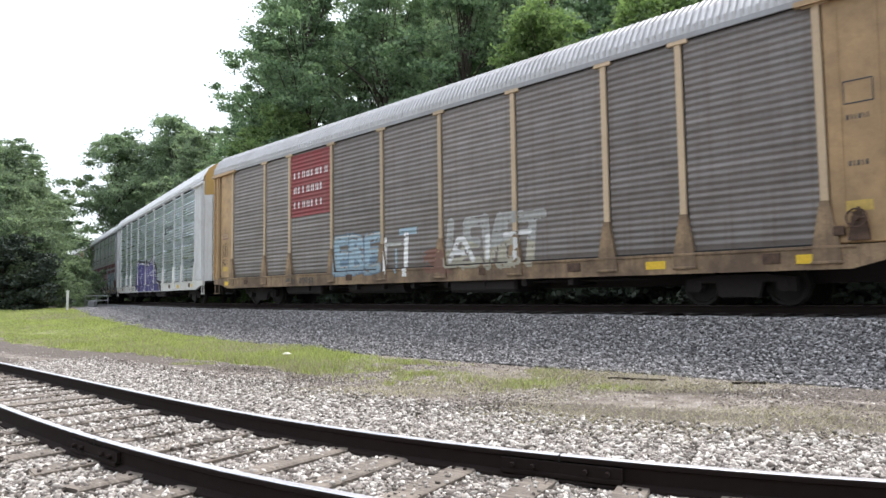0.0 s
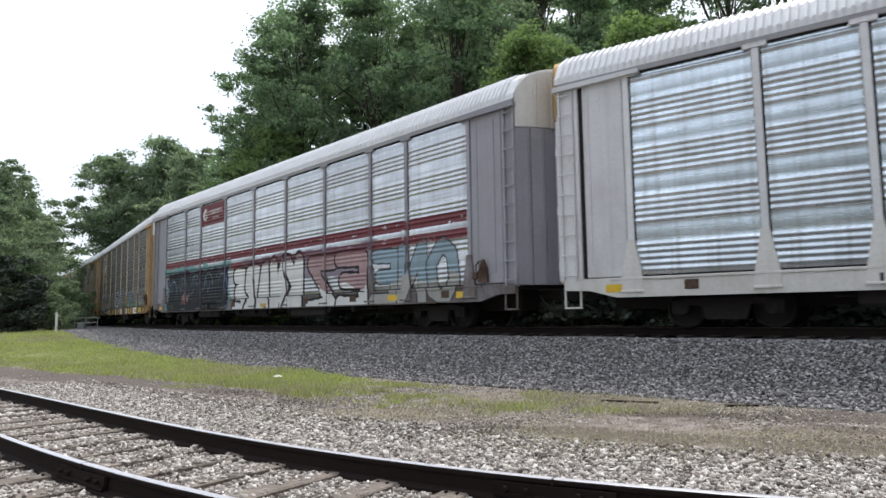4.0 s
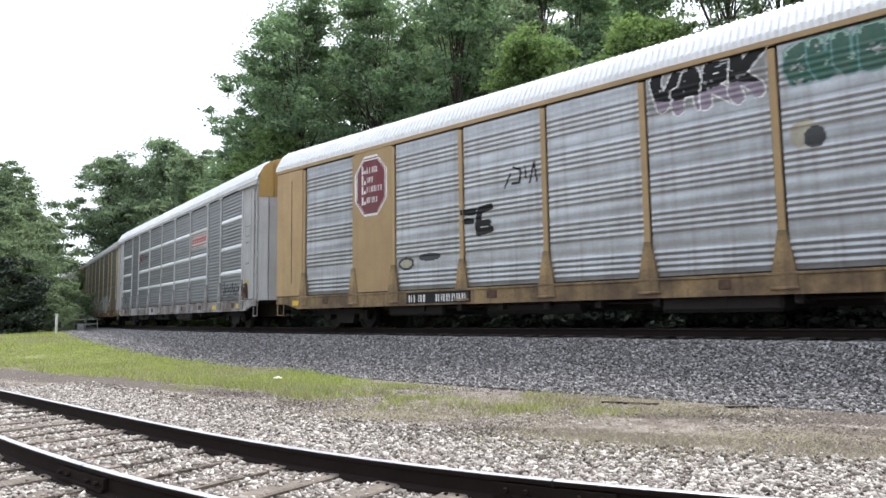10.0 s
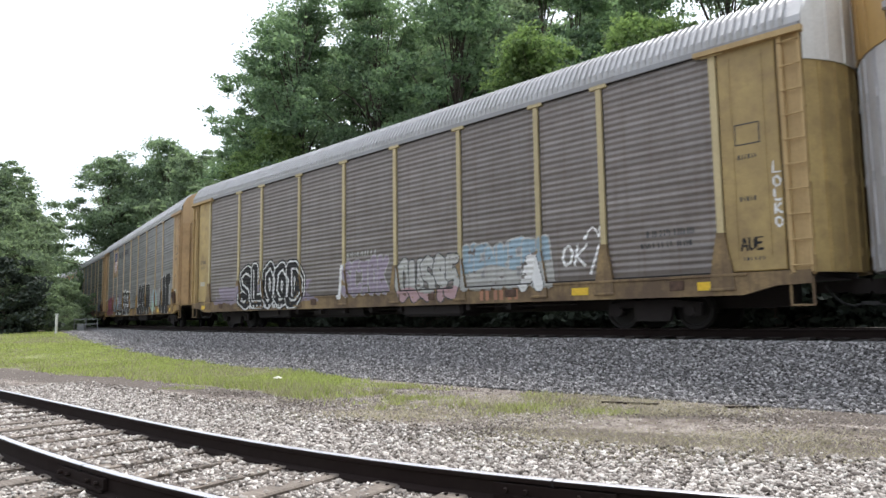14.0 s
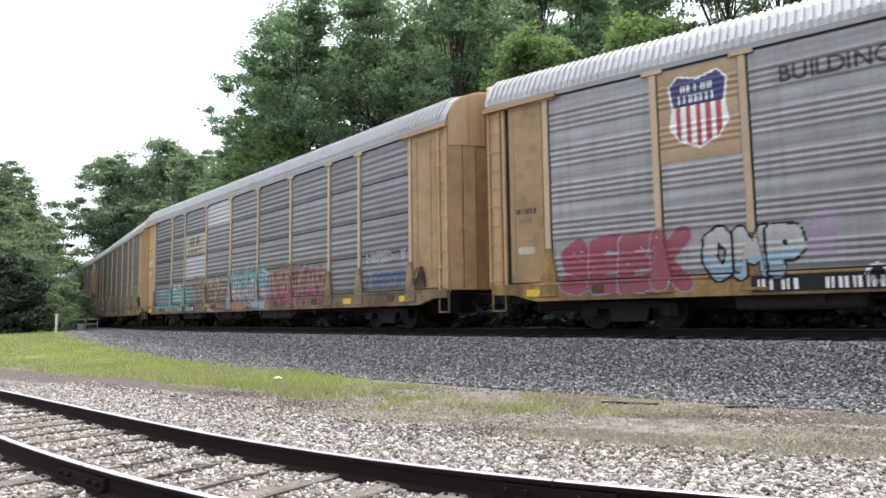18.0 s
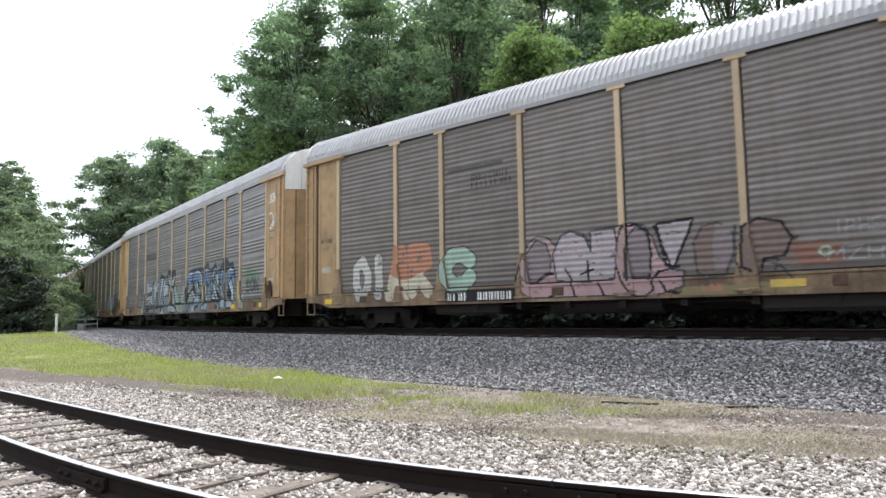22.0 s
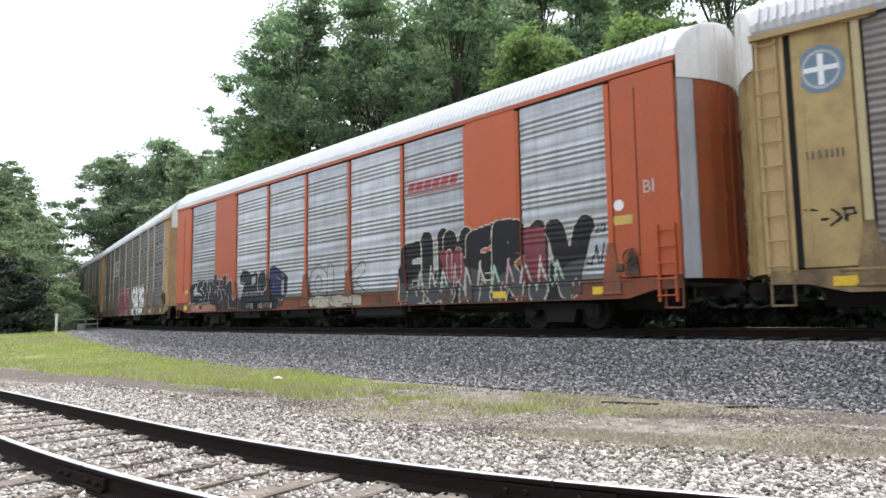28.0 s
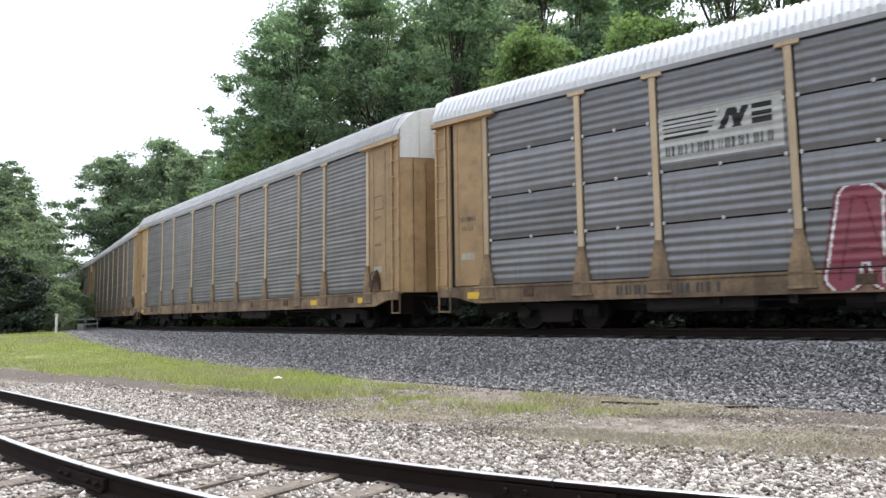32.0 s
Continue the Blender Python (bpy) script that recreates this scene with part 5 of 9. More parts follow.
GLYPHS = {
    "A": [[(0.02, 0), (0.42, 1), (0.58, 1), (0.98, 0)], [(0.25, 0.36), (0.75, 0.36)]], "B": [[(0.1, 0), (0.1, 1), (0.7, 0.96), (0.78, 0.72), (0.3, 0.52), (0.85, 0.4), (0.85, 0.1), (0.1, 0)]],
    "C": [[(0.95, 0.8), (0.7, 1), (0.25, 0.95), (0.05, 0.6), (0.08, 0.25), (0.35, 0), (0.75, 0.02), (0.98, 0.22)]], "D": [[(0.08, 0), (0.08, 1), (0.6, 0.95), (0.95, 0.6), (0.9, 0.25), (0.55, 0), (0.08, 0)]],
    "E": [[(0.95, 1), (0.1, 0.96), (0.08, 0), (0.95, 0.03)], [(0.1, 0.5), (0.78, 0.52)]], "F": [[(0.95, 1), (0.1, 0.96), (0.08, 0)], [(0.1, 0.52), (0.78, 0.55)]],
    "G": [[(0.92, 0.85), (0.6, 1), (0.15, 0.85), (0.05, 0.4), (0.3, 0.02), (0.75, 0.02), (0.95, 0.3), (0.93, 0.48), (0.55, 0.46)]], "H": [[(0.1, 0), (0.1, 1)], [(0.9, 0), (0.9, 1)], [(0.1, 0.5), (0.9, 0.5)]],
    "I": [[(0.5, 0), (0.5, 1)]], "K": [[(0.12, 0), (0.12, 1)], [(0.92, 1), (0.18, 0.48), (0.95, 0)]], "L": [[(0.15, 1), (0.12, 0.02), (0.92, 0.02)]],
    "M": [[(0.03, 0), (0.1, 0.98), (0.5, 0.35), (0.9, 0.98), (0.97, 0)]], "N": [[(0.08, 0), (0.1, 1), (0.9, 0), (0.92, 1)]], "O": [[(0.5, 1), (0.12, 0.85), (0.05, 0.35), (0.4, 0), (0.85, 0.15), (0.95, 0.65), (0.5, 1)]],
    "P": [[(0.1, 0), (0.1, 1), (0.75, 0.95), (0.85, 0.65), (0.6, 0.48), (0.12, 0.45)]], "R": [[(0.1, 0), (0.1, 1), (0.78, 0.95), (0.85, 0.65), (0.15, 0.48), (0.95, 0)]],
    "S": [[(0.92, 0.86), (0.5, 1), (0.1, 0.82), (0.2, 0.58), (0.82, 0.42), (0.9, 0.15), (0.5, 0), (0.06, 0.12)]], "T": [[(0.02, 0.95), (0.98, 1)], [(0.5, 0.96), (0.47, 0)]], "U": [[(0.08, 1), (0.1, 0.25), (0.4, 0), (0.8, 0.1), (0.92, 0.4), (0.92, 1)]],
    "V": [[(0.05, 1), (0.48, 0), (0.95, 1)]], "W": [[(0.03, 1), (0.22, 0), (0.5, 0.65), (0.76, 0), (0.97, 1)]], "X": [[(0.05, 1), (0.95, 0)], [(0.95, 1), (0.05, 0)]], "Z": [[(0.05, 0.97), (0.95, 1), (0.08, 0.03), (0.97, 0)]],
    "0": [[(0.5, 1), (0.12, 0.8), (0.1, 0.2), (0.5, 0), (0.88, 0.2), (0.9, 0.8), (0.5, 1)]], "2": [[(0.08, 0.8), (0.4, 1), (0.88, 0.85), (0.8, 0.5), (0.08, 0.0), (0.95, 0.03)]],
    "5": [[(0.9, 1), (0.2, 1), (0.15, 0.55), (0.7, 0.6), (0.92, 0.3), (0.6, 0), (0.08, 0.08)]], "9": [[(0.85, 0.6), (0.4, 0.45), (0.1, 0.7), (0.4, 1), (0.85, 0.9), (0.88, 0.5), (0.6, 0)]], ".": [[(0.45, 0.05), (0.55, 0.08)]]}


class Paint:
    """A grid over a stretch of a car's side, on which colours are laid."""

    def __init__(self, x0, x1, z0, z1, zedges, cell=0.03):
        self.xe = np.linspace(x0, x1, max(2, int(round((x1 - x0) / cell)) + 1))
        self.ze = zedges
        self.x, self.z = np.meshgrid((self.xe[1:] + self.xe[:-1]) / 2, (self.ze[1:] + self.ze[:-1]) / 2)
        self.i = np.zeros(self.x.shape, dtype=int)
        self.names = []

    def num(self, name):
        if name not in self.names:
            self.names.append(name)
        return self.names.index(name) + 1

    def put(self, mask, name):
        self.i[mask] = self.num(name) if name else 0

    def rect(self, x0, x1, z0, z1, name, slant=0.0):
        xx = self.x - slant * (self.z - z0)
        self.put((xx >= x0) & (xx <= x1) & (self.z >= z0) & (self.z <= z1), name)

    def poly(self, pts, name):
        m = np.zeros(self.x.shape, dtype=bool)
        for (ax, az), (bx, bz) in zip(pts, pts[1:] + pts[:1]):
            if az == bz:
                continue
            cross = ((az > self.z) != (bz > self.z)) & (self.x < (bx - ax) * (self.z - az) / (bz - az) + ax)
            m ^= cross
        self.put(m, name)

    def disc(self, x, z, rx, rz, name):
        self.put(((self.x - x) / rx) ** 2 + ((self.z - z) / rz) ** 2 < 1, name)

    def far(self, segs):
        """Distance from a set of strokes (ax, az, bx, bz)."""
        d = np.full(self.x.shape, 99.0)
        for ax, az, bx, bz in segs:
            ux, uz = bx - ax, bz - az
            t = np.clip(((self.x - ax) * ux + (self.z - az) * uz) / (ux * ux + uz * uz + 1e-9), 0, 1)
            d = np.minimum(d, np.hypot(self.x - ax - t * ux, self.z - az - t * uz))
        return d

    def text(self, body, x0, x1, z0, z1, name, bold=0.0, grow=0.0):
        co, tr = text_tris(body, bold)
        co = co * (x1 - x0, z1 - z0) + (x0, z0)
        m = np.zeros(self.x.shape, dtype=bool)
        for a, b, c in co[tr]:
            k = (self.x > min(a[0], b[0], c[0]) - 0.05) & (self.x < max(a[0], b[0], c[0]) + 0.05)
            if not k.any():
                continue
            px, pz = self.x[k], self.z[k]
            s1 = (b[0] - a[0]) * (pz - a[1]) - (b[1] - a[1]) * (px - a[0])
            s2 = (c[0] - b[0]) * (pz - b[1]) - (c[1] - b[1]) * (px - b[0])
            s3 = (a[0] - c[0]) * (pz - c[1]) - (a[1] - c[1]) * (px - c[0])
            m[k] |= ((s1 >= 0) & (s2 >= 0) & (s3 >= 0)) | ((s1 <= 0) & (s2 <= 0) & (s3 <= 0))
        if grow:
            n = max(1, int(round(grow / 0.03)))
            for _ in range(n):
                w = m.copy()
                w[1:] |= m[:-1]
                w[:-1] |= m[1:]
                w[:, 1:] |= m[:, :-1]
                w[:, :-1] |= m[:, 1:]
                m = w
        self.put(m, name)

    def bars(self, x0, x1, z0, z1, n, name, seed=1, gap=0.35):
        """A line of writing that cannot be read: upright bars."""
        r, w = random.Random(seed), (x1 - x0) / n
        for k in range(n):
            a = x0 + k * w
            b = a + w * (1 - gap)
            if r.random() < 0.5 and w > 0.08:
                self.rect(a, a + (b - a) * 0.36, z0, z1, name)
                self.rect(a + (b - a) * 0.64, b, z0, z1, name)
            else:
                self.rect(a, a + (b - a) * 0.5, z0, z1, name)

    def cloud(self, x0, x1, z0, z1, name, seed, rag=0.25):
        """A sprayed patch with a ragged outline."""
        cx, cz = (x0 + x1) / 2, (z0 + z1) / 2
        n = np.array([noise.noise((a * 1.3, b * 1.6, seed)) + 0.5 * noise.noise((a * 4, b * 4, seed + 9)) for a, b in zip(self.x.ravel(), self.z.ravel())]).reshape(self.x.shape)
        d = np.maximum(abs(self.x - cx) / ((x1 - x0) / 2), abs(self.z - cz) / ((z1 - z0) / 2))
        self.put(d < 0.88 + rag * n, name)

    def letters(self, n, x0, x1, z0, z1, fills, edge, seed, width=0.2, edge_w=0.05, halo=None, halo_w=0.14, inner=None, slant=0.0, kind="bubble"):
        """Sprayed letter-like shapes that spell nothing: fat strokes with an outline."""
        r, w, h = random.Random(seed), (x1 - x0) / n, z1 - z0
        shapes = []
        for k in range(n):
            a = x0 + k * w - 0.08 * w
            segs = []
            lift = r.uniform(-0.06, 0.06) * h
            picks = [r.choice(r.choice(STROKES)) for _ in range(1 if kind == "thin" else 2)]
            for line in picks:
                mx, mz, turn = r.random() < 0.5, r.random() < 0.5, r.random() < 0.35
                u = [((1 - q if mx else q) + r.uniform(-0.12, 0.12), (1 - v if mz else v) + r.uniform(-0.10, 0.10)) for q, v in line]
                u = [(v, q) if turn else (q, v) for q, v in u]
                pts = [(a + q * w * 1.16 + slant * (v - 0.5) * h, z0 + lift + v * h) for q, v in u]
                segs += [(ax, az, bx, bz) for (ax, az), (bx, bz) in zip(pts, pts[1:])]
            shapes.append((segs, width * min(w, h) * r.uniform(0.85, 1.1)))
        dist = [(self.far(s), t) for s, t in shapes]
        if halo:
            for d, t in dist:
                self.put(d < t + halo_w, halo)
        for k, (d, t) in enumerate(dist):
            if edge:
                self.put(d < t + edge_w, edge)
            fill = fills[k % len(fills)]
            self.put(d < t, fill)
            if inner:
                self.put((d < t) & (self.z < z0 + (0.38 + 0.12 * np.sin(self.x * 5 + k)) * h), inner)
            if edge and kind == "wild":
                self.put((d < t) & (abs(np.sin(self.x * 3.1 + k * 1.7) * 0.5 + np.sin(self.z * 5.3 + k) * 0.5) < 0.10), edge)

    def word(self, body, x0, x1, z0, z1, fill, edge, fat=0.13, rim=0.05, low=None, cut=0.45, hatch=None, shine=None, slant=0.0, sway=0.06, seed=1, halo=None, wide=0.13, mirror=False, grow=0.0, horns=0.0):
        """Sprayed letters: fat strokes with an outline, fill in one or two tones, and light along their upper edge."""
        r, n, h = random.Random(seed), len(body), z1 - z0
        w = (x1 - x0) / n
        shapes = []
        for k, ch in enumerate(body):
            a = x0 + k * w + 0.07 * w
            tall = (1 + grow * (k / max(1, n - 1) - 0.5)) * (1 + r.uniform(-sway, sway))
            base = z0 + h * r.uniform(0, 0.6 * sway)
            segs = []
            for line in GLYPHS[ch]:
                pts = [(a + (1 - q if mirror else q) * w * 0.88 + slant * (v - 0.5) * h + r.uniform(-0.04, 0.04) * w, base + (v + r.uniform(-0.03, 0.03)) * h * tall) for q, v in line]
                segs += [(*g, *q) for g, q in zip(pts, pts[1:])]
                if horns:
                    for (ux, uz), (vx, vz) in ((pts[0], pts[1]), (pts[-1], pts[-2])):
                        m = math.hypot(ux - vx, uz - vz) + 1e-6
                        segs.append((ux, uz, ux + (ux - vx) / m * horns + r.uniform(-0.6, 0.6) * horns, uz + (uz - vz) / m * horns))
            shapes.append((self.far(segs), fat * r.uniform(0.92, 1.08)))
        if halo:
            for d, t in shapes:
                self.put(d < t + rim + wide, halo)
        wave = 0.1 * h * np.sin(self.x * 3.3 + seed)
        for d, t in shapes:
            if edge:
                self.put(d < t + rim, edge)
            m = d < t
            self.put(m, fill)
            if low:
                self.put(m & (self.z < z0 + cut * h + wave), low)
            if hatch:
                self.put(m & (self.z < z0 + 0.3 * h - wave) & (np.sin(self.x * 38) > 0.3), hatch)
            if shine:
                up = np.vstack([d[2:], d[-2:]])
                self.put(m & (d > t - 0.055) & (up > d + 0.01), shine)

    def trace(self, lines, width, name):
        """Sprayed lines along paths of (x, z)."""
        self.put(self.far([(*a, *b) for path in lines for a, b in zip(path, path[1:])]) < width, name)

    def shape(self, pts, fill, edge=None, rim=0.03):
        """A filled outline with an optional sprayed edge."""
        self.poly(pts, fill)
        if edge:
            self.trace([pts + pts[:1]], rim, edge)

    def field(self, fx, fz, seed):
        return np.array([noise.noise((a * fx, b * fz, seed)) for a, b in zip(self.x.ravel(), self.z.ravel())]).reshape(self.x.shape)

    def scrawl(self, x0, x1, z0, z1, name, seed, width=0.025, n=9):
        """A quick scrawl in thin line."""
        r = random.Random(seed)
        pts = [(x0 + (x1 - x0) * (k + r.uniform(-0.5, 0.5)) / n, r.uniform(z0, z1)) for k in range(n + 1)]
        self.put(self.far([(*a, *b) for a, b in zip(pts, pts[1:])]) < width, name)

    def wear(self, amount, seed):
        """Weather takes some of the paint off."""
        n = np.array([noise.noise((a * 2.2, b * 9.0, seed)) + 0.6 * noise.noise((a * 11, b * 11, seed)) for a, b in zip(self.x.ravel(), self.z.ravel())]).reshape(self.x.shape)
        self.i[n > 0.62 - amount] = 0


def lay(car, c, name, label, x0, x1, z0, z1, draw, wear=0.0, seed=0, cell=0.03):
    """Lays a sign or a sprayed piece on a car's side, following its ribs and posts."""
    mid = (x0 + x1) / 2
    i = min(8, max(0, int(np.searchsorted(POSTS, mid)) - 1))
    p = Paint(x0, x1, z0, z1, c.edges(i, z0, z1), cell)
    draw(p)
    if wear:
        p.wear(wear, seed)
    p.i[(p.z > SILL1) & (p.z < SILL1 + 0.045) & (np.min(abs(p.x[:, :, None] - np.array(POSTS)), axis=2) > 0.24)] = 0
    xc = (p.xe[1:] + p.xe[:-1]) / 2
    dep = c.depth(xc, p.ze)
    v, f, s = [], [], []
    for r in range(len(p.ze) - 1):
        row, lo, hi = p.i[r], dep[r], dep[r + 1]
        if not row.any():
            continue
        if abs(p.ze[r] - (SILL1 + 0.021)) < 1e-3:
            lo = np.where(hi < 0.07, hi, lo)
        cut = np.flatnonzero((np.diff(row) != 0) | (abs(np.diff(lo)) > 1e-6) | (abs(np.diff(hi)) > 1e-6)) + 1
        a = np.concatenate([[0], cut])
        b = np.concatenate([cut, [len(row)]])
        for u, w in zip(a, b):
            if row[u] == 0:
                continue
            o = len(v)
            y0, y1 = -FACE - lo[u] - 0.006, -FACE - hi[u] - 0.006
            v += [(p.xe[u], y0, p.ze[r]), (p.xe[w], y0, p.ze[r]), (p.xe[w], y1, p.ze[r + 1]), (p.xe[u], y1, p.ze[r + 1])]
            f.append((o, o + 1, o + 2, o + 3))
            s.append(int(row[u]) - 1)
    if f:
        part(name, mesh_of(name, v, f, [ink(q) for q in p.names], s), car, label)


def marks_plate(car, c, x0, x1, plate="black", text="white", seed=3):
    """The car's number board on the sill: bars in place of its letters and numbers."""
    def draw(p):
        if plate:
            p.rect(x0, x1, 0.74, 1.08, plate)
        w = x1 - x0
        p.bars(x0 + 0.04 * w, x0 + 0.36 * w, 0.81, 1.01, 4, text, seed)
        p.bars(x0 + 0.48 * w, x0 + 0.96 * w, 0.81, 1.01, 6, text, seed + 1)
    lay(car, c, "number_board", "black number board with white bars" if plate else "painted number bars on the sill", x0, x1, 0.72, 1.10, draw, cell=0.02)


def shield(p, x0, x1, z0, z1):
    """A heraldic railway shield: striped below, blue above."""
    w, h, m = x1 - x0, z1 - z0, (x0 + x1) / 2
    def outline(g):
        return [(x0 - g, z1 - 0.12 * h), (x0 + 0.14 * w, z1 + g), (m, z1 - 0.07 * h + g), (x1 - 0.14 * w, z1 + g), (x1 + g, z1 - 0.12 * h), (x1 - 0.06 * w + g, z0 + 0.55 * h), (x1 + g, z0 + 0.3 * h),
                (x1 - 0.15 * w, z0 + 0.12 * h - g), (m, z0 - g), (x0 + 0.15 * w, z0 + 0.12 * h - g), (x0 - g, z0 + 0.3 * h), (x0 + 0.06 * w - g, z0 + 0.55 * h)]
    p.poly(outline(0.05), "white")
    before = p.i.copy()
    p.poly(outline(0.0), "bnsf")
    inside = (p.i == p.num("bnsf")) & (p.i != before)
    k = np.floor((p.x - x0) / (w / 11)).astype(int)
    p.put(inside & (k % 2 == 0) & (p.z < z0 + 0.58 * h), "white")
    p.put(inside & (p.z >= z0 + 0.58 * h), "flag")
    p.bars(x0 + 0.2 * w, x1 - 0.2 * w, z0 + 0.77 * h, z0 + 0.87 * h, 5, "white", 1)
    p.bars(x0 + 0.15 * w, x1 - 0.15 * w, z0 + 0.62 * h, z0 + 0.73 * h, 7, "white", 2)


def octagon(p, x0, x1, z0, z1):
    """A red eight-sided railway sign with a white border and bars of writing."""
    def oct8(g):
        w, h = (x1 - x0) * 0.3, (z1 - z0) * 0.27
        return [(x0 + w, z0 + g), (x1 - w, z0 + g), (x1 - g, z0 + h), (x1 - g, z1 - h), (x1 - w, z1 - g), (x0 + w, z1 - g), (x0 + g, z1 - h), (x0 + g, z0 + h)]
    p.poly(oct8(0.0), "white")
    p.poly(oct8(0.06), "maroon")
    p.poly(oct8(0.10), "white")
    p.poly(oct8(0.13), "maroon")
    w, h = x1 - x0, z1 - z0
    for k, (q, n) in enumerate(((0.70, 5), (0.54, 3), (0.38, 7), (0.20, 5))):
        p.rect(x0 + 0.22 * w, x0 + 0.27 * w, z0 + q * h, z0 + (q + 0.14) * h, "white")
        p.rect(x0 + 0.29 * w, x0 + 0.34 * w, z0 + q * h, z0 + (q + 0.06) * h, "white")
        p.bars(x0 + 0.38 * w, x0 + (0.42 + 0.065 * n) * w, z0 + (q + 0.01) * h, z0 + (q + 0.11) * h, n, "white", k)


TAN = paint("tan_yellow_paint", (0.50, 0.335, 0.178), rough=0.55, dirt=(0.27, 0.17, 0.10), amount=0.5)
OLD_YELLOW = paint("aged_yellow_paint", (0.47, 0.33, 0.155), rough=0.65, dirt=(0.24, 0.16, 0.07), amount=0.5)
GOLD = paint("golden_yellow_paint", (0.47, 0.29, 0.085), rough=0.55, dirt=(0.26, 0.15, 0.07), amount=0.4)
DULL_GOLD = paint("dull_golden_tan_paint", (0.44, 0.30, 0.145), rough=0.6, dirt=(0.24, 0.15, 0.085), amount=0.5)
ORANGE = paint("orange_red_paint", (0.47, 0.088, 0.02), rough=0.5, dirt=(0.27, 0.07, 0.03), amount=0.35)
GALV = paint("weathered_galvanised_steel", (0.215, 0.215, 0.226), rough=0.45, metal=0.6, dirt=(0.13, 0.115, 0.10), amount=0.5, band=0.22)
BROWN = paint("rust_browned_galvanised_steel", (0.21, 0.19, 0.178), rough=0.48, metal=0.45, dirt=(0.11, 0.085, 0.07), amount=0.6, band=0.22)
DULL_WARM = paint("dull_brownish_galvanised_steel", (0.185, 0.168, 0.158), rough=0.52, metal=0.4, dirt=(0.115, 0.09, 0.07), amount=0.6, band=0.22)
DULL = paint("dull_grey_galvanised_steel", (0.225, 0.22, 0.22), rough=0.48, metal=0.5, dirt=(0.12, 0.10, 0.085), amount=0.6, band=0.22)
WORN_SILVER = paint("worn_galvanised_steel", (0.57, 0.60, 0.635), rough=0.3, metal=0.85, dirt=(0.19, 0.18, 0.17), amount=0.5, band=0.22)
PALE_GALV = paint("pale_galvanised_steel", (0.31, 0.31, 0.315), rough=0.45, metal=0.5, dirt=(0.15, 0.13, 0.11), amount=0.55, band=0.22)
SILVER = paint("bright_galvanised_steel", (0.70, 0.78, 0.85), rough=0.28, metal=0.88, dirt=(0.20, 0.19, 0.18), amount=0.5, band=0.22)
OLD_SILVER = paint("dulled_galvanised_steel", (0.405, 0.42, 0.44), rough=0.38, metal=0.75, dirt=(0.17, 0.155, 0.14), amount=0.6, band=0.22)
FRESH = paint("fresh_replacement_sheet", (0.46, 0.47, 0.48), rough=0.45, metal=0.3, dirt=(0.3, 0.3, 0.3), amount=0.3)
MAUVE = paint("mauve_grey_paint", (0.33, 0.325, 0.36), rough=0.6, dirt=(0.2, 0.18, 0.17), amount=0.35)
WHITE_ROOF = paint("white_roof_sheet", (0.80, 0.81, 0.83), rough=0.45, metal=0.0, dirt=(0.52, 0.52, 0.52), amount=0.3)
GREY_ROOF = paint("dull_grey_roof_sheet", (0.50, 0.50, 0.51), rough=0.5, metal=0.2, dirt=(0.3, 0.29, 0.28), amount=0.45)
WHITE = paint("chalky_white_paint", (0.76, 0.765, 0.785), rough=0.5, dirt=(0.36, 0.33, 0.30), amount=0.4)
CHALK = paint("chalky_grey_white_paint", (0.50, 0.50, 0.515), rough=0.6, dirt=(0.28, 0.24, 0.21), amount=0.5)
WHITE_GREY = paint("patched_grey_white_paint", (0.40, 0.41, 0.43), rough=0.55, dirt=(0.2, 0.2, 0.2), amount=0.5)
CAP_WHITE = paint("white_end_cap", (0.76, 0.75, 0.72), rough=0.55, dirt=(0.4, 0.36, 0.3), amount=0.4)

BRIGHT_STRIP = paint("bright_zinc_strip", (0.74, 0.76, 0.79), rough=0.4, metal=0.2, dirt=(0.4, 0.4, 0.4), amount=0.3)
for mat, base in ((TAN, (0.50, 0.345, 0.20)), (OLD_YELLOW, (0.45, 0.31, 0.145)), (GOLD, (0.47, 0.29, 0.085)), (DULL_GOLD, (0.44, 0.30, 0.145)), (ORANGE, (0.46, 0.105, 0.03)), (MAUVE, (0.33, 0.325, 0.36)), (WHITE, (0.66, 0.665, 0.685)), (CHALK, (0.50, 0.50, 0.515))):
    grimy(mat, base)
# end paints: real dirt, with the shade at the car ends darkening the colour
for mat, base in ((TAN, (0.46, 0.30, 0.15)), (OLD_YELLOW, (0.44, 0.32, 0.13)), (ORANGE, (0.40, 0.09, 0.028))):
    ENDS[mat.name] = weathered(mat.name + "_on_dirty_shaded_ends", base, rough=0.6, dirt=(0.14, 0.088, 0.05), amount=0.5, reach=0.40, streak=False)

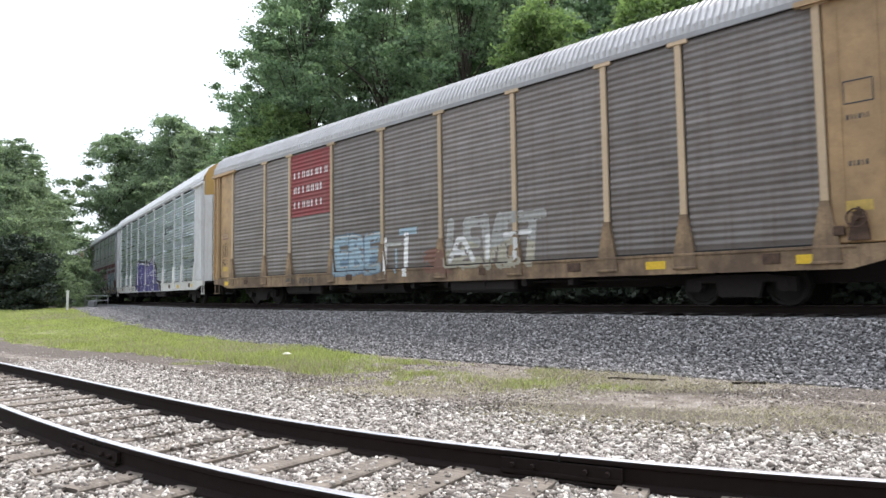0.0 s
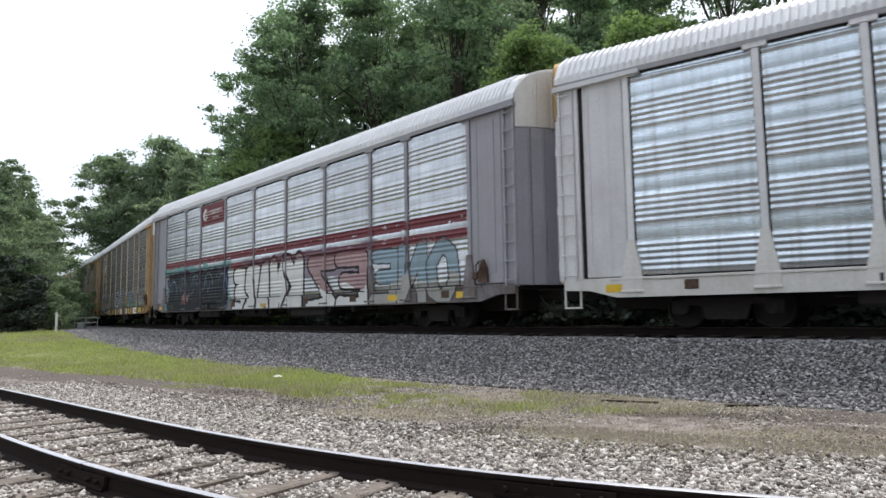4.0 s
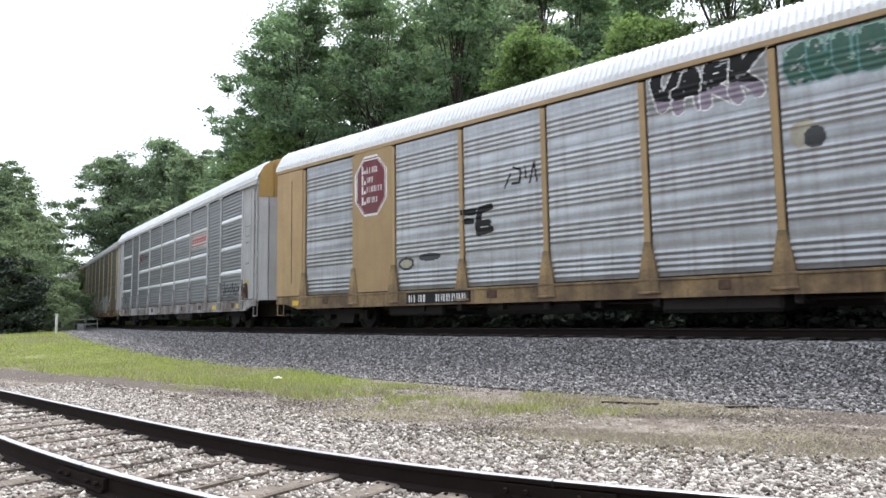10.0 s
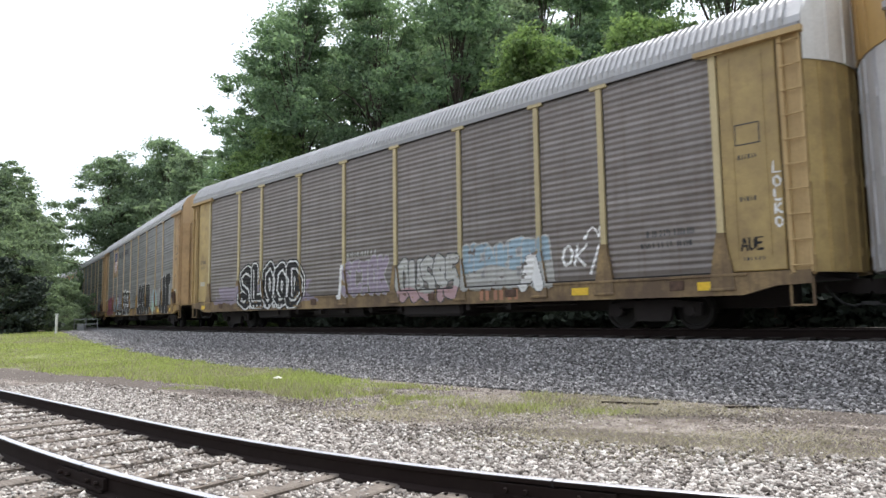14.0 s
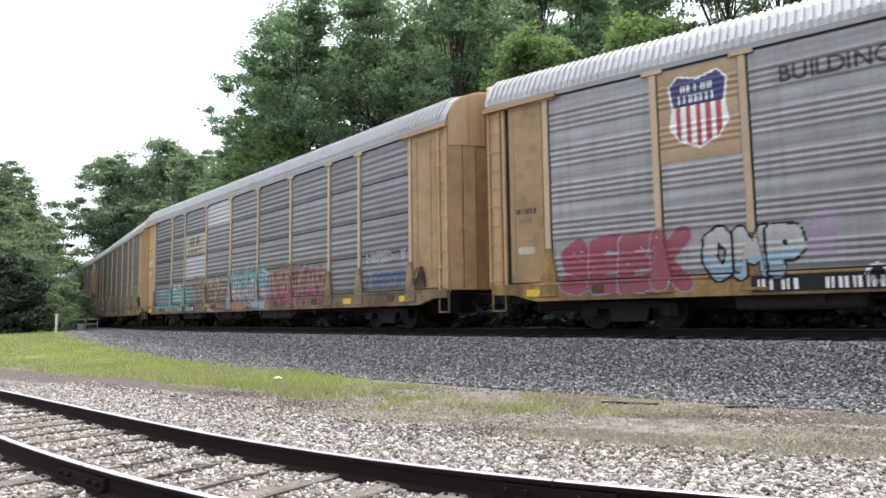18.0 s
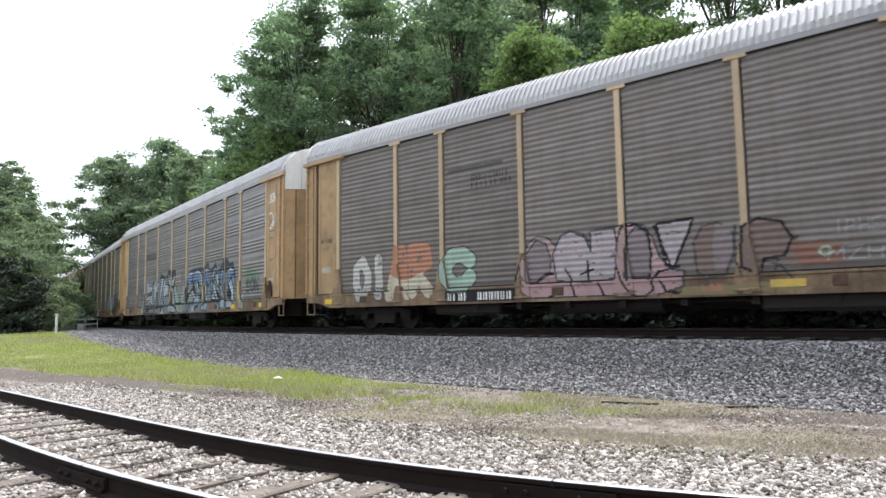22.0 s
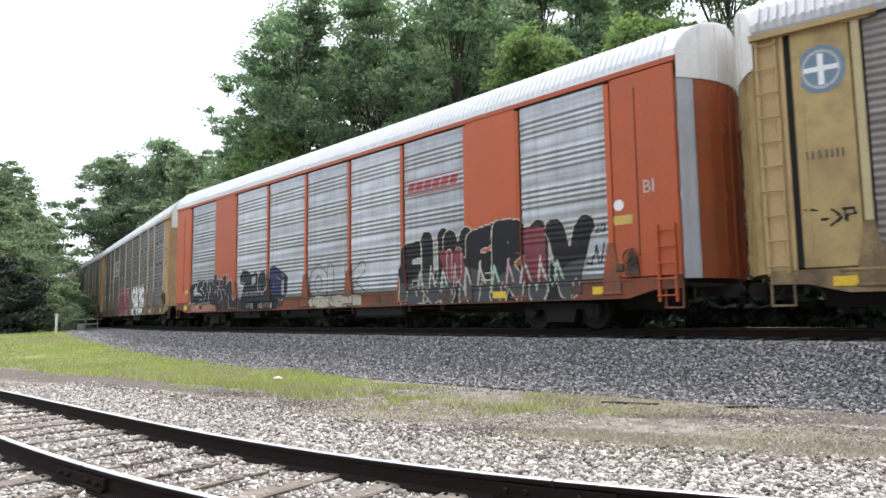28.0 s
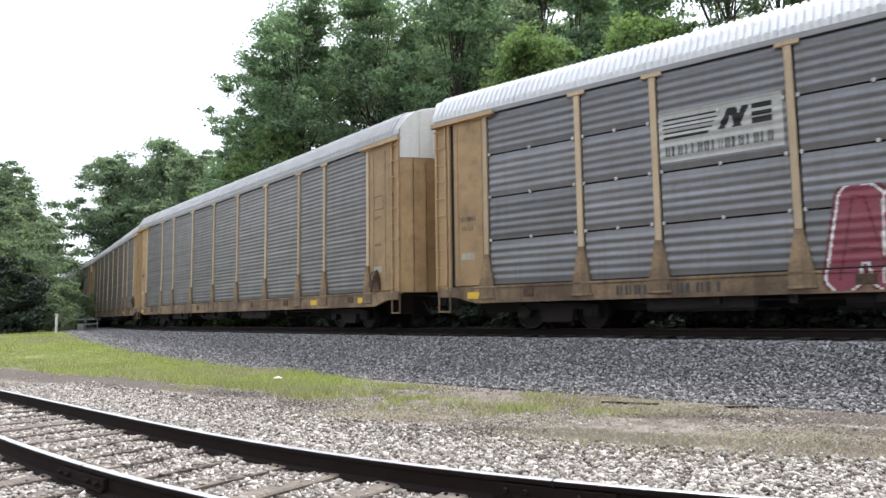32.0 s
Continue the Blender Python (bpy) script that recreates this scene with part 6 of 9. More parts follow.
EAVE_GREY = paint("grey_eave_strip", (0.33, 0.33, 0.34), rough=0.55, metal=0.2, dirt=(0.2, 0.19, 0.18), amount=0.4)
POST_PAINT = {TAN.name: paint("faded_tan_post_paint", (0.55, 0.42, 0.275), rough=0.6, dirt=(0.30, 0.21, 0.14), amount=0.4),
              OLD_YELLOW.name: paint("faded_yellow_post_paint", (0.53, 0.44, 0.245), rough=0.6, dirt=(0.28, 0.20, 0.11), amount=0.4)}
NARROW = {1: "fine", 7: "fine"}
SPECS = {
    2: Car("weathered brown-grey auto carrier with tan posts, red sign and faded graffiti", TAN, BROWN, GREY_ROOF, cap=CAP_WHITE),
    3: Car("bright silver auto carrier with white ends and violet graffiti", WHITE, SILVER, WHITE_ROOF, style="bands", sill=CAP_WHITE, cap=GOLD, gear=False),
    4: Car("silver auto carrier with dark red sign and black graffiti", MAUVE, WORN_SILVER, WHITE_ROOF, style="groups", cap=CAP_WHITE),
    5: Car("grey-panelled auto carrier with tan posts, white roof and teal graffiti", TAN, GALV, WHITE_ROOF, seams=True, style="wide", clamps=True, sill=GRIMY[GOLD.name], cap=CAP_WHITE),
    6: Car("dull golden auto carrier with silver panels and red octagon signs", DULL_GOLD, OLD_SILVER, WHITE_ROOF, style="groups", solid=(1, 7), framed=True, cap=GOLD),
    7: Car("grey auto carrier with white posts and bright bands on its panels", CHALK, paint("blue_grey_galvanised_steel", (0.225, 0.235, 0.252), rough=0.45, metal=0.6, dirt=(0.17, 0.17, 0.17), amount=0.4, band=0.22), WHITE_ROOF,
           style="stripes", styles=NARROW, cap=GOLD),
    8: Car("brown-grey auto carrier with yellow posts and white graffiti", OLD_YELLOW, BROWN, GREY_ROOF, cap=CAP_WHITE, gear=False),
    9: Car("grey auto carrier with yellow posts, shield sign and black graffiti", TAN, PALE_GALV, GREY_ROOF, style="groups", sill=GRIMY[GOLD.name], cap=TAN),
    10: Car("grey auto carrier with seamed panels and colourful graffiti", TAN, GALV, GREY_ROOF, seams=True, style="wide", cap=TAN, panels={(2, 1): FRESH, (3, 3): FRESH}),
    11: Car("dull grey auto carrier with tan posts and golden graffiti", TAN, DULL_WARM, GREY_ROOF, cap=CAP_WHITE),
    12: Car("grey auto carrier with tan posts and large blue graffiti", TAN, DULL, GREY_ROOF, style="groups", cap=CAP_WHITE),
    13: Car("brown-grey auto carrier with aged yellow posts and a round emblem", OLD_YELLOW, BROWN, GREY_ROOF, cap=CAP_WHITE),
    14: Car("orange auto carrier with silver panels and dark graffiti", ORANGE, OLD_SILVER, WHITE_ROOF, style="groups", solid=(1, 7), framed=True, cap=CAP_WHITE),
    15: Car("grey auto carrier with seamed panels, tan posts, red and white graffiti", TAN, GALV, WHITE_ROOF, seams=True, style="wide", clamps=True, cap=CAP_WHITE),
    16: Car("plain weathered grey auto carrier with tan ends", TAN, DULL, GREY_ROOF, cap=CAP_WHITE),
    17: Car("tan and grey auto carrier far along the line", TAN, BROWN, GREY_ROOF, cap=TAN),
    18: Car("grey auto carrier at the tail of the view", TAN, GALV, GREY_ROOF, seams=True, style="wide", cap=CAP_WHITE),
    19: Car("brown-grey auto carrier far along the line", TAN, BROWN, GREY_ROOF, cap=CAP_WHITE),
    20: Car("dull grey auto carrier far along the line", TAN, DULL, GREY_ROOF, cap=CAP_WHITE),
}
CARS = {k: build_car(c) for k, c in SPECS.items()}


def on(k, name, label, x0, x1, z0, z1, draw, wear=0.0, seed=0, cell=0.03):
    lay(CARS[k], SPECS[k], name, label, x0, x1, z0, z1, draw, wear, seed, cell)


def decorate():
    # car 2: red sign with three lines of writing, faded pieces along the foot
    def red_sign(p):
        p.rect(-7.06, -4.38, 3.35, 5.80, "red")
        for k, (n, z) in enumerate(((8, 4.86), (7, 4.28), (7, 3.70))):
            p.bars(-6.85, -6.85 + 0.3 * n, z, z + 0.26, n, "white", k)
    on(2, "sign", "faded red sign with white bars", -7.06, -4.38, 3.3, 5.84, red_sign)
    on(2, "graffiti", "pale blue sprayed block letters, worn", -4.25, -1.4, 0.98, 2.55, lambda p: (p.rect(-4.15, -1.55, 1.05, 1.75, "steel"), p.word("EBE", -4.1, -1.5, 1.15, 2.3, "sky", "steel", 0.15, 0.05, shine="pale", seed=21)), 0.14, 3)
    on(2, "graffiti", "white sprayed strokes, worn", -1.35, 0.4, 0.74, 2.6, lambda p: (p.rect(-1.3, -1.18, 1.0, 2.2, "white"), p.rect(-1.25, -0.3, 1.9, 2.02, "pale"), p.rect(-0.55, 0.3, 2.22, 2.45, "sky"), p.rect(-0.35, -0.15, 0.9, 2.3, "white", 0.05), p.rect(-0.75, -0.65, 1.0, 1.8, "sky")), 0.1, 4)
    def faded_white(p):
        p.cloud(0.6, 1.9, 0.9, 1.7, "rust", 3)
        p.word("LEVET", 1.6, 5.2, 1.15, 2.42, "pale", None, 0.15, 0.0, low="cream", slant=0.1, seed=25)
        p.word("AIT", 1.7, 4.9, 1.3, 1.9, "white", None, 0.08, 0.0, seed=26)
    on(2, "graffiti", "faded white sprayed letters with rust smear", 0.5, 5.5, 0.9, 2.75, faded_white, 0.16, 6)
    marks_plate(CARS[2], SPECS[2], -7.35, -5.3, None, "dark")
    on(2, "graffiti", "thin black curling scrawl", -12.95, -12.2, 1.6, 2.8, lambda p: (p.word("GUHI", -12.88, -12.25, 2.08, 2.7, "black", None, 0.012, 0.0, seed=4, slant=0.1, sway=0.1), p.word("ASCI", -12.85, -12.3, 1.74, 1.98, "black", None, 0.012, 0.0, seed=5, sway=0.1)), cell=0.02)
    on(2, "label", "pale red framed label on the rear bay", -12.95, -12.2, 2.85, 3.2, lambda p: (p.rect(-12.9, -12.25, 2.9, 3.16, "rust"), p.rect(-12.87, -12.28, 2.93, 3.13, "tan"), p.bars(-12.82, -12.33, 2.98, 3.08, 7, "rust", 4)), cell=0.02)
    # car 3: violet piece, small emblem
    def violet(p):
        p.shape([(-4.85, 0.6), (-4.8, 1.9), (-4.6, 2.8), (-3.6, 2.9), (-2.1, 2.72), (-1.1, 2.78), (0.05, 2.62), (0.7, 2.85), (1.0, 2.95), (1.65, 2.6), (2.3, 2.15), (2.6, 1.4), (3.6, 1.3), (3.85, 1.1), (4.05, 0.6)], "black")
        p.put((p.i == p.num("black")) & (p.z > 2.35) & (p.field(7.0, 6.0, 2.0) > 0.18), "pale")
        p.shape([(-4.5, 0.75), (-4.65, 1.65), (-4.4, 2.7), (-3.6, 2.75), (-2.1, 2.6), (-1.3, 2.45), (-0.5, 2.5), (0.6, 2.65), (0.95, 2.8), (1.35, 2.5), (1.8, 2.15), (2.15, 1.95), (2.3, 1.25), (3.2, 1.15), (3.65, 0.6)], "violet", "white", 0.02)
        p.trace([[(-3.9, 1.6), (-4.05, 2.6), (-2.95, 2.65)], [(-3.55, 2.15), (-2.95, 2.15)], [(-2.8, 1.55), (-2.85, 2.6), (-1.9, 2.55)], [(-2.5, 0.8), (-2.8, 1.55)], [(-3.6, 1.6), (-3.3, 1.8), (-3, 1.45), (-3.05, 1.15)], [(-1.9, 2.05), (-1.65, 1.4), (-2, 0.9), (-1.6, 0.65)], [(-1.65, 1.2), (0.6, 1.1), (0.95, 0.65)], [(-1.3, 2.35), (-0.7, 1.8), (0.05, 1.15)]], 0.022, "white")
        p.trace([[(-0.7, 1.9), (-0.55, 2.4), (0.05, 2.4), (0.15, 1.85), (-0.5, 1.7)], [(0.45, 1.65), (0.45, 2.45), (0.95, 2.75), (1.15, 2.1), (0.6, 1.95), (0.45, 1.65)], [(0.6, 1.95), (0.8, 1.35), (1.15, 1.3)], [(1.05, 2), (1.95, 2.05), (2.35, 1.35), (2.45, 1.2)], [(1.3, 1.7), (1.7, 1.8), (1.7, 1.3), (1.35, 1.4)], [(1.55, 1.2), (1.9, 0.65)]], 0.022, "white")
        p.trace([[(0.95, 1.2), (1.35, 0.65)], [(-0.1, 1.15), (0.05, 0.7)], [(-2.3, 2), (-2.1, 1.55)], [(-1.25, 1.5), (-1.1, 1.9), (-0.9, 1.5)], [(-0.9, 1.5), (-1.4, 1)]], 0.022, "white")
        p.trace([[(-4.55, 2.85), (-2.1, 2.7), (-1.1, 2.75), (0.05, 2.55), (0.95, 2.95), (1.65, 2.55), (2.3, 2.15), (2.6, 1.35), (3.8, 1.15), (4.05, 0.6)], [(-4.85, 1.2), (-4.7, 1.9)]], 0.05, "black")
    on(3, "graffiti", "violet sprayed graffiti with white outlines", -5.0, 4.15, 0.74, 3.1, violet)
    marks_plate(CARS[3], SPECS[3], -7.28, -5.3, None, "dark", 5)
    def crossed(p):
        p.put(p.far([(4.55, 3.98, 5.0, 4.5), (4.55, 4.5, 5.0, 4.0)]) < 0.055, "dark")
        p.bars(5.2, 6.9, 4.16, 4.42, 9, "dark", 3)
    on(3, "emblem", "dark red crossed emblem with bars", 4.45, 7.0, 3.85, 4.7, crossed)
    # car 4: dark red sign, stripes, dark piece, white block letters
    def maroon_sign(p):
        p.rect(-7.06, -4.38, 4.78, 5.82, "maroon")
        p.disc(-6.62, 5.34, 0.26, 0.29, "white")
        p.disc(-6.52, 5.34, 0.2, 0.2, "maroon")
        for z in (5.18, 5.30, 5.42):
            p.rect(-6.8, -6.35, z, z + 0.05, "white", 0.3)
        p.bars(-6.2, -4.65, 5.28, 5.54, 8, "white", 2)
        p.bars(-5.75, -4.95, 5.06, 5.16, 11, "white", 3)
    on(4, "sign", "dark red sign with white disc and bars", -7.06, -4.38, 4.76, 5.85, maroon_sign, cell=0.02)
    def stripes(p):
        p.rect(-11.8, 11.8, 2.98, 3.30, "maroon")
        p.rect(-11.8, 11.8, 2.52, 2.80, "maroon")
    on(4, "stripes", "two dull dark red stripes", -11.8, 11.8, 2.46, 3.34, stripes, 0.06, 2)
    def black_piece(p):
        p.cloud(-11.9, -3.3, 0.8, 3.05, "teal", 4, 0.22)
        p.cloud(-11.85, -3.45, 0.55, 2.82, "navy", 14, 0.14)
        p.cloud(-11.8, -3.55, 0.45, 2.74, "tar", 24, 0.10)
        for k, (x, z) in enumerate(((-10.9, 1.7), (-9.5, 1.8), (-7.9, 1.9), (-6.3, 1.9), (-4.7, 1.8))):
            p.put(abs(np.hypot((p.x - x) / 0.62, (p.z - z) / 0.72) - 1) < 0.035, "dark")
            p.put((abs(np.hypot((p.x - x - 0.2) / 0.5, (p.z - z) / 0.6) - 1) < 0.035) & (p.z > z), "steel")
        for k in range(5):
            p.scrawl(-11.5 + 1.55 * k, -10.4 + 1.55 * k, 1.3, 2.6, "steel", 60 + k, 0.014, 4)
        p.word("MV", -9.3, -8.5, 1.1, 1.55, "pink", None, 0.03, 0.0, seed=6)
        p.word("H", -9.0, -8.8, 1.1, 1.5, "bnsf", None, 0.03, 0.0, seed=7)
    on(4, "graffiti", "black sprayed graffiti with teal fringe", -12.0, -3.2, 0.74, 3.12, black_piece)
    def white_blocks(p):
        p.cloud(-3.3, 8.0, 1.7, 2.9, "mauve", 9, 0.2)
        p.word("ERANK", -3.1, 2.6, 0.62, 2.35, "white", "black", 0.33, 0.13, seed=44, sway=0.05, mirror=True, grow=0.18)
        p.word("ZE", 3.2, 7.0, 0.7, 2.2, "pink", "black", 0.25, 0.09, low="white", seed=46, mirror=True)
        p.word("ENO", 7.3, 11.4, 0.8, 2.3, "sky", "dark", 0.2, 0.05, low="pale", seed=47, mirror=True)
        p.rect(-0.6, -0.1, 0.76, 0.95, "yellow")
    on(4, "graffiti", "fat white sprayed letters with black outline", -3.6, 11.6, 0.74, 2.95, white_blocks)
    marks_plate(CARS[4], SPECS[4], -6.8, -4.5)
    # car 5: shield sign on tan, teal pieces along the foot
    def tan_shield(p):
        p.rect(-8.98, -7.27, 3.5, 5.82, "tan")
        shield(p, -8.55, -7.72, 4.35, 5.45)
        p.text("BUILDING AMERICA", -8.85, -7.4, 3.92, 4.06, "dark", 0.02)
    on(5, "sign", "tan sign with striped shield emblem", -8.98, -7.27, 3.46, 5.84, tan_shield, cell=0.02)
    on(5, "graffiti", "teal and grey sprayed block letters", -9.2, -4.1, 1.0, 2.6, lambda p: p.word("CORK", -8.8, -4.5, 1.16, 2.22, "steel", "dark", 0.17, 0.035, low="sky", cut=0.4, shine="pale", slant=0.12, seed=51), 0.05, 5)
    def pale_piece(p):
        p.cloud(-4.4, 11.9, 0.9, 1.5, "green", 6, 0.35)
        p.word("XEIST", -2.0, 2.5, 1.2, 2.4, "steel", "dark", 0.17, 0.05, low="sky", cut=0.55, shine="white", slant=0.2, seed=52, horns=0.12, sway=0.12)
        p.word("ZHEI", 4.6, 8.7, 1.2, 2.05, "steel", "dark", 0.14, 0.03, low="teal", shine="pale", slant=-0.15, seed=53)
        p.word("PA", 9.0, 10.4, 1.2, 1.8, "mauve", "dark", 0.12, 0.03, low="mint", seed=54)
    on(5, "graffiti", "pale blue sprayed graffiti over green band", -4.5, 11.7, 1.16, 2.6, pale_piece, 0.05, 8)
    for x, w in ((-0.75, 0.45), (1.6, 1.1), (4.45, 0.5), (7.5, 1.6), (-4.3, 0.3)):
        on(5, "sprayed_patch", "white sprayed patch on the yellow sill", x - 0.1, x + w + 0.2, 0.73, 1.14, lambda p: p.rect(x, x + w, 0.74, 1.12, "white", 0.15))
    for x, w in ((-9.6, 0.5), (-4.9, 1.0), (-2.4, 1.0), (0.3, 1.2), (5.4, 1.9), (9.6, 1.4)):
        on(5, "sprayed_patch", "bright yellow patch on the sill", x - 0.05, x + w + 0.05, 0.73, 1.12, lambda p: p.rect(x, x + w, 0.76, 1.08, "yellow"), 0.08, 4)
    marks_plate(CARS[5], SPECS[5], -7.95, -5.0)
    # car 6: octagons, green pieces, dark pieces along the top
    on(6, "sign", "red octagon sign with white border", 7.35, 9.05, 3.6, 5.75, lambda p: octagon(p, 7.4, 9.0, 3.68, 5.7), cell=0.02)
    on(6, "sign", "red octagon sign with white border", -9.05, -7.35, 3.6, 5.75, lambda p: octagon(p, -9.0, -7.4, 3.68, 5.7), cell=0.02)
    def mint(p):
        p.word("AOBE", 7.3, 9.3, 0.9, 2.0, "mint", "teal", 0.30, 0.03, shine="pale", seed=61, sway=0.1)
        p.word("II", 9.45, 10.35, 0.9, 1.95, "pale", "sky", 0.26, 0.03, low="mint", cut=0.3, seed=63)
    on(6, "graffiti", "mint green bubbly sprayed letters", 6.8, 10.8, 0.74, 2.5, mint, 0.03, 3)
    def top_black(p, x0, x1, back, seed):
        p.rect(x0, x1, 5.0, 5.86, back)
        p.word("VARK", x0 + 0.1, x1 - 0.1, 5.05, 5.75, "black", "white", 0.13, 0.035, low="mauve", cut=0.25, seed=seed, horns=0.15, sway=0.15, slant=0.1)
    on(6, "graffiti", "black and violet sprayed letters along the top", 9.3, 11.8, 4.75, 5.86, lambda p: top_black(p, 9.35, 11.75, "pale", 64), 0.08, 3)
    on(6, "graffiti", "dark green sprayed letters along the top", 4.42, 7.0, 4.85, 5.86, lambda p: p.word("GUUD", 4.6, 6.4, 5.05, 5.68, "pine", "teal", 0.16, 0.03, shine="mint", seed=65), 0.04, 4)
    on(6, "graffiti", "black sprayed letters along the top", 1.5, 4.25, 4.75, 5.86, lambda p: top_black(p, 1.55, 4.15, "grey", 66), 0.08, 5)
    on(6, "graffiti", "small black scrawled tag", -2.8, -1.55, 3.7, 4.8, lambda p: p.letters(4, -2.7, -1.6, 3.9, 4.5, ["black"], None, 67, 0.10, kind="thin"))
    on(6, "graffiti", "small black sprayed figure", -4.3, -3.1, 2.4, 3.6, lambda p: p.letters(2, -4.2, -3.2, 2.55, 3.4, ["black"], "pale", 68, 0.2, 0.02))
    def scuffs(p):
        p.disc(-6.6, 2.0, 0.35, 0.2, "dark")
        p.disc(-6.6, 2.0, 0.25, 0.13, "cream")
        p.disc(-5.6, 2.15, 0.45, 0.12, "dark")
    on(6, "scuff", "dark scuffed dents on the panel", -7.1, -5.0, 1.7, 2.4, scuffs)
    def plate_scuff(p):
        p.disc(9.8, 3.85, 0.4, 0.14, "cream")
        p.disc(10.2, 3.9, 0.2, 0.16, "dark")
        p.disc(4.8, 3.9, 0.25, 0.3, "cream")
        p.disc(5.0, 3.8, 0.2, 0.22, "dark")
    on(6, "scuff", "torn label remains on the panel", 4.45, 11.6, 3.4, 4.3, plate_scuff)
    marks_plate(CARS[6], SPECS[6], -6.55, -3.95)
    on(6, "lettering", "white painted letters", 12.7, 13.2, 2.9, 3.4, lambda p: p.text("BI", 12.8, 13.05, 3.0, 3.28, "pale"), cell=0.02)
    # car 7: red slanted emblem, crossed emblem, dark scrawls
    def slanted(p):
        p.rect(4.45, 7.1, 3.85, 4.75, "pale")
        for k in range(6):
            p.rect(4.6 + 0.38 * k, 4.6 + 0.38 * k + 0.30, 4.15, 4.42, "bnsf", 0.35)
        p.rect(4.5, 7.0, 4.02, 4.06, "bnsf")
        p.rect(4.5, 7.0, 4.49, 4.53, "bnsf")
        p.rect(4.5, 6.5, 3.93, 3.97, "dark")
    on(7, "emblem", "red slanted railway emblem on white", 4.44, 7.12, 3.82, 4.78, slanted, cell=0.02)
    def crossed7(p):
        p.put(p.far([(-7.0, 4.02, -6.2, 4.5), (-7.0, 4.42, -6.2, 4.1)]) < 0.08, "maroon")
        p.rect(-7.05, -6.85, 4.0, 4.1, "dark")
        p.bars(-6.15, -4.45, 4.16, 4.44, 9, "dark", 6)
    on(7, "emblem", "dark crossed emblem with bars", -7.12, -4.43, 3.95, 4.6, crossed7)
    on(7, "graffiti", "thin dark scrawled tag", 9.3, 11.85, 1.2, 2.15, lambda p: (p.scrawl(9.45, 11.7, 1.35, 1.95, "black", 71, 0.022, 22), p.scrawl(9.5, 11.6, 1.4, 1.85, "black", 74, 0.018, 16), p.put(p.far([(9.4, 1.32, 11.7, 1.36)]) < 0.02, "black")))
    on(7, "graffiti", "round dark scrawled figure", -11.7, -10.3, 1.2, 2.5, lambda p: (p.put(abs(np.hypot(p.x + 11, p.z - 1.8) - 0.45) < 0.03, "pale"), p.letters(4, -11.5, -10.5, 1.6, 2.1, ["dark"], None, 72, 0.09, kind="thin"), p.scrawl(-11.3, -10.7, 1.3, 2.4, "dark", 5, 0.025, 6)))
    marks_plate(CARS[7], SPECS[7], -6.7, -5.0, None, "dark", 7)
    # car 8: white and black pieces along the foot
    def spread(p):
        p.cloud(-11.7, -3.0, 1.0, 1.8, "mauve", 3, 0.3)
        p.word("SLOOD", -8.8, -4.1, 1.05, 2.3, "black", "white", 0.26, 0.06, shine=None, seed=81, halo="black", wide=0.06, sway=0.05)
        p.word("SLOOD", -8.95, -3.95, 1.05, 2.3, "white", None, 0.04, 0.0, seed=81, sway=0.05)
        p.bars(-8.0, -5.2, 0.76, 0.95, 9, "white", 5)
    on(8, "graffiti", "white and black sprayed graffiti on mauve", -11.8, -2.9, 0.74, 2.75, spread, 0.03, 4)
    on(8, "graffiti", "faint grey sprayed letters", -1.9, 1.4, 1.0, 2.7, lambda p: (p.word("SCTOK", -1.4, 1.0, 1.2, 2.2, "mauve", "pale", 0.13, 0.03, seed=82), p.rect(-1.75, -1.5, 1.0, 2.2, "white", 0.1), p.bars(-1.2, 0.5, 2.42, 2.6, 9, "pale", 4)), 0.08, 5)
    on(8, "graffiti", "pale sprayed bubble letters with white outline", 1.3, 4.5, 0.74, 2.3, lambda p: p.word("OUS95", 1.55, 4.25, 0.95, 2.0, "pale", "dark", 0.15, 0.035, low="pink", cut=0.2, seed=83), 0.02, 6)
    on(8, "graffiti", "icy white sprayed letters", 4.3, 7.7, 0.9, 2.6, lambda p: (p.cloud(4.4, 7.4, 1.2, 2.3, "grey", 8, 0.1), p.word("HENKERA", 4.45, 7.5, 1.2, 2.2, "sky", "pale", 0.12, 0.045, low="pale", seed=84), p.word("A", 6.6, 7.2, 1.1, 1.8, "white", "dark", 0.15, 0.02, seed=85)), 0.04, 7)
    on(8, "graffiti", "thin white scrawl", 7.7, 9.2, 1.2, 2.65, lambda p: (p.word("OK", 7.85, 8.6, 1.55, 2.05, "white", None, 0.035, 0.0, seed=85, slant=0.2), p.put(p.far([(8.7, 1.35, 8.95, 2.0)]) < 0.03, "white"), p.scrawl(8.5, 9.0, 2.15, 2.5, "white", 86, 0.02, 9)))
    on(8, "graffiti", "faint dark scrawled writing", 9.9, 11.5, 1.6, 2.4, lambda p: (p.bars(10.2, 11.4, 2.05, 2.2, 11, "dark", 87), p.bars(10.05, 11.3, 1.8, 1.93, 12, "dark", 88)), 0.12, 2)
    on(8, "graffiti", "white scrawl down the end bay", 12.95, 13.2, 1.9, 3.4, lambda p: [p.word(ch, 12.99, 13.15, z, z + 0.2, "white", None, 0.018, 0.0, seed=n) for n, (ch, z) in enumerate(zip("LOLKO", (3.1, 2.82, 2.54, 2.28, 2.02)))], cell=0.02)
    on(8, "graffiti", "black scrawled tags on the end bay", 12.2, 12.95, 1.3, 1.95, lambda p: (p.word("AUE", 12.3, 12.75, 1.6, 1.85, "black", None, 0.018, 0.0, seed=7), p.bars(12.35, 12.8, 1.4, 1.47, 6, "dark", 3)), cell=0.02)
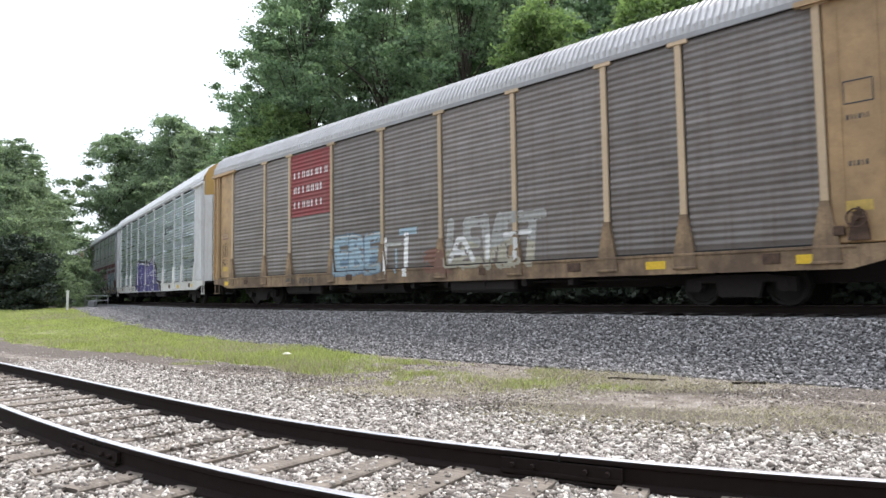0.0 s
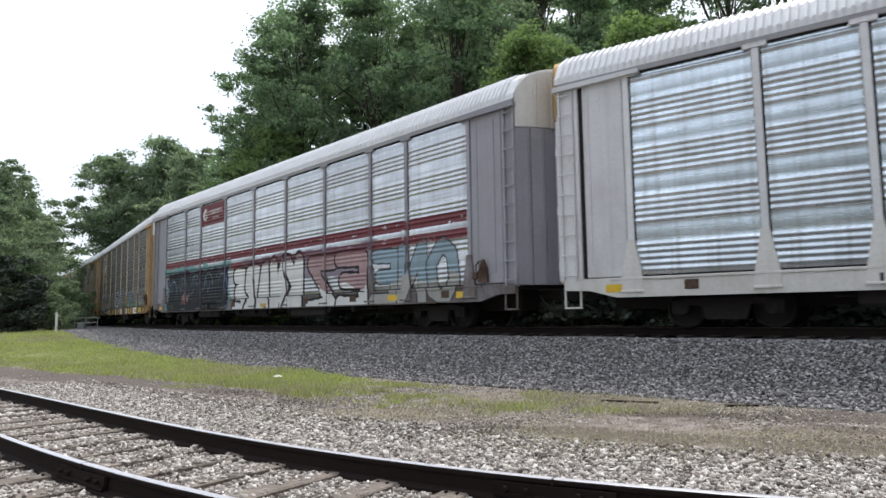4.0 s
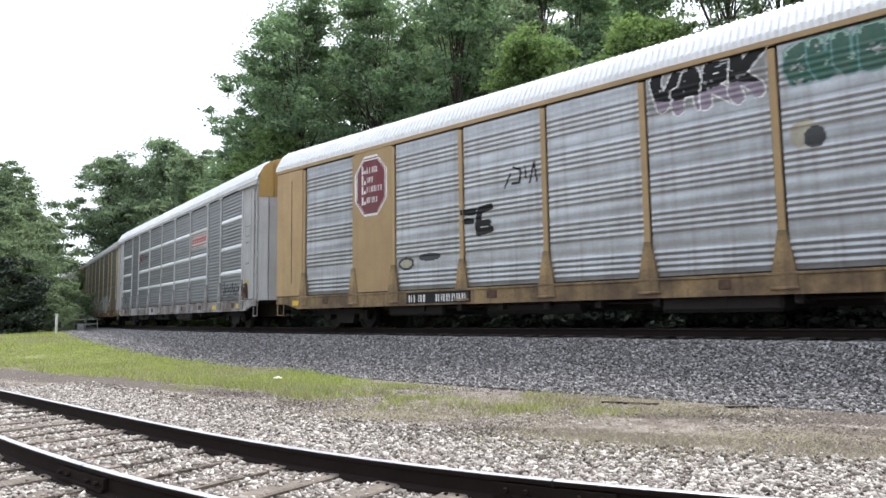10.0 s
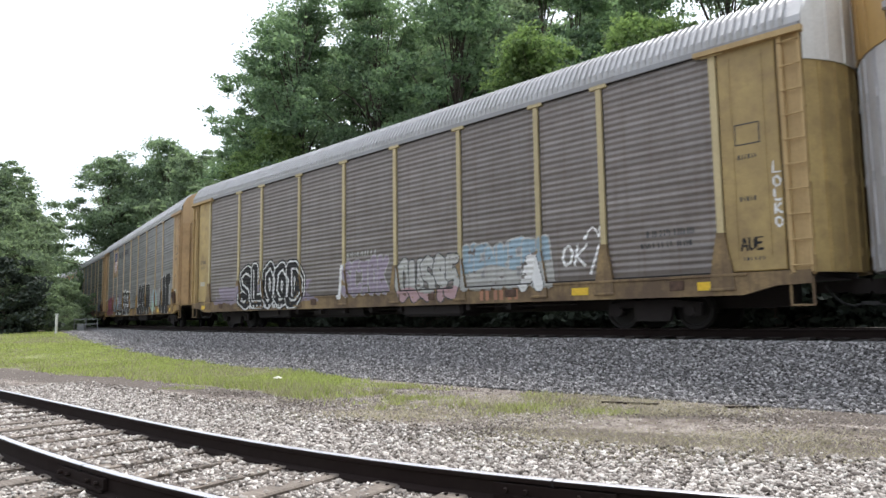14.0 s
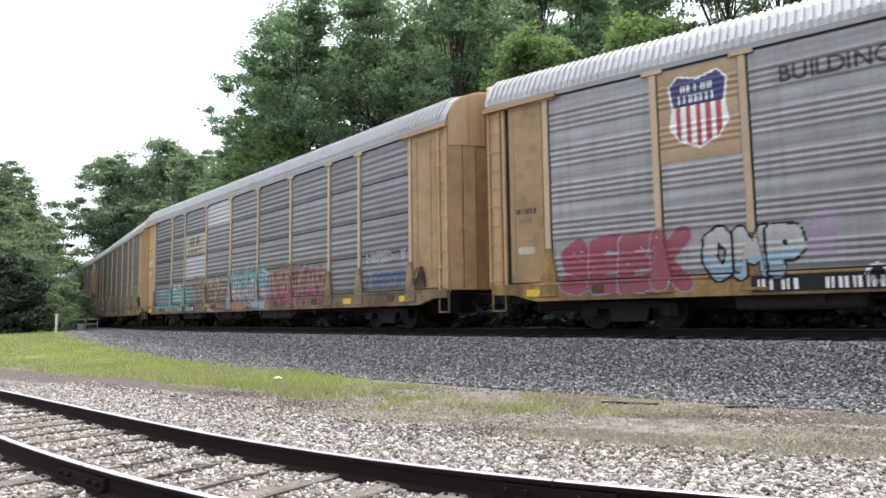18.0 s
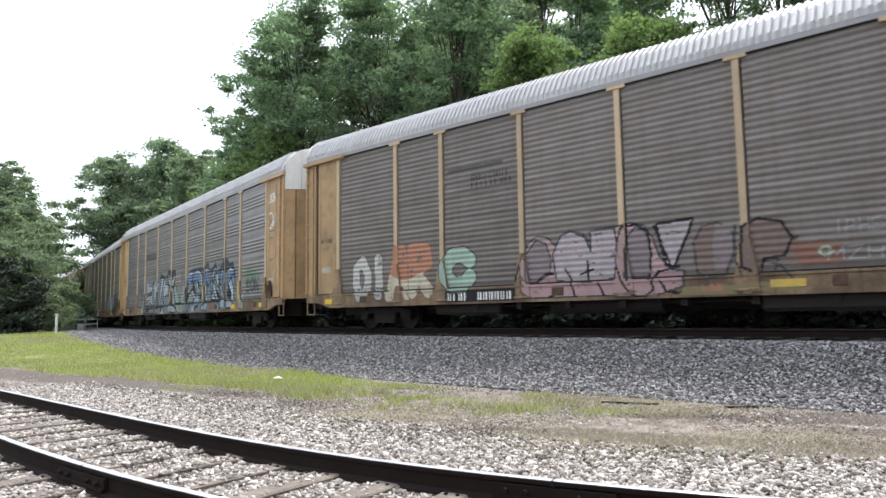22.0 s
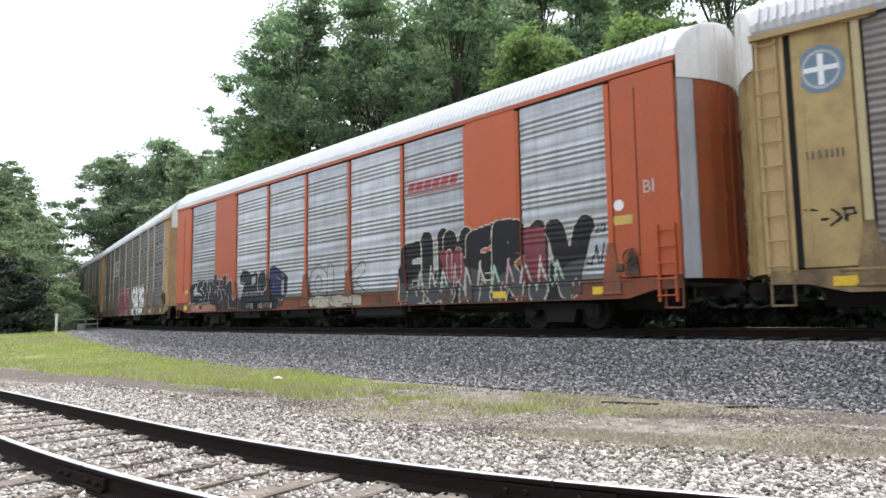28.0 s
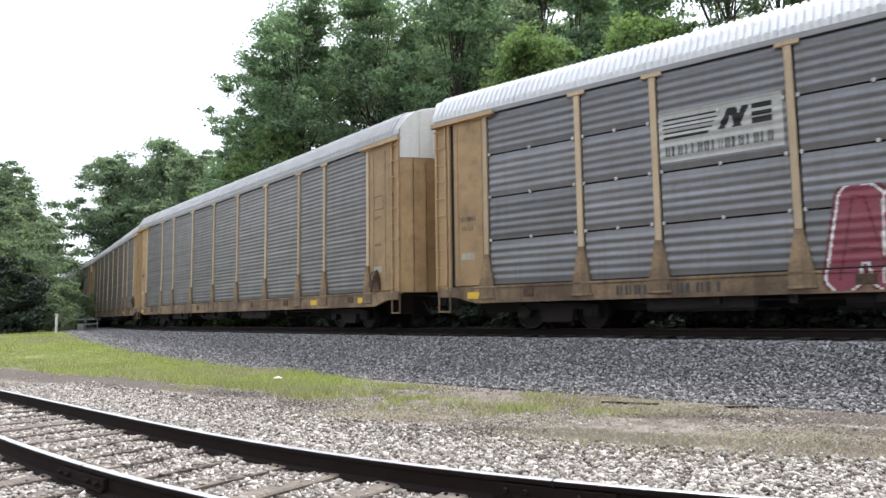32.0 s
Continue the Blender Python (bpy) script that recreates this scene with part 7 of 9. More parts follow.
    on(8, "sprayed_patches", "rusty sprayed bars on the sill", 5.0, 6.8, 0.74, 1.1, lambda p: p.bars(5.1, 6.6, 0.78, 1.05, 3, "orange", 4))
    # car 9: shield, slogan, black and crimson pieces
    def shield9(p):
        p.rect(-8.98, -7.27, 3.7, 5.82, "tan")
        shield(p, -8.7, -7.5, 3.98, 5.6)
    on(9, "sign", "striped blue and red shield on a tan panel", -8.98, -7.27, 3.66, 5.84, shield9, cell=0.02)
    on(9, "lettering", "dark painted slogan letters", -6.6, -4.4, 4.9, 5.6, lambda p: p.text("BUILDING", -6.45, -4.5, 5.02, 5.38, "dark", 0.02))
    on(9, "lettering", "dark painted slogan letters", -4.2, -2.1, 4.9, 5.6, lambda p: p.text("AMERICA", -4.1, -2.3, 5.05, 5.41, "dark", 0.02))
    on(9, "graffiti", "crimson sprayed letters with pale outline", -11.8, -8.2, 0.8, 2.5, lambda p: p.word("SEEK", -11.5, -8.5, 1.0, 2.0, "crimson", "mauve", 0.19, 0.03, seed=91), 0.06, 3)
    on(9, "graffiti", "white sprayed letters with dark outline", -8.3, -5.5, 0.8, 2.5, lambda p: (p.word("OMP", -8.1, -6.2, 1.15, 2.0, "pale", "black", 0.14, 0.05, low="sky", seed=92), p.cloud(-6.2, -5.6, 1.4, 2.3, "mauve", 5, 0.3)), 0.03, 5)
    def black_fat(p):
        p.word("CAAK", -4.4, -1.3, 1.0, 2.05, "black", "white", 0.32, 0.07, seed=93, slant=-0.05)
        p.word("CAAK", -4.4, -1.3, 1.0, 2.05, "white", None, 0.018, 0.0, seed=93, slant=-0.05)
        for x, z in ((-5.0, 1.05), (-0.75, 1.3)):
            p.disc(x, z, 0.2, 0.2, "white"), p.disc(x, z, 0.13, 0.13, "black")
    on(9, "graffiti", "fat black sprayed letters with white outline", -5.3, -0.45, 0.74, 2.6, black_fat)
    on(9, "graffiti", "faint dark scrawl", -0.4, 1.1, 1.4, 2.4, lambda p: p.scrawl(-0.2, 0.9, 1.55, 2.25, "dark", 94, 0.025, 12))
    on(9, "graffiti", "fat black sprayed letters with pale outline", 1.3, 6.0, 0.74, 2.75, lambda p: (p.word("SORM", 1.95, 5.45, 0.78, 2.3, "black", "white", 0.33, 0.045, seed=95, sway=0.04), p.put(p.far([(2.5, 1.9, 2.52, 2.4), (3.35, 0.8, 3.4, 1.4), (4.0, 1.5, 4.4, 1.55), (5.05, 0.9, 5.05, 1.4), (5.1, 1.9, 5.1, 2.5), (1.9, 1.3, 2.6, 1.4)]) < 0.02, "pale")))
    def face(p):
        p.disc(7.0, 1.5, 0.75, 0.75, "mint")
        p.disc(7.0, 1.75, 0.55, 0.45, "sky")
        p.put(abs(np.hypot((p.x - 7.0) / 0.78, (p.z - 1.5) / 0.78) - 1) < 0.035, "rust")
        p.disc(6.85, 1.6, 0.12, 0.16, "mauve"), p.disc(7.2, 1.6, 0.12, 0.16, "mauve")
        p.put(p.far([(6.3, 2.0, 6.0, 2.3), (7.0, 2.2, 7.0, 2.55), (7.5, 2.0, 7.8, 2.2), (6.6, 0.8, 6.7, 1.2), (7.3, 0.8, 7.3, 1.1)]) < 0.035, "rust")
    on(9, "graffiti", "pale blue sprayed round face shape", 5.9, 8.0, 0.74, 2.6, face, 0.12, 3)
    on(9, "graffiti", "fat black sprayed letters with white outline", 8.3, 11.2, 0.74, 2.85, lambda p: p.word("CUT", 8.85, 10.9, 0.85, 2.35, "black", "white", 0.34, 0.05, seed=96, sway=0.12))
    on(9, "sprayed_patches", "rusty sprayed bars on the sill", 4.6, 6.0, 0.74, 1.1, lambda p: p.bars(4.7, 5.9, 0.78, 1.03, 3, "rust", 4))
    marks_plate(CARS[9], SPECS[9], -7.2, -4.4)
    # car 10: yellow sign remains, teal and red pieces
    def worn_sign(p):
        p.rect(-7.1, -4.45, 3.62, 4.6, "cream")
        p.bars(-6.6, -5.1, 4.1, 4.5, 3, "dark", 3, 0.2)
        p.bars(-6.7, -4.9, 3.72, 3.9, 9, "dark", 4)
    on(10, "sign", "worn cream sign with dark bars", -7.1, -4.45, 3.6, 4.65, worn_sign, 0.06, 2)
    def teal10(p):
        p.cloud(-11.6, -6.0, 0.9, 2.1, "teal", 3, 0.45)
        p.put((p.i == p.num("teal")) & (p.field(0.9, 1.6, 5.0) > 0.06), "steel")
        p.put((p.i == p.num("steel")) & (p.field(1.7, 2.4, 9.0) > 0.12), None)
        p.rect(-9.15, -8.75, 0.8, 2.3, "teal"), p.shape([(-7.15, 2.3), (-7.0, 2.3), (-6.6, 1.3), (-7.3, 1.3)], "teal")
        p.word("RIP", -8.7, -7.7, 1.86, 2.16, "white", None, 0.024, 0.0, seed=101)
        p.word("ASNE", -8.7, -7.3, 1.32, 1.62, "pale", None, 0.024, 0.0, seed=102)
        p.rect(-8.3, -7.65, 1.0, 1.1, "yellow")
    on(10, "graffiti", "teal sprayed patch with white scrawl", -11.7, -5.9, 0.74, 2.5, teal10, 0.07, 3)
    def reds10(p):
        p.cloud(-6.0, -1.7, 1.9, 2.3, "umber", 8, 0.5)
        p.cloud(-5.5, -1.7, 0.4, 1.95, "umber", 7, 0.3)
        p.put((p.i == p.num("umber")) & (p.field(0.8, 2.0, 3.0) > 0.05), "rust")
        p.put((p.i == p.num("umber")) & (p.field(1.5, 2.0, 13.0) > 0.1), "pink")
        p.word("MNSKE", -5.3, -1.8, 0.95, 1.85, "umber", "black", 0.13, 0.04, low="rust", cut=0.5, seed=103, sway=0.14)
        p.word("SGXKUL", -5.9, -1.8, 1.75, 2.3, "tan", "dark", 0.035, 0.03, seed=104, sway=0.25)
        p.word("NVAKE", -5.2, -1.9, 0.85, 1.8, "cream", None, 0.016, 0.0, seed=105, sway=0.2)
        p.rect(-4.2, -3.65, 0.96, 1.1, "yellow")
    on(10, "graffiti", "rust red and cream sprayed letters", -6.3, -1.6, 0.74, 2.5, reds10, 0.10, 4)
    def busy(p):
        p.cloud(-1.9, 2.6, 0.8, 2.5, "mauve", 5, 0.3)
        p.put((p.i == p.num("mauve")) & (p.field(0.9, 1.1, 6.0) > 0.05), "teal")
        p.put((p.i == p.num("mauve")) & (p.field(0.9, 1.1, 16.0) > 0.12), "mint")
        p.word("XSBKEMR", -1.7, 2.3, 1.15, 2.25, "teal", "navy", 0.10, 0.035, low="pink", cut=0.5, seed=106, sway=0.16)
        p.word("NWKXSAV", -1.7, 2.3, 1.1, 2.4, "pale", None, 0.018, 0.0, seed=107, sway=0.2)
        p.cloud(2.6, 7.1, 1.25, 2.3, "maroon", 6, 0.2)
        p.word("KREAMS", 2.7, 6.9, 1.0, 2.1, "rust", "dark", 0.13, 0.035, low="crimson", cut=0.4, seed=108, sway=0.16)
        p.word("VXNKAV", 2.7, 6.9, 1.0, 2.15, "pink", None, 0.016, 0.0, seed=109, sway=0.2)
        p.bars(4.7, 6.0, 0.8, 1.1, 3, "orange", 5)
        p.rect(-1.0, 0.2, 0.76, 1.1, "orange"), p.rect(1.0, 2.2, 0.76, 1.1, "sky")
    on(10, "graffiti", "colourful sprayed piece of teal, pink and red", -2.1, 7.2, 0.74, 2.7, busy, 0.14, 5)
    on(10, "graffiti", "faint pale sprayed letters", 9.4, 11.8, 1.9, 2.6, lambda p: p.letters(6, 9.5, 11.6, 2.05, 2.45, ["grey"], None, 106, 0.14), 0.1, 6)
    on(10, "graffiti", "faint violet sprayed letters", 9.4, 11.8, 1.2, 1.9, lambda p: p.letters(6, 9.5, 11.6, 1.3, 1.8, ["blue"], None, 107, 0.14), 0.16, 7)
    on(10, "graffiti", "white scrawl on the end bay", -12.9, -12.1, 2.8, 4.0, lambda p: (p.letters(3, -12.8, -12.2, 3.4, 3.8, ["white"], None, 108, 0.1, kind="thin"), p.letters(3, -12.8, -12.2, 2.9, 3.2, ["white"], None, 109, 0.1, kind="thin")))
    on(10, "notice", "yellow notice with dark bars on the end bay", -12.9, -12.1, 4.05, 4.75, lambda p: (p.rect(-12.82, -12.25, 4.1, 4.7, "yellow"), p.bars(-12.74, -12.33, 4.52, 4.6, 4, "dark", 3), p.bars(-12.76, -12.31, 4.34, 4.42, 5, "dark", 4), p.bars(-12.76, -12.31, 4.17, 4.25, 6, "dark", 5)), cell=0.02)
    marks_plate(CARS[10], SPECS[10], -8.1, -5.5)
    # car 11: golden and pink pieces
    def golden(p):
        p.word("CONER", 6.2, 11.5, 1.05, 2.15, "gold", "dark", 0.30, 0.035, shine="cream", seed=111, sway=0.12, grow=0.05)
    on(11, "graffiti", "golden sprayed bubble letters", 5.6, 12.0, 0.78, 2.75, golden, 0.10, 3)
    def pinks(p):
        p.shape([(-4.3, 0.95), (-4.35, 1.7), (-4.1, 2.25), (-3.8, 2.4), (-3.5, 2.35), (-3.2, 2.05), (-3.05, 2.4), (-2.8, 2.45), (-2.45, 2.35), (-2.25, 2.1), (-2.25, 2.4), (-1.7, 2.45), (-1.4, 2.45), (-1.2, 2.5), (-0.85, 2.4), (-0.65, 2.1), (-0.5, 1.65), (-0.25, 1.35), (0.05, 1.3), (0.05, 0.95), (-0.65, 0.75), (-1.35, 0.75), (-1.75, 0.8), (-4.05, 0.8)], "pink", "dark", 0.025)
        p.shape([(-4.15, 1.2), (-4.2, 1.95), (-3.85, 2.3), (-3.55, 2.2), (-3.4, 1.75), (-3.45, 1.4), (-3.85, 1.2)], "dusk", "dark", 0.025)
        p.shape([(-3.25, 1.2), (-3.35, 1.9), (-3.1, 2.35), (-2.8, 2.45), (-2.4, 2.25), (-2.25, 1.9), (-2.25, 2.4), (-1.6, 2.4), (-1.55, 2.05), (-1.6, 1.2), (-2.35, 1.15)], "lilac", "dark", 0.025)
        p.shape([(-1.35, 1.2), (-1.3, 2.15), (-1.05, 2.4), (-0.8, 2.25), (-0.7, 1.85), (-0.75, 1.2)], "dusk", "dark", 0.025)
        p.shape([(-0.55, 2.4), (0.3, 2.45), (0.2, 2.15), (-0.05, 1.65), (-0.15, 1.4), (-0.35, 1.45)], "lilac", "black", 0.035)
        p.trace([[(-1.55, 2.05), (-1.4, 2.4), (-1.05, 2.45), (-0.75, 2.25), (-0.7, 1.7), (-0.75, 1.15)], [(-1.6, 1.65), (-1.45, 1.15), (-1.25, 0.85), (-1.05, 0.75), (-0.85, 0.75), (-0.65, 0.9), (-0.7, 1.1), (-0.55, 1.3), (-0.05, 1.4)], [(-1.3, 2.45), (-1.3, 1.15)], [(-0.6, 2.35), (-0.25, 1.45)], [(-3, 1.5), (-2.85, 1.3), (-2.7, 0.8)], [(-2.35, 1.65), (-2.35, 1.2)]], 0.028, "black")
        p.trace([[(-2.55, 1.35), (-2.2, 1.45)], [(-4.5, 1.25), (-4.35, 1.7)], [(-3.85, 1.2), (-3.6, 1.4), (-3.35, 1.4)], [(-2.05, 1.1), (-1.9, 0.8)], [(-0.5, 1.1), (-0.35, 0.85), (-0.05, 0.8), (0.15, 0.9)], [(-3.45, 0.8), (-3.25, 0.9)]], 0.028, "black")
        p.shape([(0.35, 1.25), (0.3, 1.9), (0.5, 2.25), (0.85, 2.3), (1.15, 2.05), (1.15, 1.6), (0.95, 1.15), (0.55, 1.1)], "umber", "dark", 0.025)
        p.shape([(0.7, 1.75), (0.8, 2.25), (1.1, 2.2), (1.15, 1.7), (0.95, 1.25), (0.75, 1.25)], "dusk")
        p.shape([(1.3, 2.15), (1.55, 2.2), (1.7, 1.65), (2.3, 2.1), (2.5, 1.6), (2.25, 1.3), (1.6, 1.2), (1.4, 1.55)], "umber")
        p.shape([(0.05, 0.95), (1.25, 0.95), (1.2, 0.75), (-0.1, 0.7)], "gold")
        p.shape([(1.3, 0.95), (2.45, 1), (2.4, 0.8), (1.3, 0.75)], "gold")
        p.trace([[(1.65, 1.65), (1.8, 1.85), (1.85, 1.6)], [(1.75, 1.55), (2, 1.75)]], 0.03, "cream")
        p.trace([[(1.2, 2.2), (1.15, 1.6), (1.3, 1.15)], [(1.4, 1.55), (2.05, 1.3), (2.25, 1.05)], [(1.95, 1.2), (2.05, 1.65), (2.4, 1.85)]], 0.025, "dark")
        p.shape([(1.3, 1.3), (1.35, 2.15), (1.65, 2.3), (2.1, 2.2), (2.3, 1.85), (2.15, 1.5), (1.75, 1.45), (1.65, 1.15)], "umber", "black", 0.03)
        p.cloud(2.2, 3.4, 1.25, 1.75, "rust", 21, 0.4)
        p.rect(1.85, 2.5, 0.85, 1.02, "yellow"), p.rect(0.45, 0.9, 0.82, 0.98, "orange")
        p.word("IPHE", 3.0, 3.9, 1.85, 2.1, "grey", None, 0.016, 0.0, seed=116)
        p.word("MZHB", 2.9, 4.2, 1.35, 1.58, "grey", None, 0.016, 0.0, seed=118)
        p.word("C", 2.75, 3.0, 1.45, 1.6, "mint", None, 0.024, 0.0, seed=119)
    on(11, "graffiti", "pink and grey sprayed bubble letters", -4.8, 5.9, 0.74, 2.7, pinks, 0.08, 4)
    on(11, "graffiti", "mint sprayed crescent", -7.4, -5.6, 0.95, 2.5, lambda p: p.word("C", -7.1, -6.0, 1.25, 2.15, "mint", "dark", 0.22, 0.035, seed=117))
    on(11, "graffiti", "orange brown sprayed letters", -11.4, -7.4, 0.8, 2.6, lambda p: (p.word("OI", -11.1, -9.5, 1.05, 2.2, "pale", "dark", 0.17, 0.03, seed=114), p.word("AR", -9.4, -7.6, 1.05, 2.3, "orange", "rust", 0.19, 0.04, low="cream", seed=115)), 0.08, 5)
    on(11, "stencil", "dark streaked stencil", -7.0, -4.4, 3.9, 4.8, lambda p: (p.rect(-6.9, -4.9, 4.55, 4.65, "dark", 0.6), p.bars(-6.0, -4.6, 4.2, 4.38, 7, "dark", 4), p.bars(-6.0, -4.5, 3.98, 4.14, 9, "dark", 5)), 0.05, 3)
    marks_plate(CARS[11], SPECS[11], -7.0, -4.5)
    # car 12: two large blue pieces
    def blue_wild(p):
        p.shape([(-4.6, 2.65), (-3.65, 2.8), (-3.5, 3.05), (-3.05, 2.9), (-2.35, 2.75), (-1.95, 3.15), (-1.3, 3.1), (-1.05, 3.1), (-0.5, 3.05), (-0.6, 2.2), (-1.2, 2), (-4.6, 2.3)], "deep")
        p.shape([(-7.15, 0.95), (-6.8, 2.8), (-4.25, 2.75), (-1.7, 2.7), (-0.95, 2.1), (-0.4, 1.35), (-0.05, 0.8), (-0.55, 0.7), (-7.15, 0.8)], "slate")
        p.shape([(-6.8, 2.8), (-6.25, 2.45), (-5.55, 2.4), (-5.1, 2.65), (-5.4, 2.1), (-6.1, 2), (-6.65, 1.95)], "ice", "black", 0.035)
        p.shape([(-6.55, 1.35), (-5.45, 1.95), (-5.2, 1.2), (-5.85, 1.4), (-6.4, 1.25)], "ice", "black", 0.035)
        p.shape([(-5.1, 2.2), (-4.85, 2.65), (-4.55, 2.75), (-4.45, 2.3), (-3.95, 2.65), (-4.15, 2), (-4.3, 1.55), (-4.55, 1.15), (-4.8, 1.15), (-4.9, 1.9)], "ice", "black", 0.035)
        p.shape([(-3.8, 1.15), (-3.6, 2.1), (-3.35, 2.85), (-2.95, 2.45), (-3.25, 1.9), (-3.5, 1.4), (-3.6, 1.1)], "ice", "black", 0.035)
        p.shape([(-3.05, 2.35), (-2.65, 2.75), (-2.5, 2.4), (-1.7, 2.25), (-2.05, 1.8), (-2.55, 1.7), (-2.8, 1.5), (-2.7, 1.1), (-2.95, 1.6)], "ice", "black", 0.035)
        p.shape([(-2.05, 2.85), (-1.55, 2.55), (-1.1, 2.6), (-0.85, 2.85), (-0.65, 2.75), (-0.9, 2.15), (-1.35, 2.25), (-1.85, 2.3)], "ice", "black", 0.035)
        p.shape([(-1.8, 1.7), (-1.6, 2.15), (-0.9, 2.1), (-0.65, 1.7), (-0.5, 1.1), (-1.1, 1.1), (-1.25, 1.75)], "ice", "black", 0.035)
        p.shape([(-4.45, 1), (-4, 1.05), (-3.75, 0.75), (-4.35, 0.75)], "ice", "black", 0.035)
        p.shape([(-3.35, 1.05), (-2.85, 1.1), (-2.5, 0.7), (-3.3, 0.7)], "ice", "black", 0.035)
        p.shape([(-1.9, 1.05), (-1.4, 1.25), (-0.55, 1.1), (-0.1, 0.8), (-1.8, 0.75)], "ice", "black", 0.035)
        p.shape([(-6.6, 1.8), (-5.75, 1.9), (-5.85, 1.55), (-6.55, 1.5)], "pale", "black", 0.035)
        p.shape([(-1.55, 1.9), (-1.1, 1.9), (-1, 1.2), (-1.4, 1.2)], "navy")
        p.shape([(-1.45, 1.95), (-1.3, 1.95), (-1.3, 1.4), (-1.45, 1.35)], "yellow")
        p.trace([[(-6.75, 1.2), (-3.7, 1.1), (-1.9, 1.15), (-0.3, 1.2)], [(-6.3, 1.7), (-5.3, 2.05)], [(-4.3, 1.55), (-3.9, 2.6)], [(-3.7, 1.05), (-3.3, 1.9), (-2.8, 2.5)], [(-2.65, 2.25), (-2.95, 1.5), (-2.5, 0.75)], [(-1.85, 2.2), (-2.05, 1.7)], [(-1.05, 2.1), (-0.55, 1.25), (-0.05, 0.75)], [(-2.15, 2.6), (-1.75, 2.3)]], 0.03, "black")
        p.trace([[(-6.75, 2.8), (-6.25, 2.5), (-5.65, 2.45)], [(-3.35, 2.85), (-3, 2.5)], [(-2.05, 2.9), (-1.6, 2.65), (-1.2, 2.65)], [(-4.45, 2.15), (-3.95, 2.6)], [(-2.8, 2.4), (-2.55, 2.65)]], 0.018, "white")
        p.shape([(-0.85, 2.15), (-0.5, 2.2), (-0.05, 1.8), (0.25, 1.3), (0.4, 1.3), (0.75, 1.85), (1.1, 2.1), (1.1, 1.15), (0.95, 0.75), (0, 0.8), (-0.4, 1.35)], "celadon")
        p.shape([(-7.7, 1), (-7.65, 1.6), (-7.1, 1.65), (-7, 0.75), (-7.75, 0.75)], "celadon")
        p.put((p.i == p.num("celadon")) & (np.sin(p.x * 30) > 0.45), "green")
        p.trace([[(-0.5, 2.2), (0, 1.75), (0.35, 1.3)], [(-0.4, 1.35), (-0.05, 0.75)], [(-0.65, 1.25), (1.35, 1.25)]], 0.03, "black")
        p.shape([(8.6, 1.6), (8.55, 2.5), (8.2, 2.9), (7.7, 2.85), (7.4, 2.4), (7.4, 1.6)], "deep")
        p.shape([(1.45, 2.5), (2, 2.9), (3.1, 2.95), (4.35, 2.9), (4.7, 3.1), (5, 3), (5, 2.75), (5.55, 2.8), (5.95, 3.05), (6.1, 2.85), (6.05, 2.55), (6.55, 2.7), (7.05, 3.1), (7.5, 3.1), (7.8, 2.85), (7.7, 1.65), (1.4, 1.8)], "deep")
        p.shape([(1.05, 0.85), (1.1, 1.95), (1.45, 2.5), (1.95, 2.8), (7.8, 2.45), (7.65, 0.8), (6.25, 0.8), (1.75, 0.7)], "slate")
        p.shape([(1.5, 2.15), (1.65, 2.55), (1.95, 2.7), (2.4, 2.75), (2.5, 2.45), (2.4, 2.25), (2, 2.35), (1.7, 1.75), (1.45, 1.7)], "azure", "black", 0.035)
        p.shape([(2.5, 2.25), (2.7, 2.7), (3.2, 2.75), (3.65, 2.65), (3.85, 2.3), (3.85, 2), (3.5, 2.1), (3.25, 2.3), (2.8, 2.3)], "azure", "black", 0.035)
        p.shape([(4.3, 2.05), (4.35, 2.55), (4.7, 2.8), (4.95, 2.65), (5, 2.35), (5.3, 2.1), (5, 2), (4.65, 2.15), (4.4, 2)], "azure", "black", 0.035)
        p.shape([(5.45, 2.05), (5.55, 2.45), (5.8, 2.75), (5.9, 2.6), (5.8, 2.2), (5.55, 2)], "azure", "black", 0.035)
        p.shape([(6.55, 1.95), (6.65, 2.5), (6.95, 2.7), (7.05, 2.85), (7.1, 2.65), (6.95, 2.15), (6.8, 1.95)], "azure", "black", 0.035)
        p.shape([(3.85, 2), (3.9, 2.6), (4.25, 2.6), (4.25, 2.05)], "celadon", "black", 0.035)
        p.shape([(5.15, 2.4), (5.45, 2.6), (5.5, 2.4), (5.3, 2.2)], "celadon", "black", 0.035)
        p.shape([(5.9, 2.3), (6.1, 2.55), (6.45, 2.4), (6.4, 1.8), (6.15, 2)], "celadon", "black", 0.035)
        p.shape([(0.5, 0.8), (0.6, 1.7), (1.05, 2.15), (1.4, 2.05), (1.1, 1.4), (1.15, 0.8)], "celadon")
        p.shape([(1.85, 1.25), (1.9, 1.6), (2.5, 1.7), (2.6, 1.6), (2.2, 1.3)], "celadon")
        p.shape([(6.25, 1.1), (6.4, 1.15), (6.55, 0.8), (6.25, 0.8)], "celadon")
        p.put((p.i == p.num("celadon")) & (np.sin(p.x * 30) > 0.45), "green")
        p.shape([(1.45, 1.4), (1.5, 1.95), (1.8, 2.3), (2, 2.3), (1.75, 1.65), (2.5, 2), (2.65, 2.3), (2.85, 2), (3.1, 1.75), (3, 1.55), (2.55, 1.75), (1.9, 1.55), (1.6, 1.25)], "black")
        p.shape([(3.25, 2.3), (3.5, 2.25), (3.45, 1.95), (3.3, 1.8)], "black")
        p.shape([(3.5, 1.65), (3.85, 1.6), (4.3, 1.7), (4.25, 1.35), (3.95, 1.25), (3.75, 1.4)], "black")
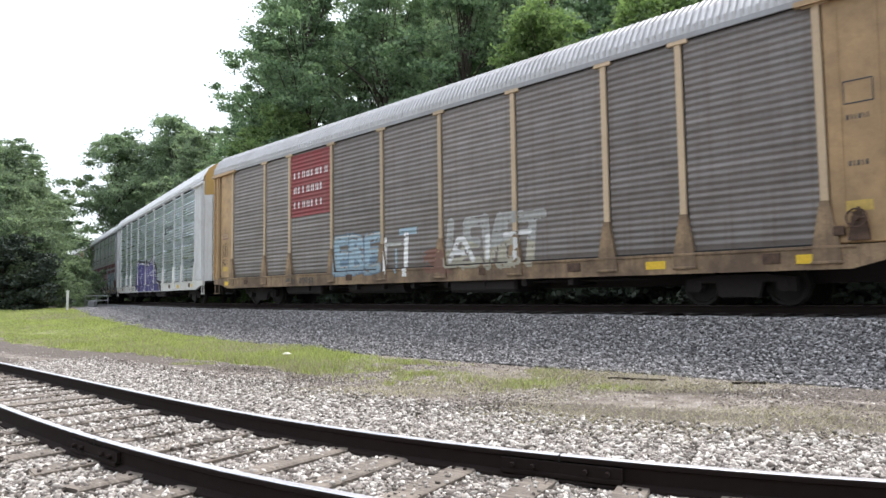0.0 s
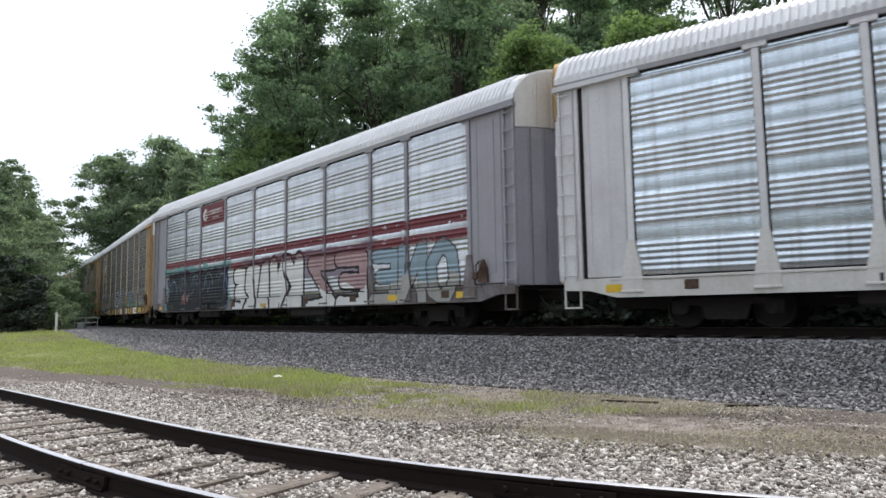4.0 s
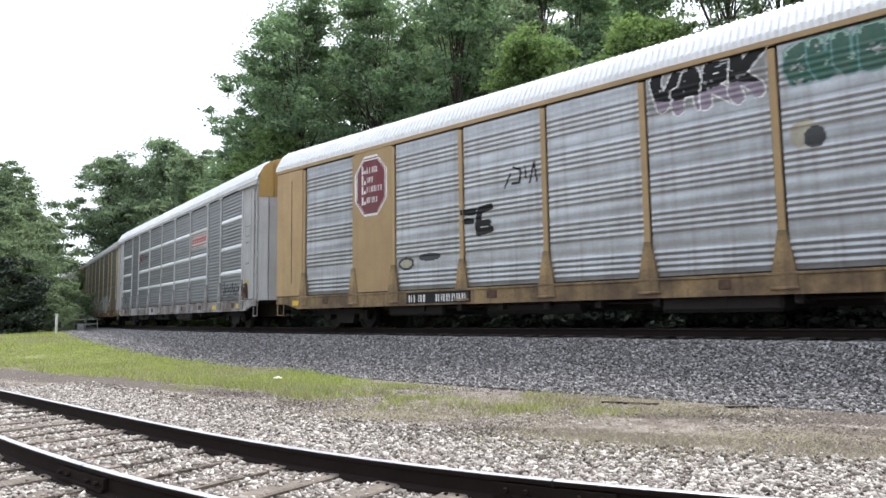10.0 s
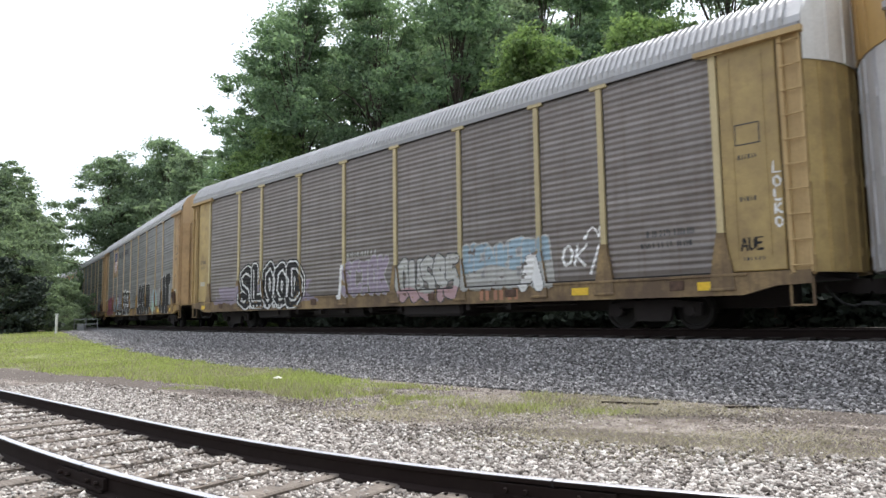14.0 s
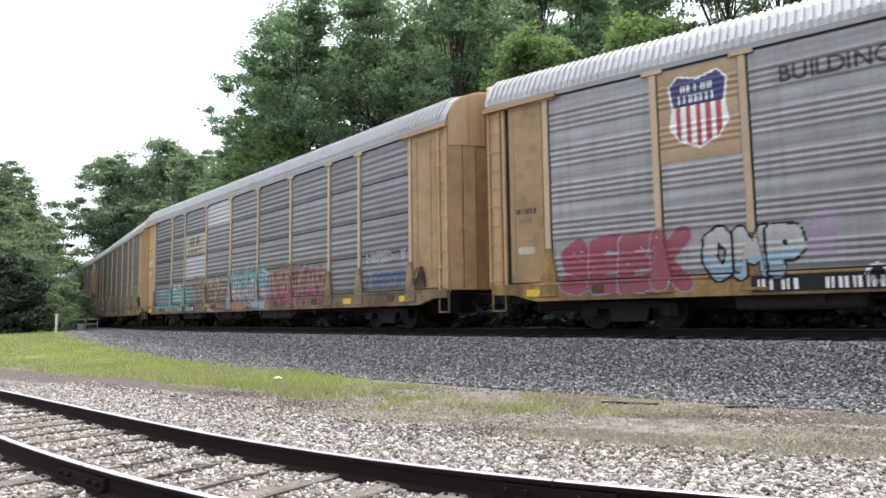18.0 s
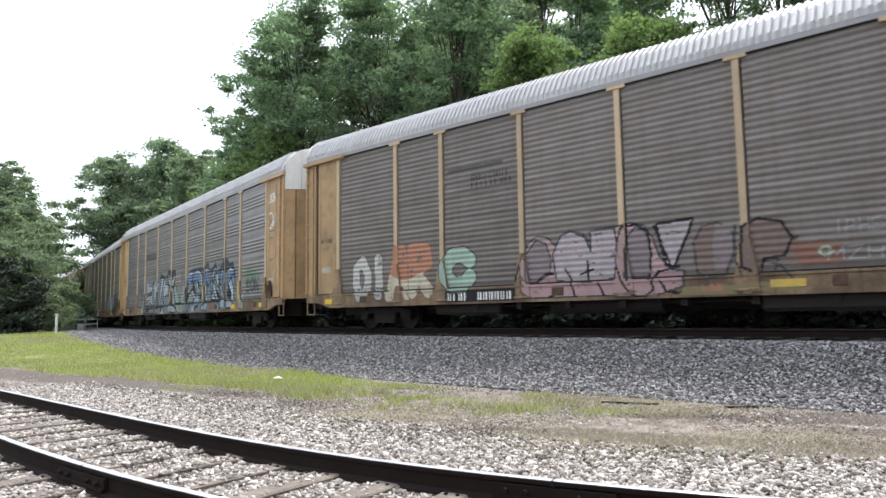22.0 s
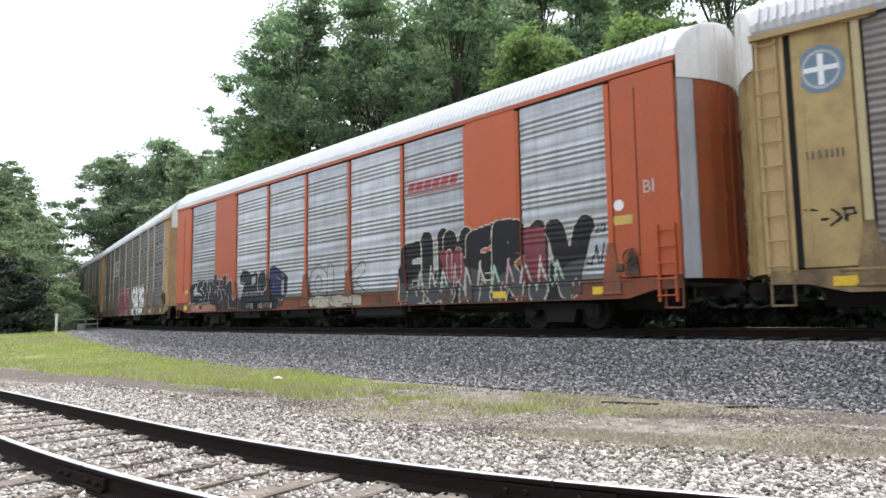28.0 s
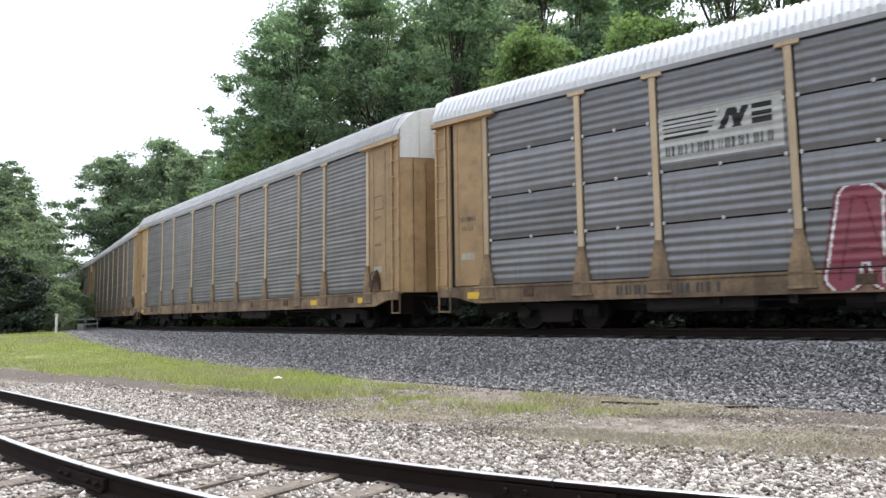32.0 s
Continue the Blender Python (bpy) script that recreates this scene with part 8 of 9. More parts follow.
        p.shape([(4.7, 2.1), (4.95, 2.05), (5.05, 1.9), (4.8, 1.9), (4.85, 1.55), (4.7, 1.55)], "black")
        p.shape([(5.85, 1.85), (6.3, 1.65), (6.75, 1.4), (6.65, 1.25), (6.35, 1.35), (6.1, 1.5)], "black")
        p.shape([(4.25, 1.95), (4.4, 2), (4.4, 1.4), (4.2, 1.35)], "yellow")
        p.shape([(2.6, 1.3), (3.1, 1.5), (3.4, 1.65), (3.7, 1.25), (3.5, 1), (3.15, 1.05)], "sky", "black", 0.035)
        p.shape([(2.55, 1.05), (3.15, 1.1), (3, 0.8), (2.5, 0.75)], "sky")
        p.shape([(4.05, 1), (4.6, 1.15), (5.05, 1.2), (4.85, 0.8), (4.1, 0.8)], "sky", "black", 0.035)
        p.shape([(5.4, 1.3), (5.5, 1.6), (5.7, 1.55), (6.1, 1.25)], "sky", "black", 0.035)
        p.shape([(6.7, 0.9), (6.85, 1.4), (7.25, 1.25), (7.6, 1.35), (7.6, 0.8)], "sky", "black", 0.035)
        p.shape([(5.3, 2.15), (5.6, 2.15), (5.55, 1.6), (5.3, 1.65)], "steel", "black", 0.035)
        p.trace([[(-0.4, 1.2), (2.85, 1.2), (5.05, 1.2), (6.75, 1.25), (7.7, 1.25)], [(2.5, 2.65), (2.5, 2), (3, 1.5)], [(3.95, 1.25), (3.75, 1.75), (3.55, 2)], [(5.3, 2.15), (5.4, 1.3)], [(5.8, 2.05), (6.2, 1.55), (6.45, 1.1), (6.6, 0.8)], [(6.5, 2.3), (6.5, 1.75), (6.9, 1.4)], [(7.1, 2.65), (7.05, 1.9), (7.35, 1.45)]], 0.035, "black")
        p.trace([[(1.75, 0.75), (2.45, 1.25)], [(3, 0.8), (3.45, 1.1)]], 0.035, "black")
        p.trace([[(1.6, 2.45), (1.95, 2.7), (2.4, 2.7)], [(2.75, 2.7), (3.3, 2.75), (3.65, 2.65), (3.85, 2.35), (3.9, 2.05)], [(4.35, 2.65), (4.7, 2.8), (4.95, 2.7)], [(5, 2.45), (5.25, 2.2)], [(5.55, 2.4), (5.85, 2.75)], [(2, 2.3), (1.65, 1.7)], [(3.2, 2.3), (3.4, 1.75)], [(5.75, 1.95), (6.2, 1.35)], [(6.8, 1.85), (7.05, 1.5)]], 0.02, "white")
        p.trace([[(7.05, 2.8), (7, 2.25)], [(2, 1.6), (2.5, 1.8), (3, 1.4)], [(4.5, 1.95), (4.7, 1.3)]], 0.02, "white")
        p.shape([(5.15, 1.15), (6.2, 1.15), (6.25, 0.8), (5.15, 0.8)], "rust")
        p.bars(5.41, 5.87, 0.84, 1.06, 3, "dark", 5)
        p.shape([(7.3, 0.8), (7.35, 2.0), (7.6, 2.5), (8.3, 2.6), (8.5, 1.9), (8.45, 0.8)], "slate")
        p.shape([(7.5, 2.0), (7.6, 2.5), (7.9, 2.65), (8.3, 2.55), (8.4, 2.3), (8.0, 2.3), (7.75, 2.0), (7.7, 1.75)], "azure", "black", 0.035)
        p.shape([(7.7, 1.9), (8.0, 2.2), (8.35, 1.7), (8.4, 1.2), (8.2, 0.85), (7.6, 0.85), (7.5, 1.15), (8.0, 1.2), (8.1, 1.5)], "sky", "black", 0.035)
        p.shape([(7.75, 1.75), (8.1, 1.5), (8.0, 1.25), (7.6, 1.3), (7.5, 1.6)], "black")
        p.trace([[(7.6, 2.45), (7.9, 2.6), (8.3, 2.5)], [(7.8, 1.95), (8.15, 1.6), (8.2, 1.2)]], 0.02, "white")
    on(12, "graffiti", "large blue and white sprayed graffiti", -7.8, 8.7, 0.74, 3.25, blue_wild, 0.02, 6)
    on(12, "graffiti", "yellow and green sprayed strip on a post", 9.0, 9.6, 0.8, 2.1, lambda p: (p.rect(9.02, 9.16, 1.2, 2.0, "yellow"), p.rect(9.2, 9.5, 0.85, 1.4, "mint")))
    on(12, "graffiti", "green and grey sprayed shapes", 9.6, 11.6, 1.2, 2.6, lambda p: (p.cloud(9.7, 11.2, 1.7, 2.5, "green", 6, 0.5), p.word("SON", 9.8, 11.2, 1.5, 2.0, "dark", None, 0.07, 0.0, seed=123)), 0.3, 5)
    on(12, "lettering", "faded dark word bars", -6.9, -4.4, 3.9, 4.5, lambda p: p.bars(-6.8, -4.6, 4.0, 4.38, 8, "dark", 7), 0.12, 4)
    on(12, "graffiti", "small yellow scrawl", -0.9, 1.2, 2.1, 3.0, lambda p: (p.bars(-0.6, 0.4, 2.6, 2.75, 5, "cream", 4), p.bars(-0.5, 0.5, 2.35, 2.5, 5, "cream", 5), p.bars(-0.3, 0.5, 2.12, 2.26, 4, "gold", 6)), 0.1, 5)
    def pale_scrawl(p):
        p.word("BON", 12.28, 12.85, 4.9, 5.25, "white", None, 0.02, 0.0, seed=127, slant=0.3)
        p.put(abs(np.hypot((p.x - 12.4) / 0.22, (p.z - 4.2) / 0.3) - 1) < 0.09, "white")
        p.scrawl(12.35, 12.9, 3.9, 4.5, "white", 128, 0.018, 8)
    on(12, "graffiti", "white scrawl on the end bay", 12.1, 12.95, 3.7, 5.4, pale_scrawl, cell=0.02)
    marks_plate(CARS[12], SPECS[12], -7.1, -4.8)
    on(12, "stencil", "yellow strip on the end bay", -12.14, -11.98, 1.3, 2.8, lambda p: p.rect(-12.12, -12.0, 1.35, 2.6, "yellow"))
    on(12, "stencil", "dark scrawled drawing on a panel", -8.6, -7.3, 1.3, 2.6, lambda p: (p.scrawl(-8.5, -7.4, 2.1, 2.5, "dark", 5, 0.02, 12), p.bars(-8.2, -7.5, 1.8, 1.98, 5, "dark", 3), p.bars(-8.0, -7.5, 1.55, 1.7, 4, "dark", 4)))
    # car 13: blue piece near its front, round emblem at its rear
    on(13, "graffiti", "pale blue sprayed letters", 5.0, 8.9, 0.9, 2.6, lambda p: (p.letters(4, 5.2, 8.6, 1.1, 2.3, ["grey", "steel"], "sky", 131, 0.16, 0.03), p.rect(7.3, 8.7, 1.2, 2.1, "sky")), 0.08, 3)
    on(13, "graffiti", "black sprayed piece with pale blue lines", 8.7, 11.4, 0.74, 2.6, lambda p: (p.cloud(8.9, 11.3, 0.8, 2.1, "black", 4, 0.3), p.letters(5, 9.0, 11.2, 1.5, 2.4, ["black"], "sky", 132, 0.2, 0.035), p.letters(4, 9.1, 11.0, 0.9, 1.5, ["black"], "steel", 133, 0.2, 0.03)))
    on(13, "graffiti", "faded white sprayed smears", -4.5, 0.8, 0.76, 2.6, lambda p: (p.letters(5, -4.3, 0.5, 1.2, 2.2, ["grey", "pale"], None, 134, 0.14), p.letters(3, -1.0, 0.6, 0.8, 1.4, ["white"], None, 135, 0.15)), 0.14, 5)
    def emblem(p):
        p.disc(-12.5, 4.98, 0.42, 0.47, "steel"), p.disc(-12.5, 4.98, 0.33, 0.38, "pale"), p.disc(-12.5, 4.98, 0.29, 0.33, "steel")
        p.rect(-12.55, -12.45, 4.68, 5.28, "white"), p.rect(-12.78, -12.22, 4.93, 5.03, "white")
    on(13, "emblem", "round blue emblem with a white cross", -12.95, -12.05, 4.45, 5.5, emblem, cell=0.02)
    on(13, "graffiti", "thin black scrawl", -12.95, -12.05, 1.8, 2.5, lambda p: p.letters(4, -12.9, -12.1, 1.95, 2.3, ["black"], None, 136, 0.1, kind="thin"))
    on(13, "stencil", "dark stencilled bars on the end bay", -12.9, -12.1, 3.2, 3.5, lambda p: p.bars(-12.85, -12.15, 3.25, 3.42, 8, "dark", 2))
    on(13, "graffiti", "small white sprayed tag", -5.9, -4.5, 2.3, 3.1, lambda p: p.letters(4, -5.8, -4.6, 2.4, 2.9, ["pale"], None, 137, 0.14), 0.08, 4)
    marks_plate(CARS[13], SPECS[13], -7.05, -4.6)
    # car 14: red slanted emblem and dark pieces
    def slanted14(p):
        for k in range(6):
            p.rect(4.55 + 0.38 * k, 4.55 + 0.38 * k + 0.30, 4.22, 4.5, "bnsf", 0.35)
        p.rect(4.45, 7.0, 4.1, 4.14, "bnsf")
        p.rect(4.45, 7.0, 4.56, 4.6, "bnsf")
    on(14, "emblem", "red slanted railway emblem", 4.43, 7.1, 4.0, 4.75, slanted14, cell=0.02)
    def blackout(p):
        p.cloud(4.2, 11.2, 0.45, 1.75, "black", 5, 0.08)
        p.word("EUMERIV", 4.35, 11.2, 0.95, 2.45, "black", "cream", 0.27, 0.035, low="dark", cut=0.4, seed=141, sway=0.14, horns=0.1)
        p.cloud(6.0, 7.2, 1.3, 2.3, "maroon", 9, 0.25), p.cloud(9.2, 10.0, 1.1, 2.7, "maroon", 19, 0.2)
        for k in range(11):
            x = 5.0 + 0.52 * k
            p.put(p.far([(x, 1.0 + 0.1 * (k % 3), x + 0.1, 1.7 + 0.15 * (k % 2)), (x + 0.1, 1.7, x + 0.28, 1.25)]) < 0.035, ("pale", "cream", "mint", "pink")[k % 4])
        p.word("II", 6.2, 7.0, 1.5, 2.2, "maroon", "cream", 0.10, 0.02, seed=144)
        for k in range(9):
            x = 4.5 + 0.78 * k
            p.put(p.far([(x, 0.74, x + 0.12, 1.25)]) < 0.02, "cream")
    on(14, "graffiti", "black sprayed graffiti with white and maroon edges", 3.9, 11.6, 0.74, 2.95, blackout)
    on(14, "graffiti", "black scrawled date and drawing", 11.0, 11.85, 1.3, 2.65, lambda p: (p.word("2020", 11.1, 11.75, 2.28, 2.46, "black", None, 0.016, 0.0, seed=3), p.scrawl(11.1, 11.7, 1.4, 2.1, "black", 8, 0.02, 9)), cell=0.02)
    def navy14(p):
        p.shape([(-6.75, 1.15), (-6.35, 1.75), (-6.7, 1.9), (-6.75, 2.2), (-6.5, 2.45), (-6, 2.4), (-5.65, 2.2), (-5.35, 2.35), (-5, 2.15), (-4.85, 2.35), (-4.5, 2.35), (-4.4, 2), (-4.2, 2.15), (-4.1, 2.4), (-3.8, 2.5), (-3.45, 2.35), (-3.15, 2.2), (-2.7, 2), (-2.75, 1.4), (-2.95, 1.05), (-3.15, 1.05), (-3.3, 1.2), (-3.45, 0.75), (-4.95, 0.65), (-5.35, 0.65), (-6.75, 0.75)], "tar")
        p.shape([(-4.1, 2.2), (-3.8, 2.45), (-3.45, 2.3), (-3.55, 2.05), (-3.35, 1.8), (-3.3, 1.3), (-3.95, 1.3), (-4.05, 1.7)], "navy")
        p.shape([(-3.15, 1.9), (-3, 1.85), (-3, 1.3), (-3.15, 1.25), (-3.2, 1.55)], "mauve")
        p.shape([(-5.65, 2.1), (-5.35, 2.15), (-5.3, 1.9), (-5.65, 1.75)], "grey")
        p.trace([[(-6.7, 1.05), (-6.6, 1.35), (-6.3, 1.9), (-6.7, 1.95), (-6.75, 2.2), (-6.5, 2.4)], [(-5.4, 2.25), (-5.2, 2.3), (-5.1, 2.2), (-5.15, 1.65), (-5.05, 1.45), (-4.95, 1.55), (-4.95, 1.8)], [(-4.9, 2.2), (-4.7, 2.35), (-4.5, 2.25), (-4.45, 2)], [(-4.45, 1.75), (-4.4, 1.5), (-4.3, 1.55), (-4.2, 1.75), (-4.35, 1.9)], [(-4.2, 1.9), (-4.15, 2.3), (-4.1, 2.4)]], 0.014, "pale")
        p.trace([[(-3.85, 1.6), (-3.75, 1.75)], [(-3.3, 1.15), (-3.1, 1.05), (-2.9, 1.15), (-2.9, 1.35)], [(-3.55, 2), (-3.3, 1.9)], [(-3.15, 2.1), (-3.05, 2)]], 0.014, "pale")
        p.bars(-6.41, -4.53, 1.35, 1.52, 14, "mauve", 5)
    on(14, "graffiti", "dark blue sprayed letters with pale edges", -6.85, -2.6, 0.74, 2.6, navy14, cell=0.02)
    def scotch14(p):
        p.cloud(-12.2, -6.9, 0.5, 1.12, "orange", 12, 0.2)
        p.cloud(-11.6, -9.2, 2.0, 2.75, "grey", 15, 0.25)
        p.shape([(-12.1, 1), (-12.1, 1.6), (-11.7, 2.1), (-11.25, 2.1), (-11, 2.25), (-10.45, 2.25), (-10.1, 2.15), (-9.6, 2.2), (-9.15, 2.2), (-9.15, 2.45), (-8.85, 2.45), (-8.9, 2.15), (-8.35, 2.15), (-8.25, 2.3), (-7.9, 2.35), (-7.9, 1.85), (-7.7, 2.05), (-7.5, 2.1), (-7.35, 1.95), (-7.35, 1.5), (-7.25, 1.2), (-6.95, 1.3), (-6.8, 1.45), (-6.8, 0.7), (-8.85, 0.75), (-9.05, 1), (-10.1, 1.15), (-10.55, 1.1)], "tar")
        p.shape([(-8.45, 1.95), (-8.25, 2.05), (-8.25, 1.65), (-8.35, 1.45), (-8, 1.2), (-8.05, 0.75), (-8.45, 0.75), (-8.45, 1.15)], "wine")
        p.shape([(-7.8, 1.5), (-7.65, 1.6), (-7.55, 1.2), (-7.55, 0.7), (-7.95, 0.75)], "wine")
        p.shape([(-12, 1.05), (-11.95, 1.7), (-11.65, 1.6), (-11.65, 1.15)], "rust")
        p.shape([(-11.55, 1.75), (-11.25, 2), (-11.15, 1.7), (-10.6, 1.55), (-11.5, 1.5)], "pale")
        p.shape([(-9.15, 1.5), (-8.9, 1.85), (-8.85, 1.5)], "tan", "black", 0.035)
        p.shape([(-9.75, 1.95), (-9.7, 2), (-9.65, 1.6), (-9.75, 1.55)], "grey")
        p.trace([[(-12, 0.85), (-12.1, 1.5), (-11.7, 2.1), (-11.15, 2.15), (-11, 2.1), (-11.25, 1.75), (-11.2, 1.6), (-10.6, 1.5)], [(-11.05, 2.15), (-10.5, 2.25), (-10.45, 2.2), (-10.5, 1.9), (-10.8, 1.85), (-10.45, 1.7), (-10.35, 1.55)], [(-10.4, 2.15), (-10.1, 2.15), (-10, 2.05), (-10.05, 1.8), (-9.85, 1.6), (-9.8, 1.5), (-9.9, 1.2)], [(-10.2, 1.6), (-10.2, 1.4), (-10.4, 1.25)]], 0.017, "pale")
        p.trace([[(-10, 2.1), (-9.6, 2.15), (-9.35, 2), (-9.3, 1.65), (-9.4, 1.3), (-9.5, 1.2)], [(-9.6, 2.15), (-9.15, 2.2)], [(-9.15, 2.4), (-8.85, 2.45), (-8.9, 2.15), (-8.6, 2.2), (-8.65, 1.85), (-8.95, 1.85)], [(-8.6, 2.15), (-8.25, 2.15), (-8.25, 2)], [(-8.75, 1.75), (-8.5, 1.7), (-8.4, 1.4), (-8.35, 1.3), (-8.5, 1.2), (-8.6, 1.1)]], 0.017, "pale")
        p.trace([[(-8.75, 1.75), (-8.8, 1.55), (-8.75, 1.4)], [(-8.25, 2.3), (-7.9, 2.35), (-7.9, 1.85)], [(-7.8, 1.95), (-7.65, 2.05), (-7.5, 2.1), (-7.35, 1.95), (-7.35, 1.45), (-7.3, 1.25), (-7.15, 1.2), (-6.95, 1.35)], [(-8.3, 1.7), (-8.05, 1.65), (-8, 1.45)], [(-7.75, 1.4), (-7.6, 0.85)], [(-12, 0.95), (-11.85, 1.15), (-11.7, 1.15), (-11.55, 1.05), (-11.4, 1.15), (-11.2, 1.15), (-11.1, 1), (-10.9, 0.9), (-10.8, 1.1), (-10.6, 1.1), (-10.5, 1)]], 0.017, "pale")
        p.trace([[(-10.5, 1.1), (-10.2, 1.15), (-9.75, 1.15), (-9.5, 1.15)]], 0.017, "pale")
        p.shape([(-11.6, 2.35), (-11.1, 2.55), (-11.05, 2.25), (-11.4, 2.2)], "grey")
        p.shape([(-12.5, 1.8), (-12.05, 1.8), (-12.05, 1.65), (-12.45, 1.6)], "yellow")
        p.shape([(-12.45, 1.1), (-12.2, 1.05), (-12.2, 0.9), (-12.45, 0.9)], "yellow")
    on(14, "graffiti", "black and maroon sprayed letters with white outline", -12.6, -6.9, 0.74, 2.85, scotch14, 0.02, 8, cell=0.02)
    on(14, "graffiti", "thin pale outlined letters", -1.5, 3.0, 0.74, 2.5, lambda p: (p.word("OLK", -1.1, 2.3, 1.1, 2.1, "pale", "dark", 0.17, 0.035, seed=144), p.put(p.i == p.num("pale"), None), p.cloud(-1.2, 2.4, 0.76, 1.12, "cream", 5, 0.2), p.word("OO", -0.9, 1.5, 0.8, 1.05, "cream", "dark", 0.1, 0.03, seed=145)), 0.03, 5)
    marks_plate(CARS[14], SPECS[14], -6.15, -3.7)
    on(14, "lettering", "white painted letters", 12.7, 13.2, 2.9, 3.5, lambda p: p.text("BI", 12.8, 13.05, 3.05, 3.33, "pale"), cell=0.02)
    on(14, "label", "yellow label and round sticker", 11.98, 12.6, 2.3, 3.1, lambda p: (p.rect(12.0, 12.5, 2.4, 2.6, "yellow"), p.disc(12.15, 2.85, 0.13, 0.13, "white")), cell=0.02)
    # car 15: white sign, red and white block letters
    def ns(p):
        p.rect(-7.05, -4.45, 3.75, 4.9, "pale")
        for k in range(5):
            p.rect(-6.95, -5.95 + 0.06 * k, 4.28 + 0.1 * k, 4.33 + 0.1 * k, "black", 0.6)
        p.rect(-5.75, -5.6, 4.3, 4.75, "black", 0.5), p.rect(-5.45, -5.3, 4.3, 4.75, "black", 0.5), p.poly([(-5.5, 4.75), (-5.35, 4.75), (-5.25, 4.3), (-5.4, 4.3)], "black")
        p.rect(-5.05, -4.65, 4.62, 4.75, "black"), p.rect(-5.05, -4.65, 4.3, 4.42, "black"), p.rect(-5.05, -4.65, 4.47, 4.57, "black")
        p.bars(-6.9, -4.6, 3.88, 4.1, 16, "dark", 3)
    on(15, "sign", "pale sign with black striped emblem", -7.1, -4.43, 3.7, 4.95, ns, cell=0.02)
    def block_red(p):
        p.word("ANKH", -3.7, 0.15, 0.95, 2.4, "crimson", "white", 0.26, 0.045, seed=151, sway=0.04, halo="maroon", wide=0.05)
        p.word("ANKH", -3.75, 0.2, 0.92, 2.45, "maroon", None, 0.02, 0.0, seed=151, sway=0.04)
        p.rect(-2.9, -2.4, 0.78, 1.05, "orange"), p.rect(-0.3, 0.1, 0.78, 1.05, "orange")
    on(15, "graffiti", "crimson sprayed block letters with white outline", -4.2, 0.6, 0.74, 2.75, block_red)
    def block_white(p):
        p.word("SARG", 1.75, 6.05, 0.92, 2.35, "white", "black", 0.15, 0.06, seed=152, sway=0.04, halo="white", wide=0.035)
        p.rect(2.6, 3.1, 0.76, 1.0, "gold"), p.rect(5.8, 6.15, 0.76, 1.0, "gold")
    on(15, "graffiti", "white sprayed block letters with black outline", 1.2, 6.5, 0.74, 2.85, block_white)
    on(15, "graffiti", "faint dark scrawled writing", 0.3, 1.35, 1.4, 2.4, lambda p: [p.bars(0.4, 1.2, z, z + 0.14, 5, "dark", 4) for z in (2.1, 1.8, 1.5)])
    on(15, "graffiti", "faint dark scrawled writing", 6.2, 7.1, 1.4, 2.4, lambda p: [p.bars(6.3, 7.0, z, z + 0.14, 5, "dark", 5) for z in (2.1, 1.8, 1.5)], 0.06, 3)
    marks_plate(CARS[15], SPECS[15], -8.3, -5.6, None, "dark", 9)
    # plain label boxes on the end bays
    for k in (2, 5, 7, 8, 9, 11, 12, 15, 16):
        on(k, "label_box", "stencilled empty box on the end bay", 12.2, 12.9, 3.7, 4.3, lambda p: (p.rect(12.3, 12.8, 3.75, 4.2, "dark"), p.rect(12.33, 12.77, 3.78, 4.17, None)), cell=0.02)
        on(k, "stencil", "stencilled bars on the end bay", 12.3, 12.8, 3.4, 3.6, lambda p: p.bars(12.35, 12.75, 3.45, 3.55, 6, "dark", k), cell=0.02)
        on(k, "stencil", "stencilled bars on the end bay", 12.3, 12.8, 2.55, 2.75, lambda p: p.bars(12.35, 12.7, 2.6, 2.7, 5, "dark", k + 1), cell=0.02)
        k == 8 or on(k, "label_plate", "small painted plate on the end bay", 12.2, 12.8, 1.7, 2.0, lambda p: p.rect(12.25, 12.7, 1.75, 1.95, "yellow" if k in (2, 7) else "cream"), cell=0.02)
        if k == 2:
            on(k, "label_plate", "small yellow plate on the rear bay", -12.9, -12.1, 1.4, 1.72, lambda p: p.rect(-12.8, -12.28, 1.47, 1.66, "yellow"), cell=0.02)
            continue
        on(k, "stencil", "stencilled bars on the rear bay", -12.9, -12.1, 2.9, 3.1, lambda p: p.bars(-12.8, -12.2, 2.95, 3.08, 7, "dark", k + 2), cell=0.02)
        on(k, "stencil", "stencilled bars on the rear bay", -12.9, -12.1, 2.65, 2.9, lambda p: p.bars(-12.7, -12.3, 2.7, 2.82, 5, "dark", k), cell=0.02)
        on(k, "label_plate", "small painted plate on the rear bay", -12.9, -12.1, 1.8, 2.2, lambda p: p.rect(-12.75, -12.3, 1.9, 2.1, "yellow" if k in (2, 5, 10) else "cream"), cell=0.02)


decorate()


# ------------------------------------------------------------------ movement
def car_pose(s):
    xa, ya, _ = on_line(MAIN, s - 10.05)
    xb, yb, _ = on_line(MAIN, s + 10.05)
    za, zb = rail_z(s - 10.05), rail_z(s + 10.05)
    th = math.degrees(math.atan2(yb - ya, xb - xa))
    tilt = -math.degrees(math.atan2(zb - za, 20.1))
    return pose(float(xa + xb) / 2, float(ya + yb) / 2, float(za + zb) / 2, 0, tilt, th)


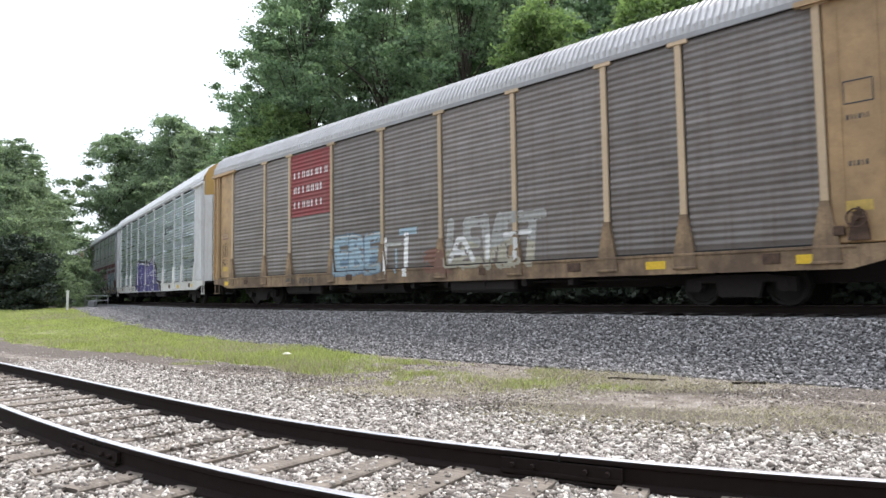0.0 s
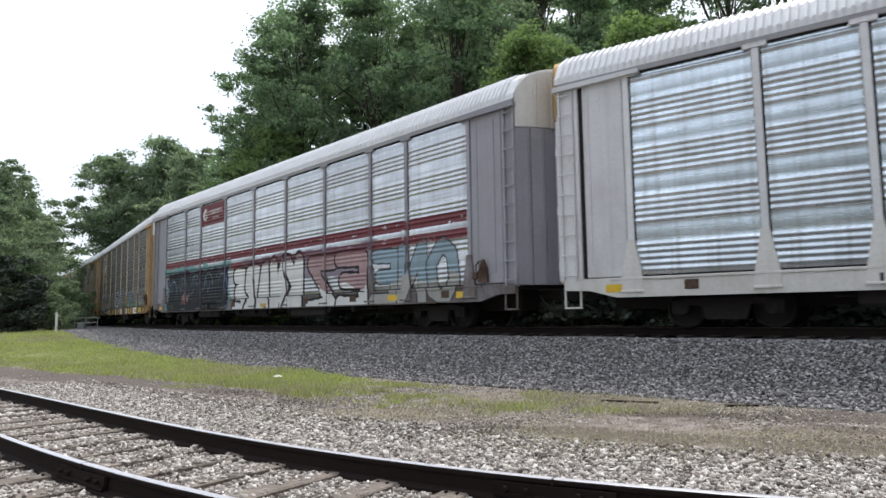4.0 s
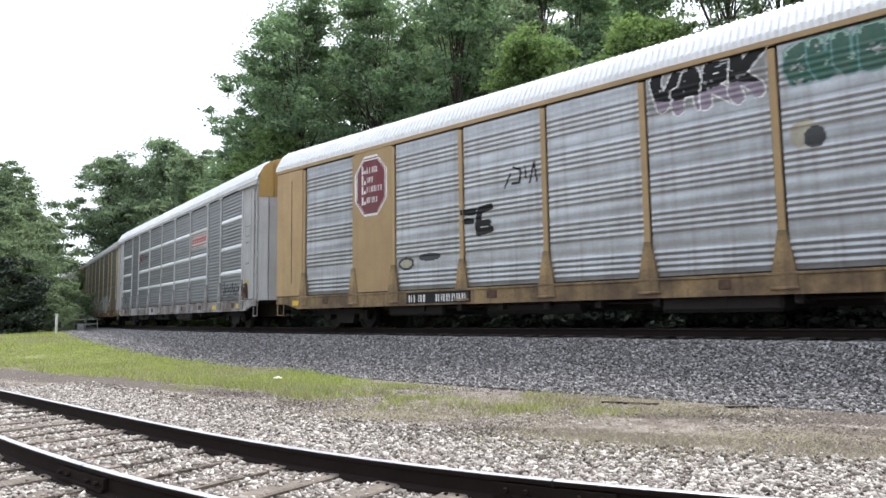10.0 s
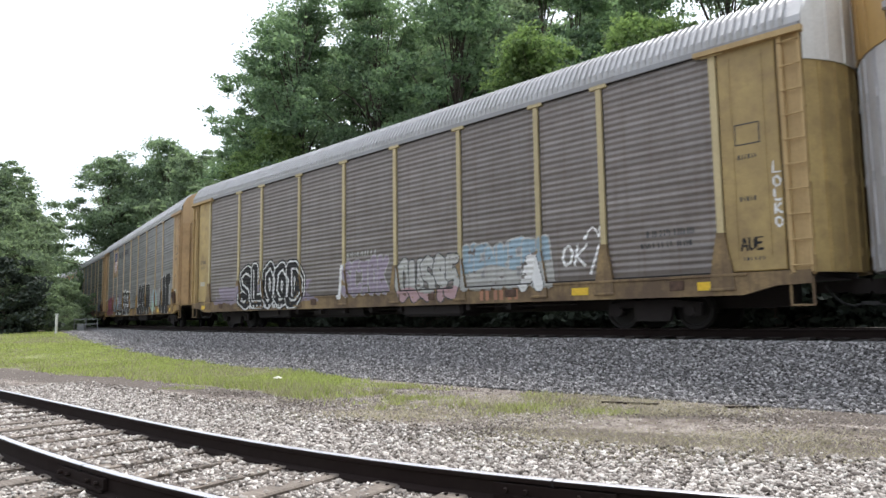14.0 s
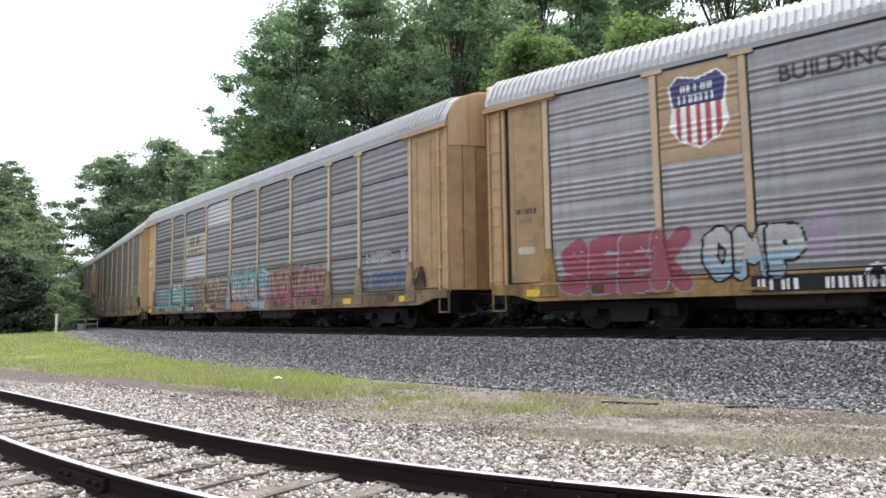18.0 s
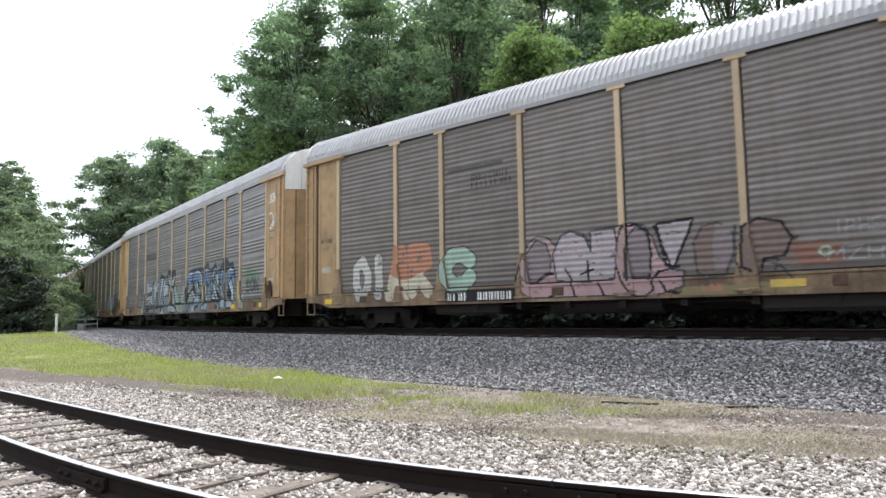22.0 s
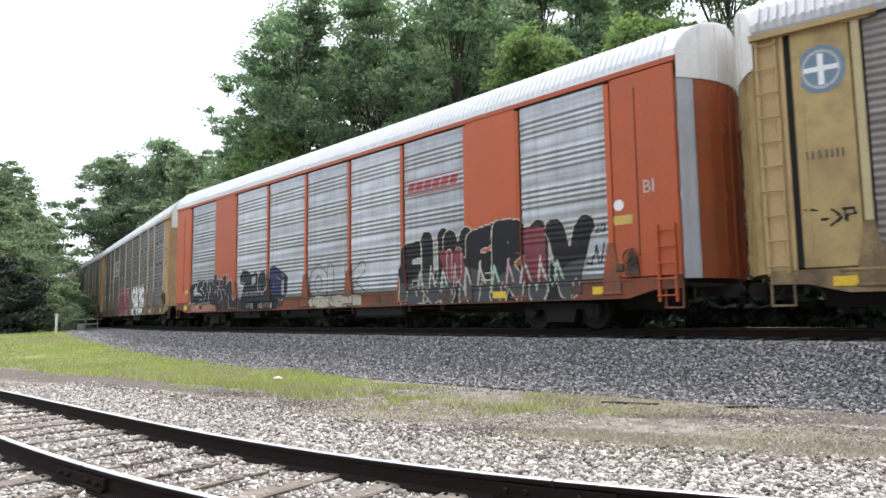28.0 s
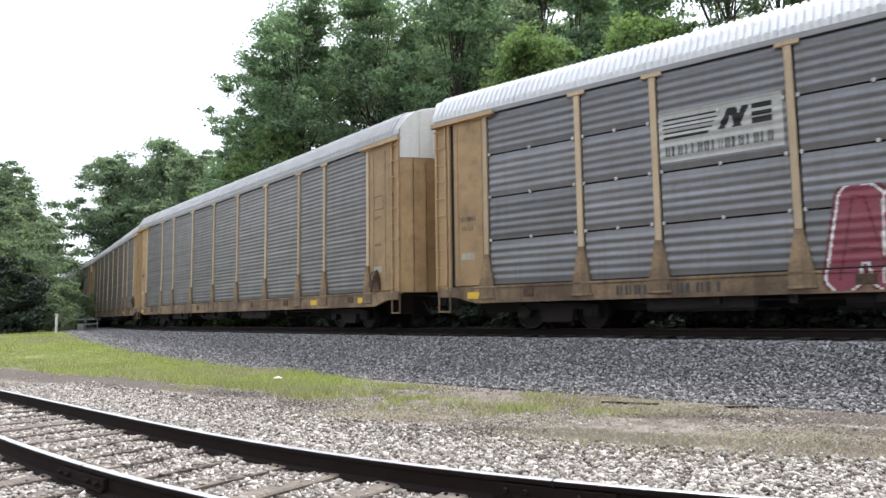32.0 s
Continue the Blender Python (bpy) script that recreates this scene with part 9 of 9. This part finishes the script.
def motions():
    for k, car in CARS.items():
        walk(car, [(t, car_pose(SPEED * (t - 13.0) + TRAIN_S0 - 14.3 - (k - 8) * PITCH + SLACK.get(k, 0.0))) for t in np.arange(0, 32.01, 0.5)])
    turn = math.degrees(SPEED / 0.42)
    for w in WHEELSETS:
        at = w.matrix_basis.translation.copy()
        walk(w, [(f / 30, pose(at.x, at.y, at.z, 0, turn * f / 30, 0)) for f in range(0, 961)])


motions()
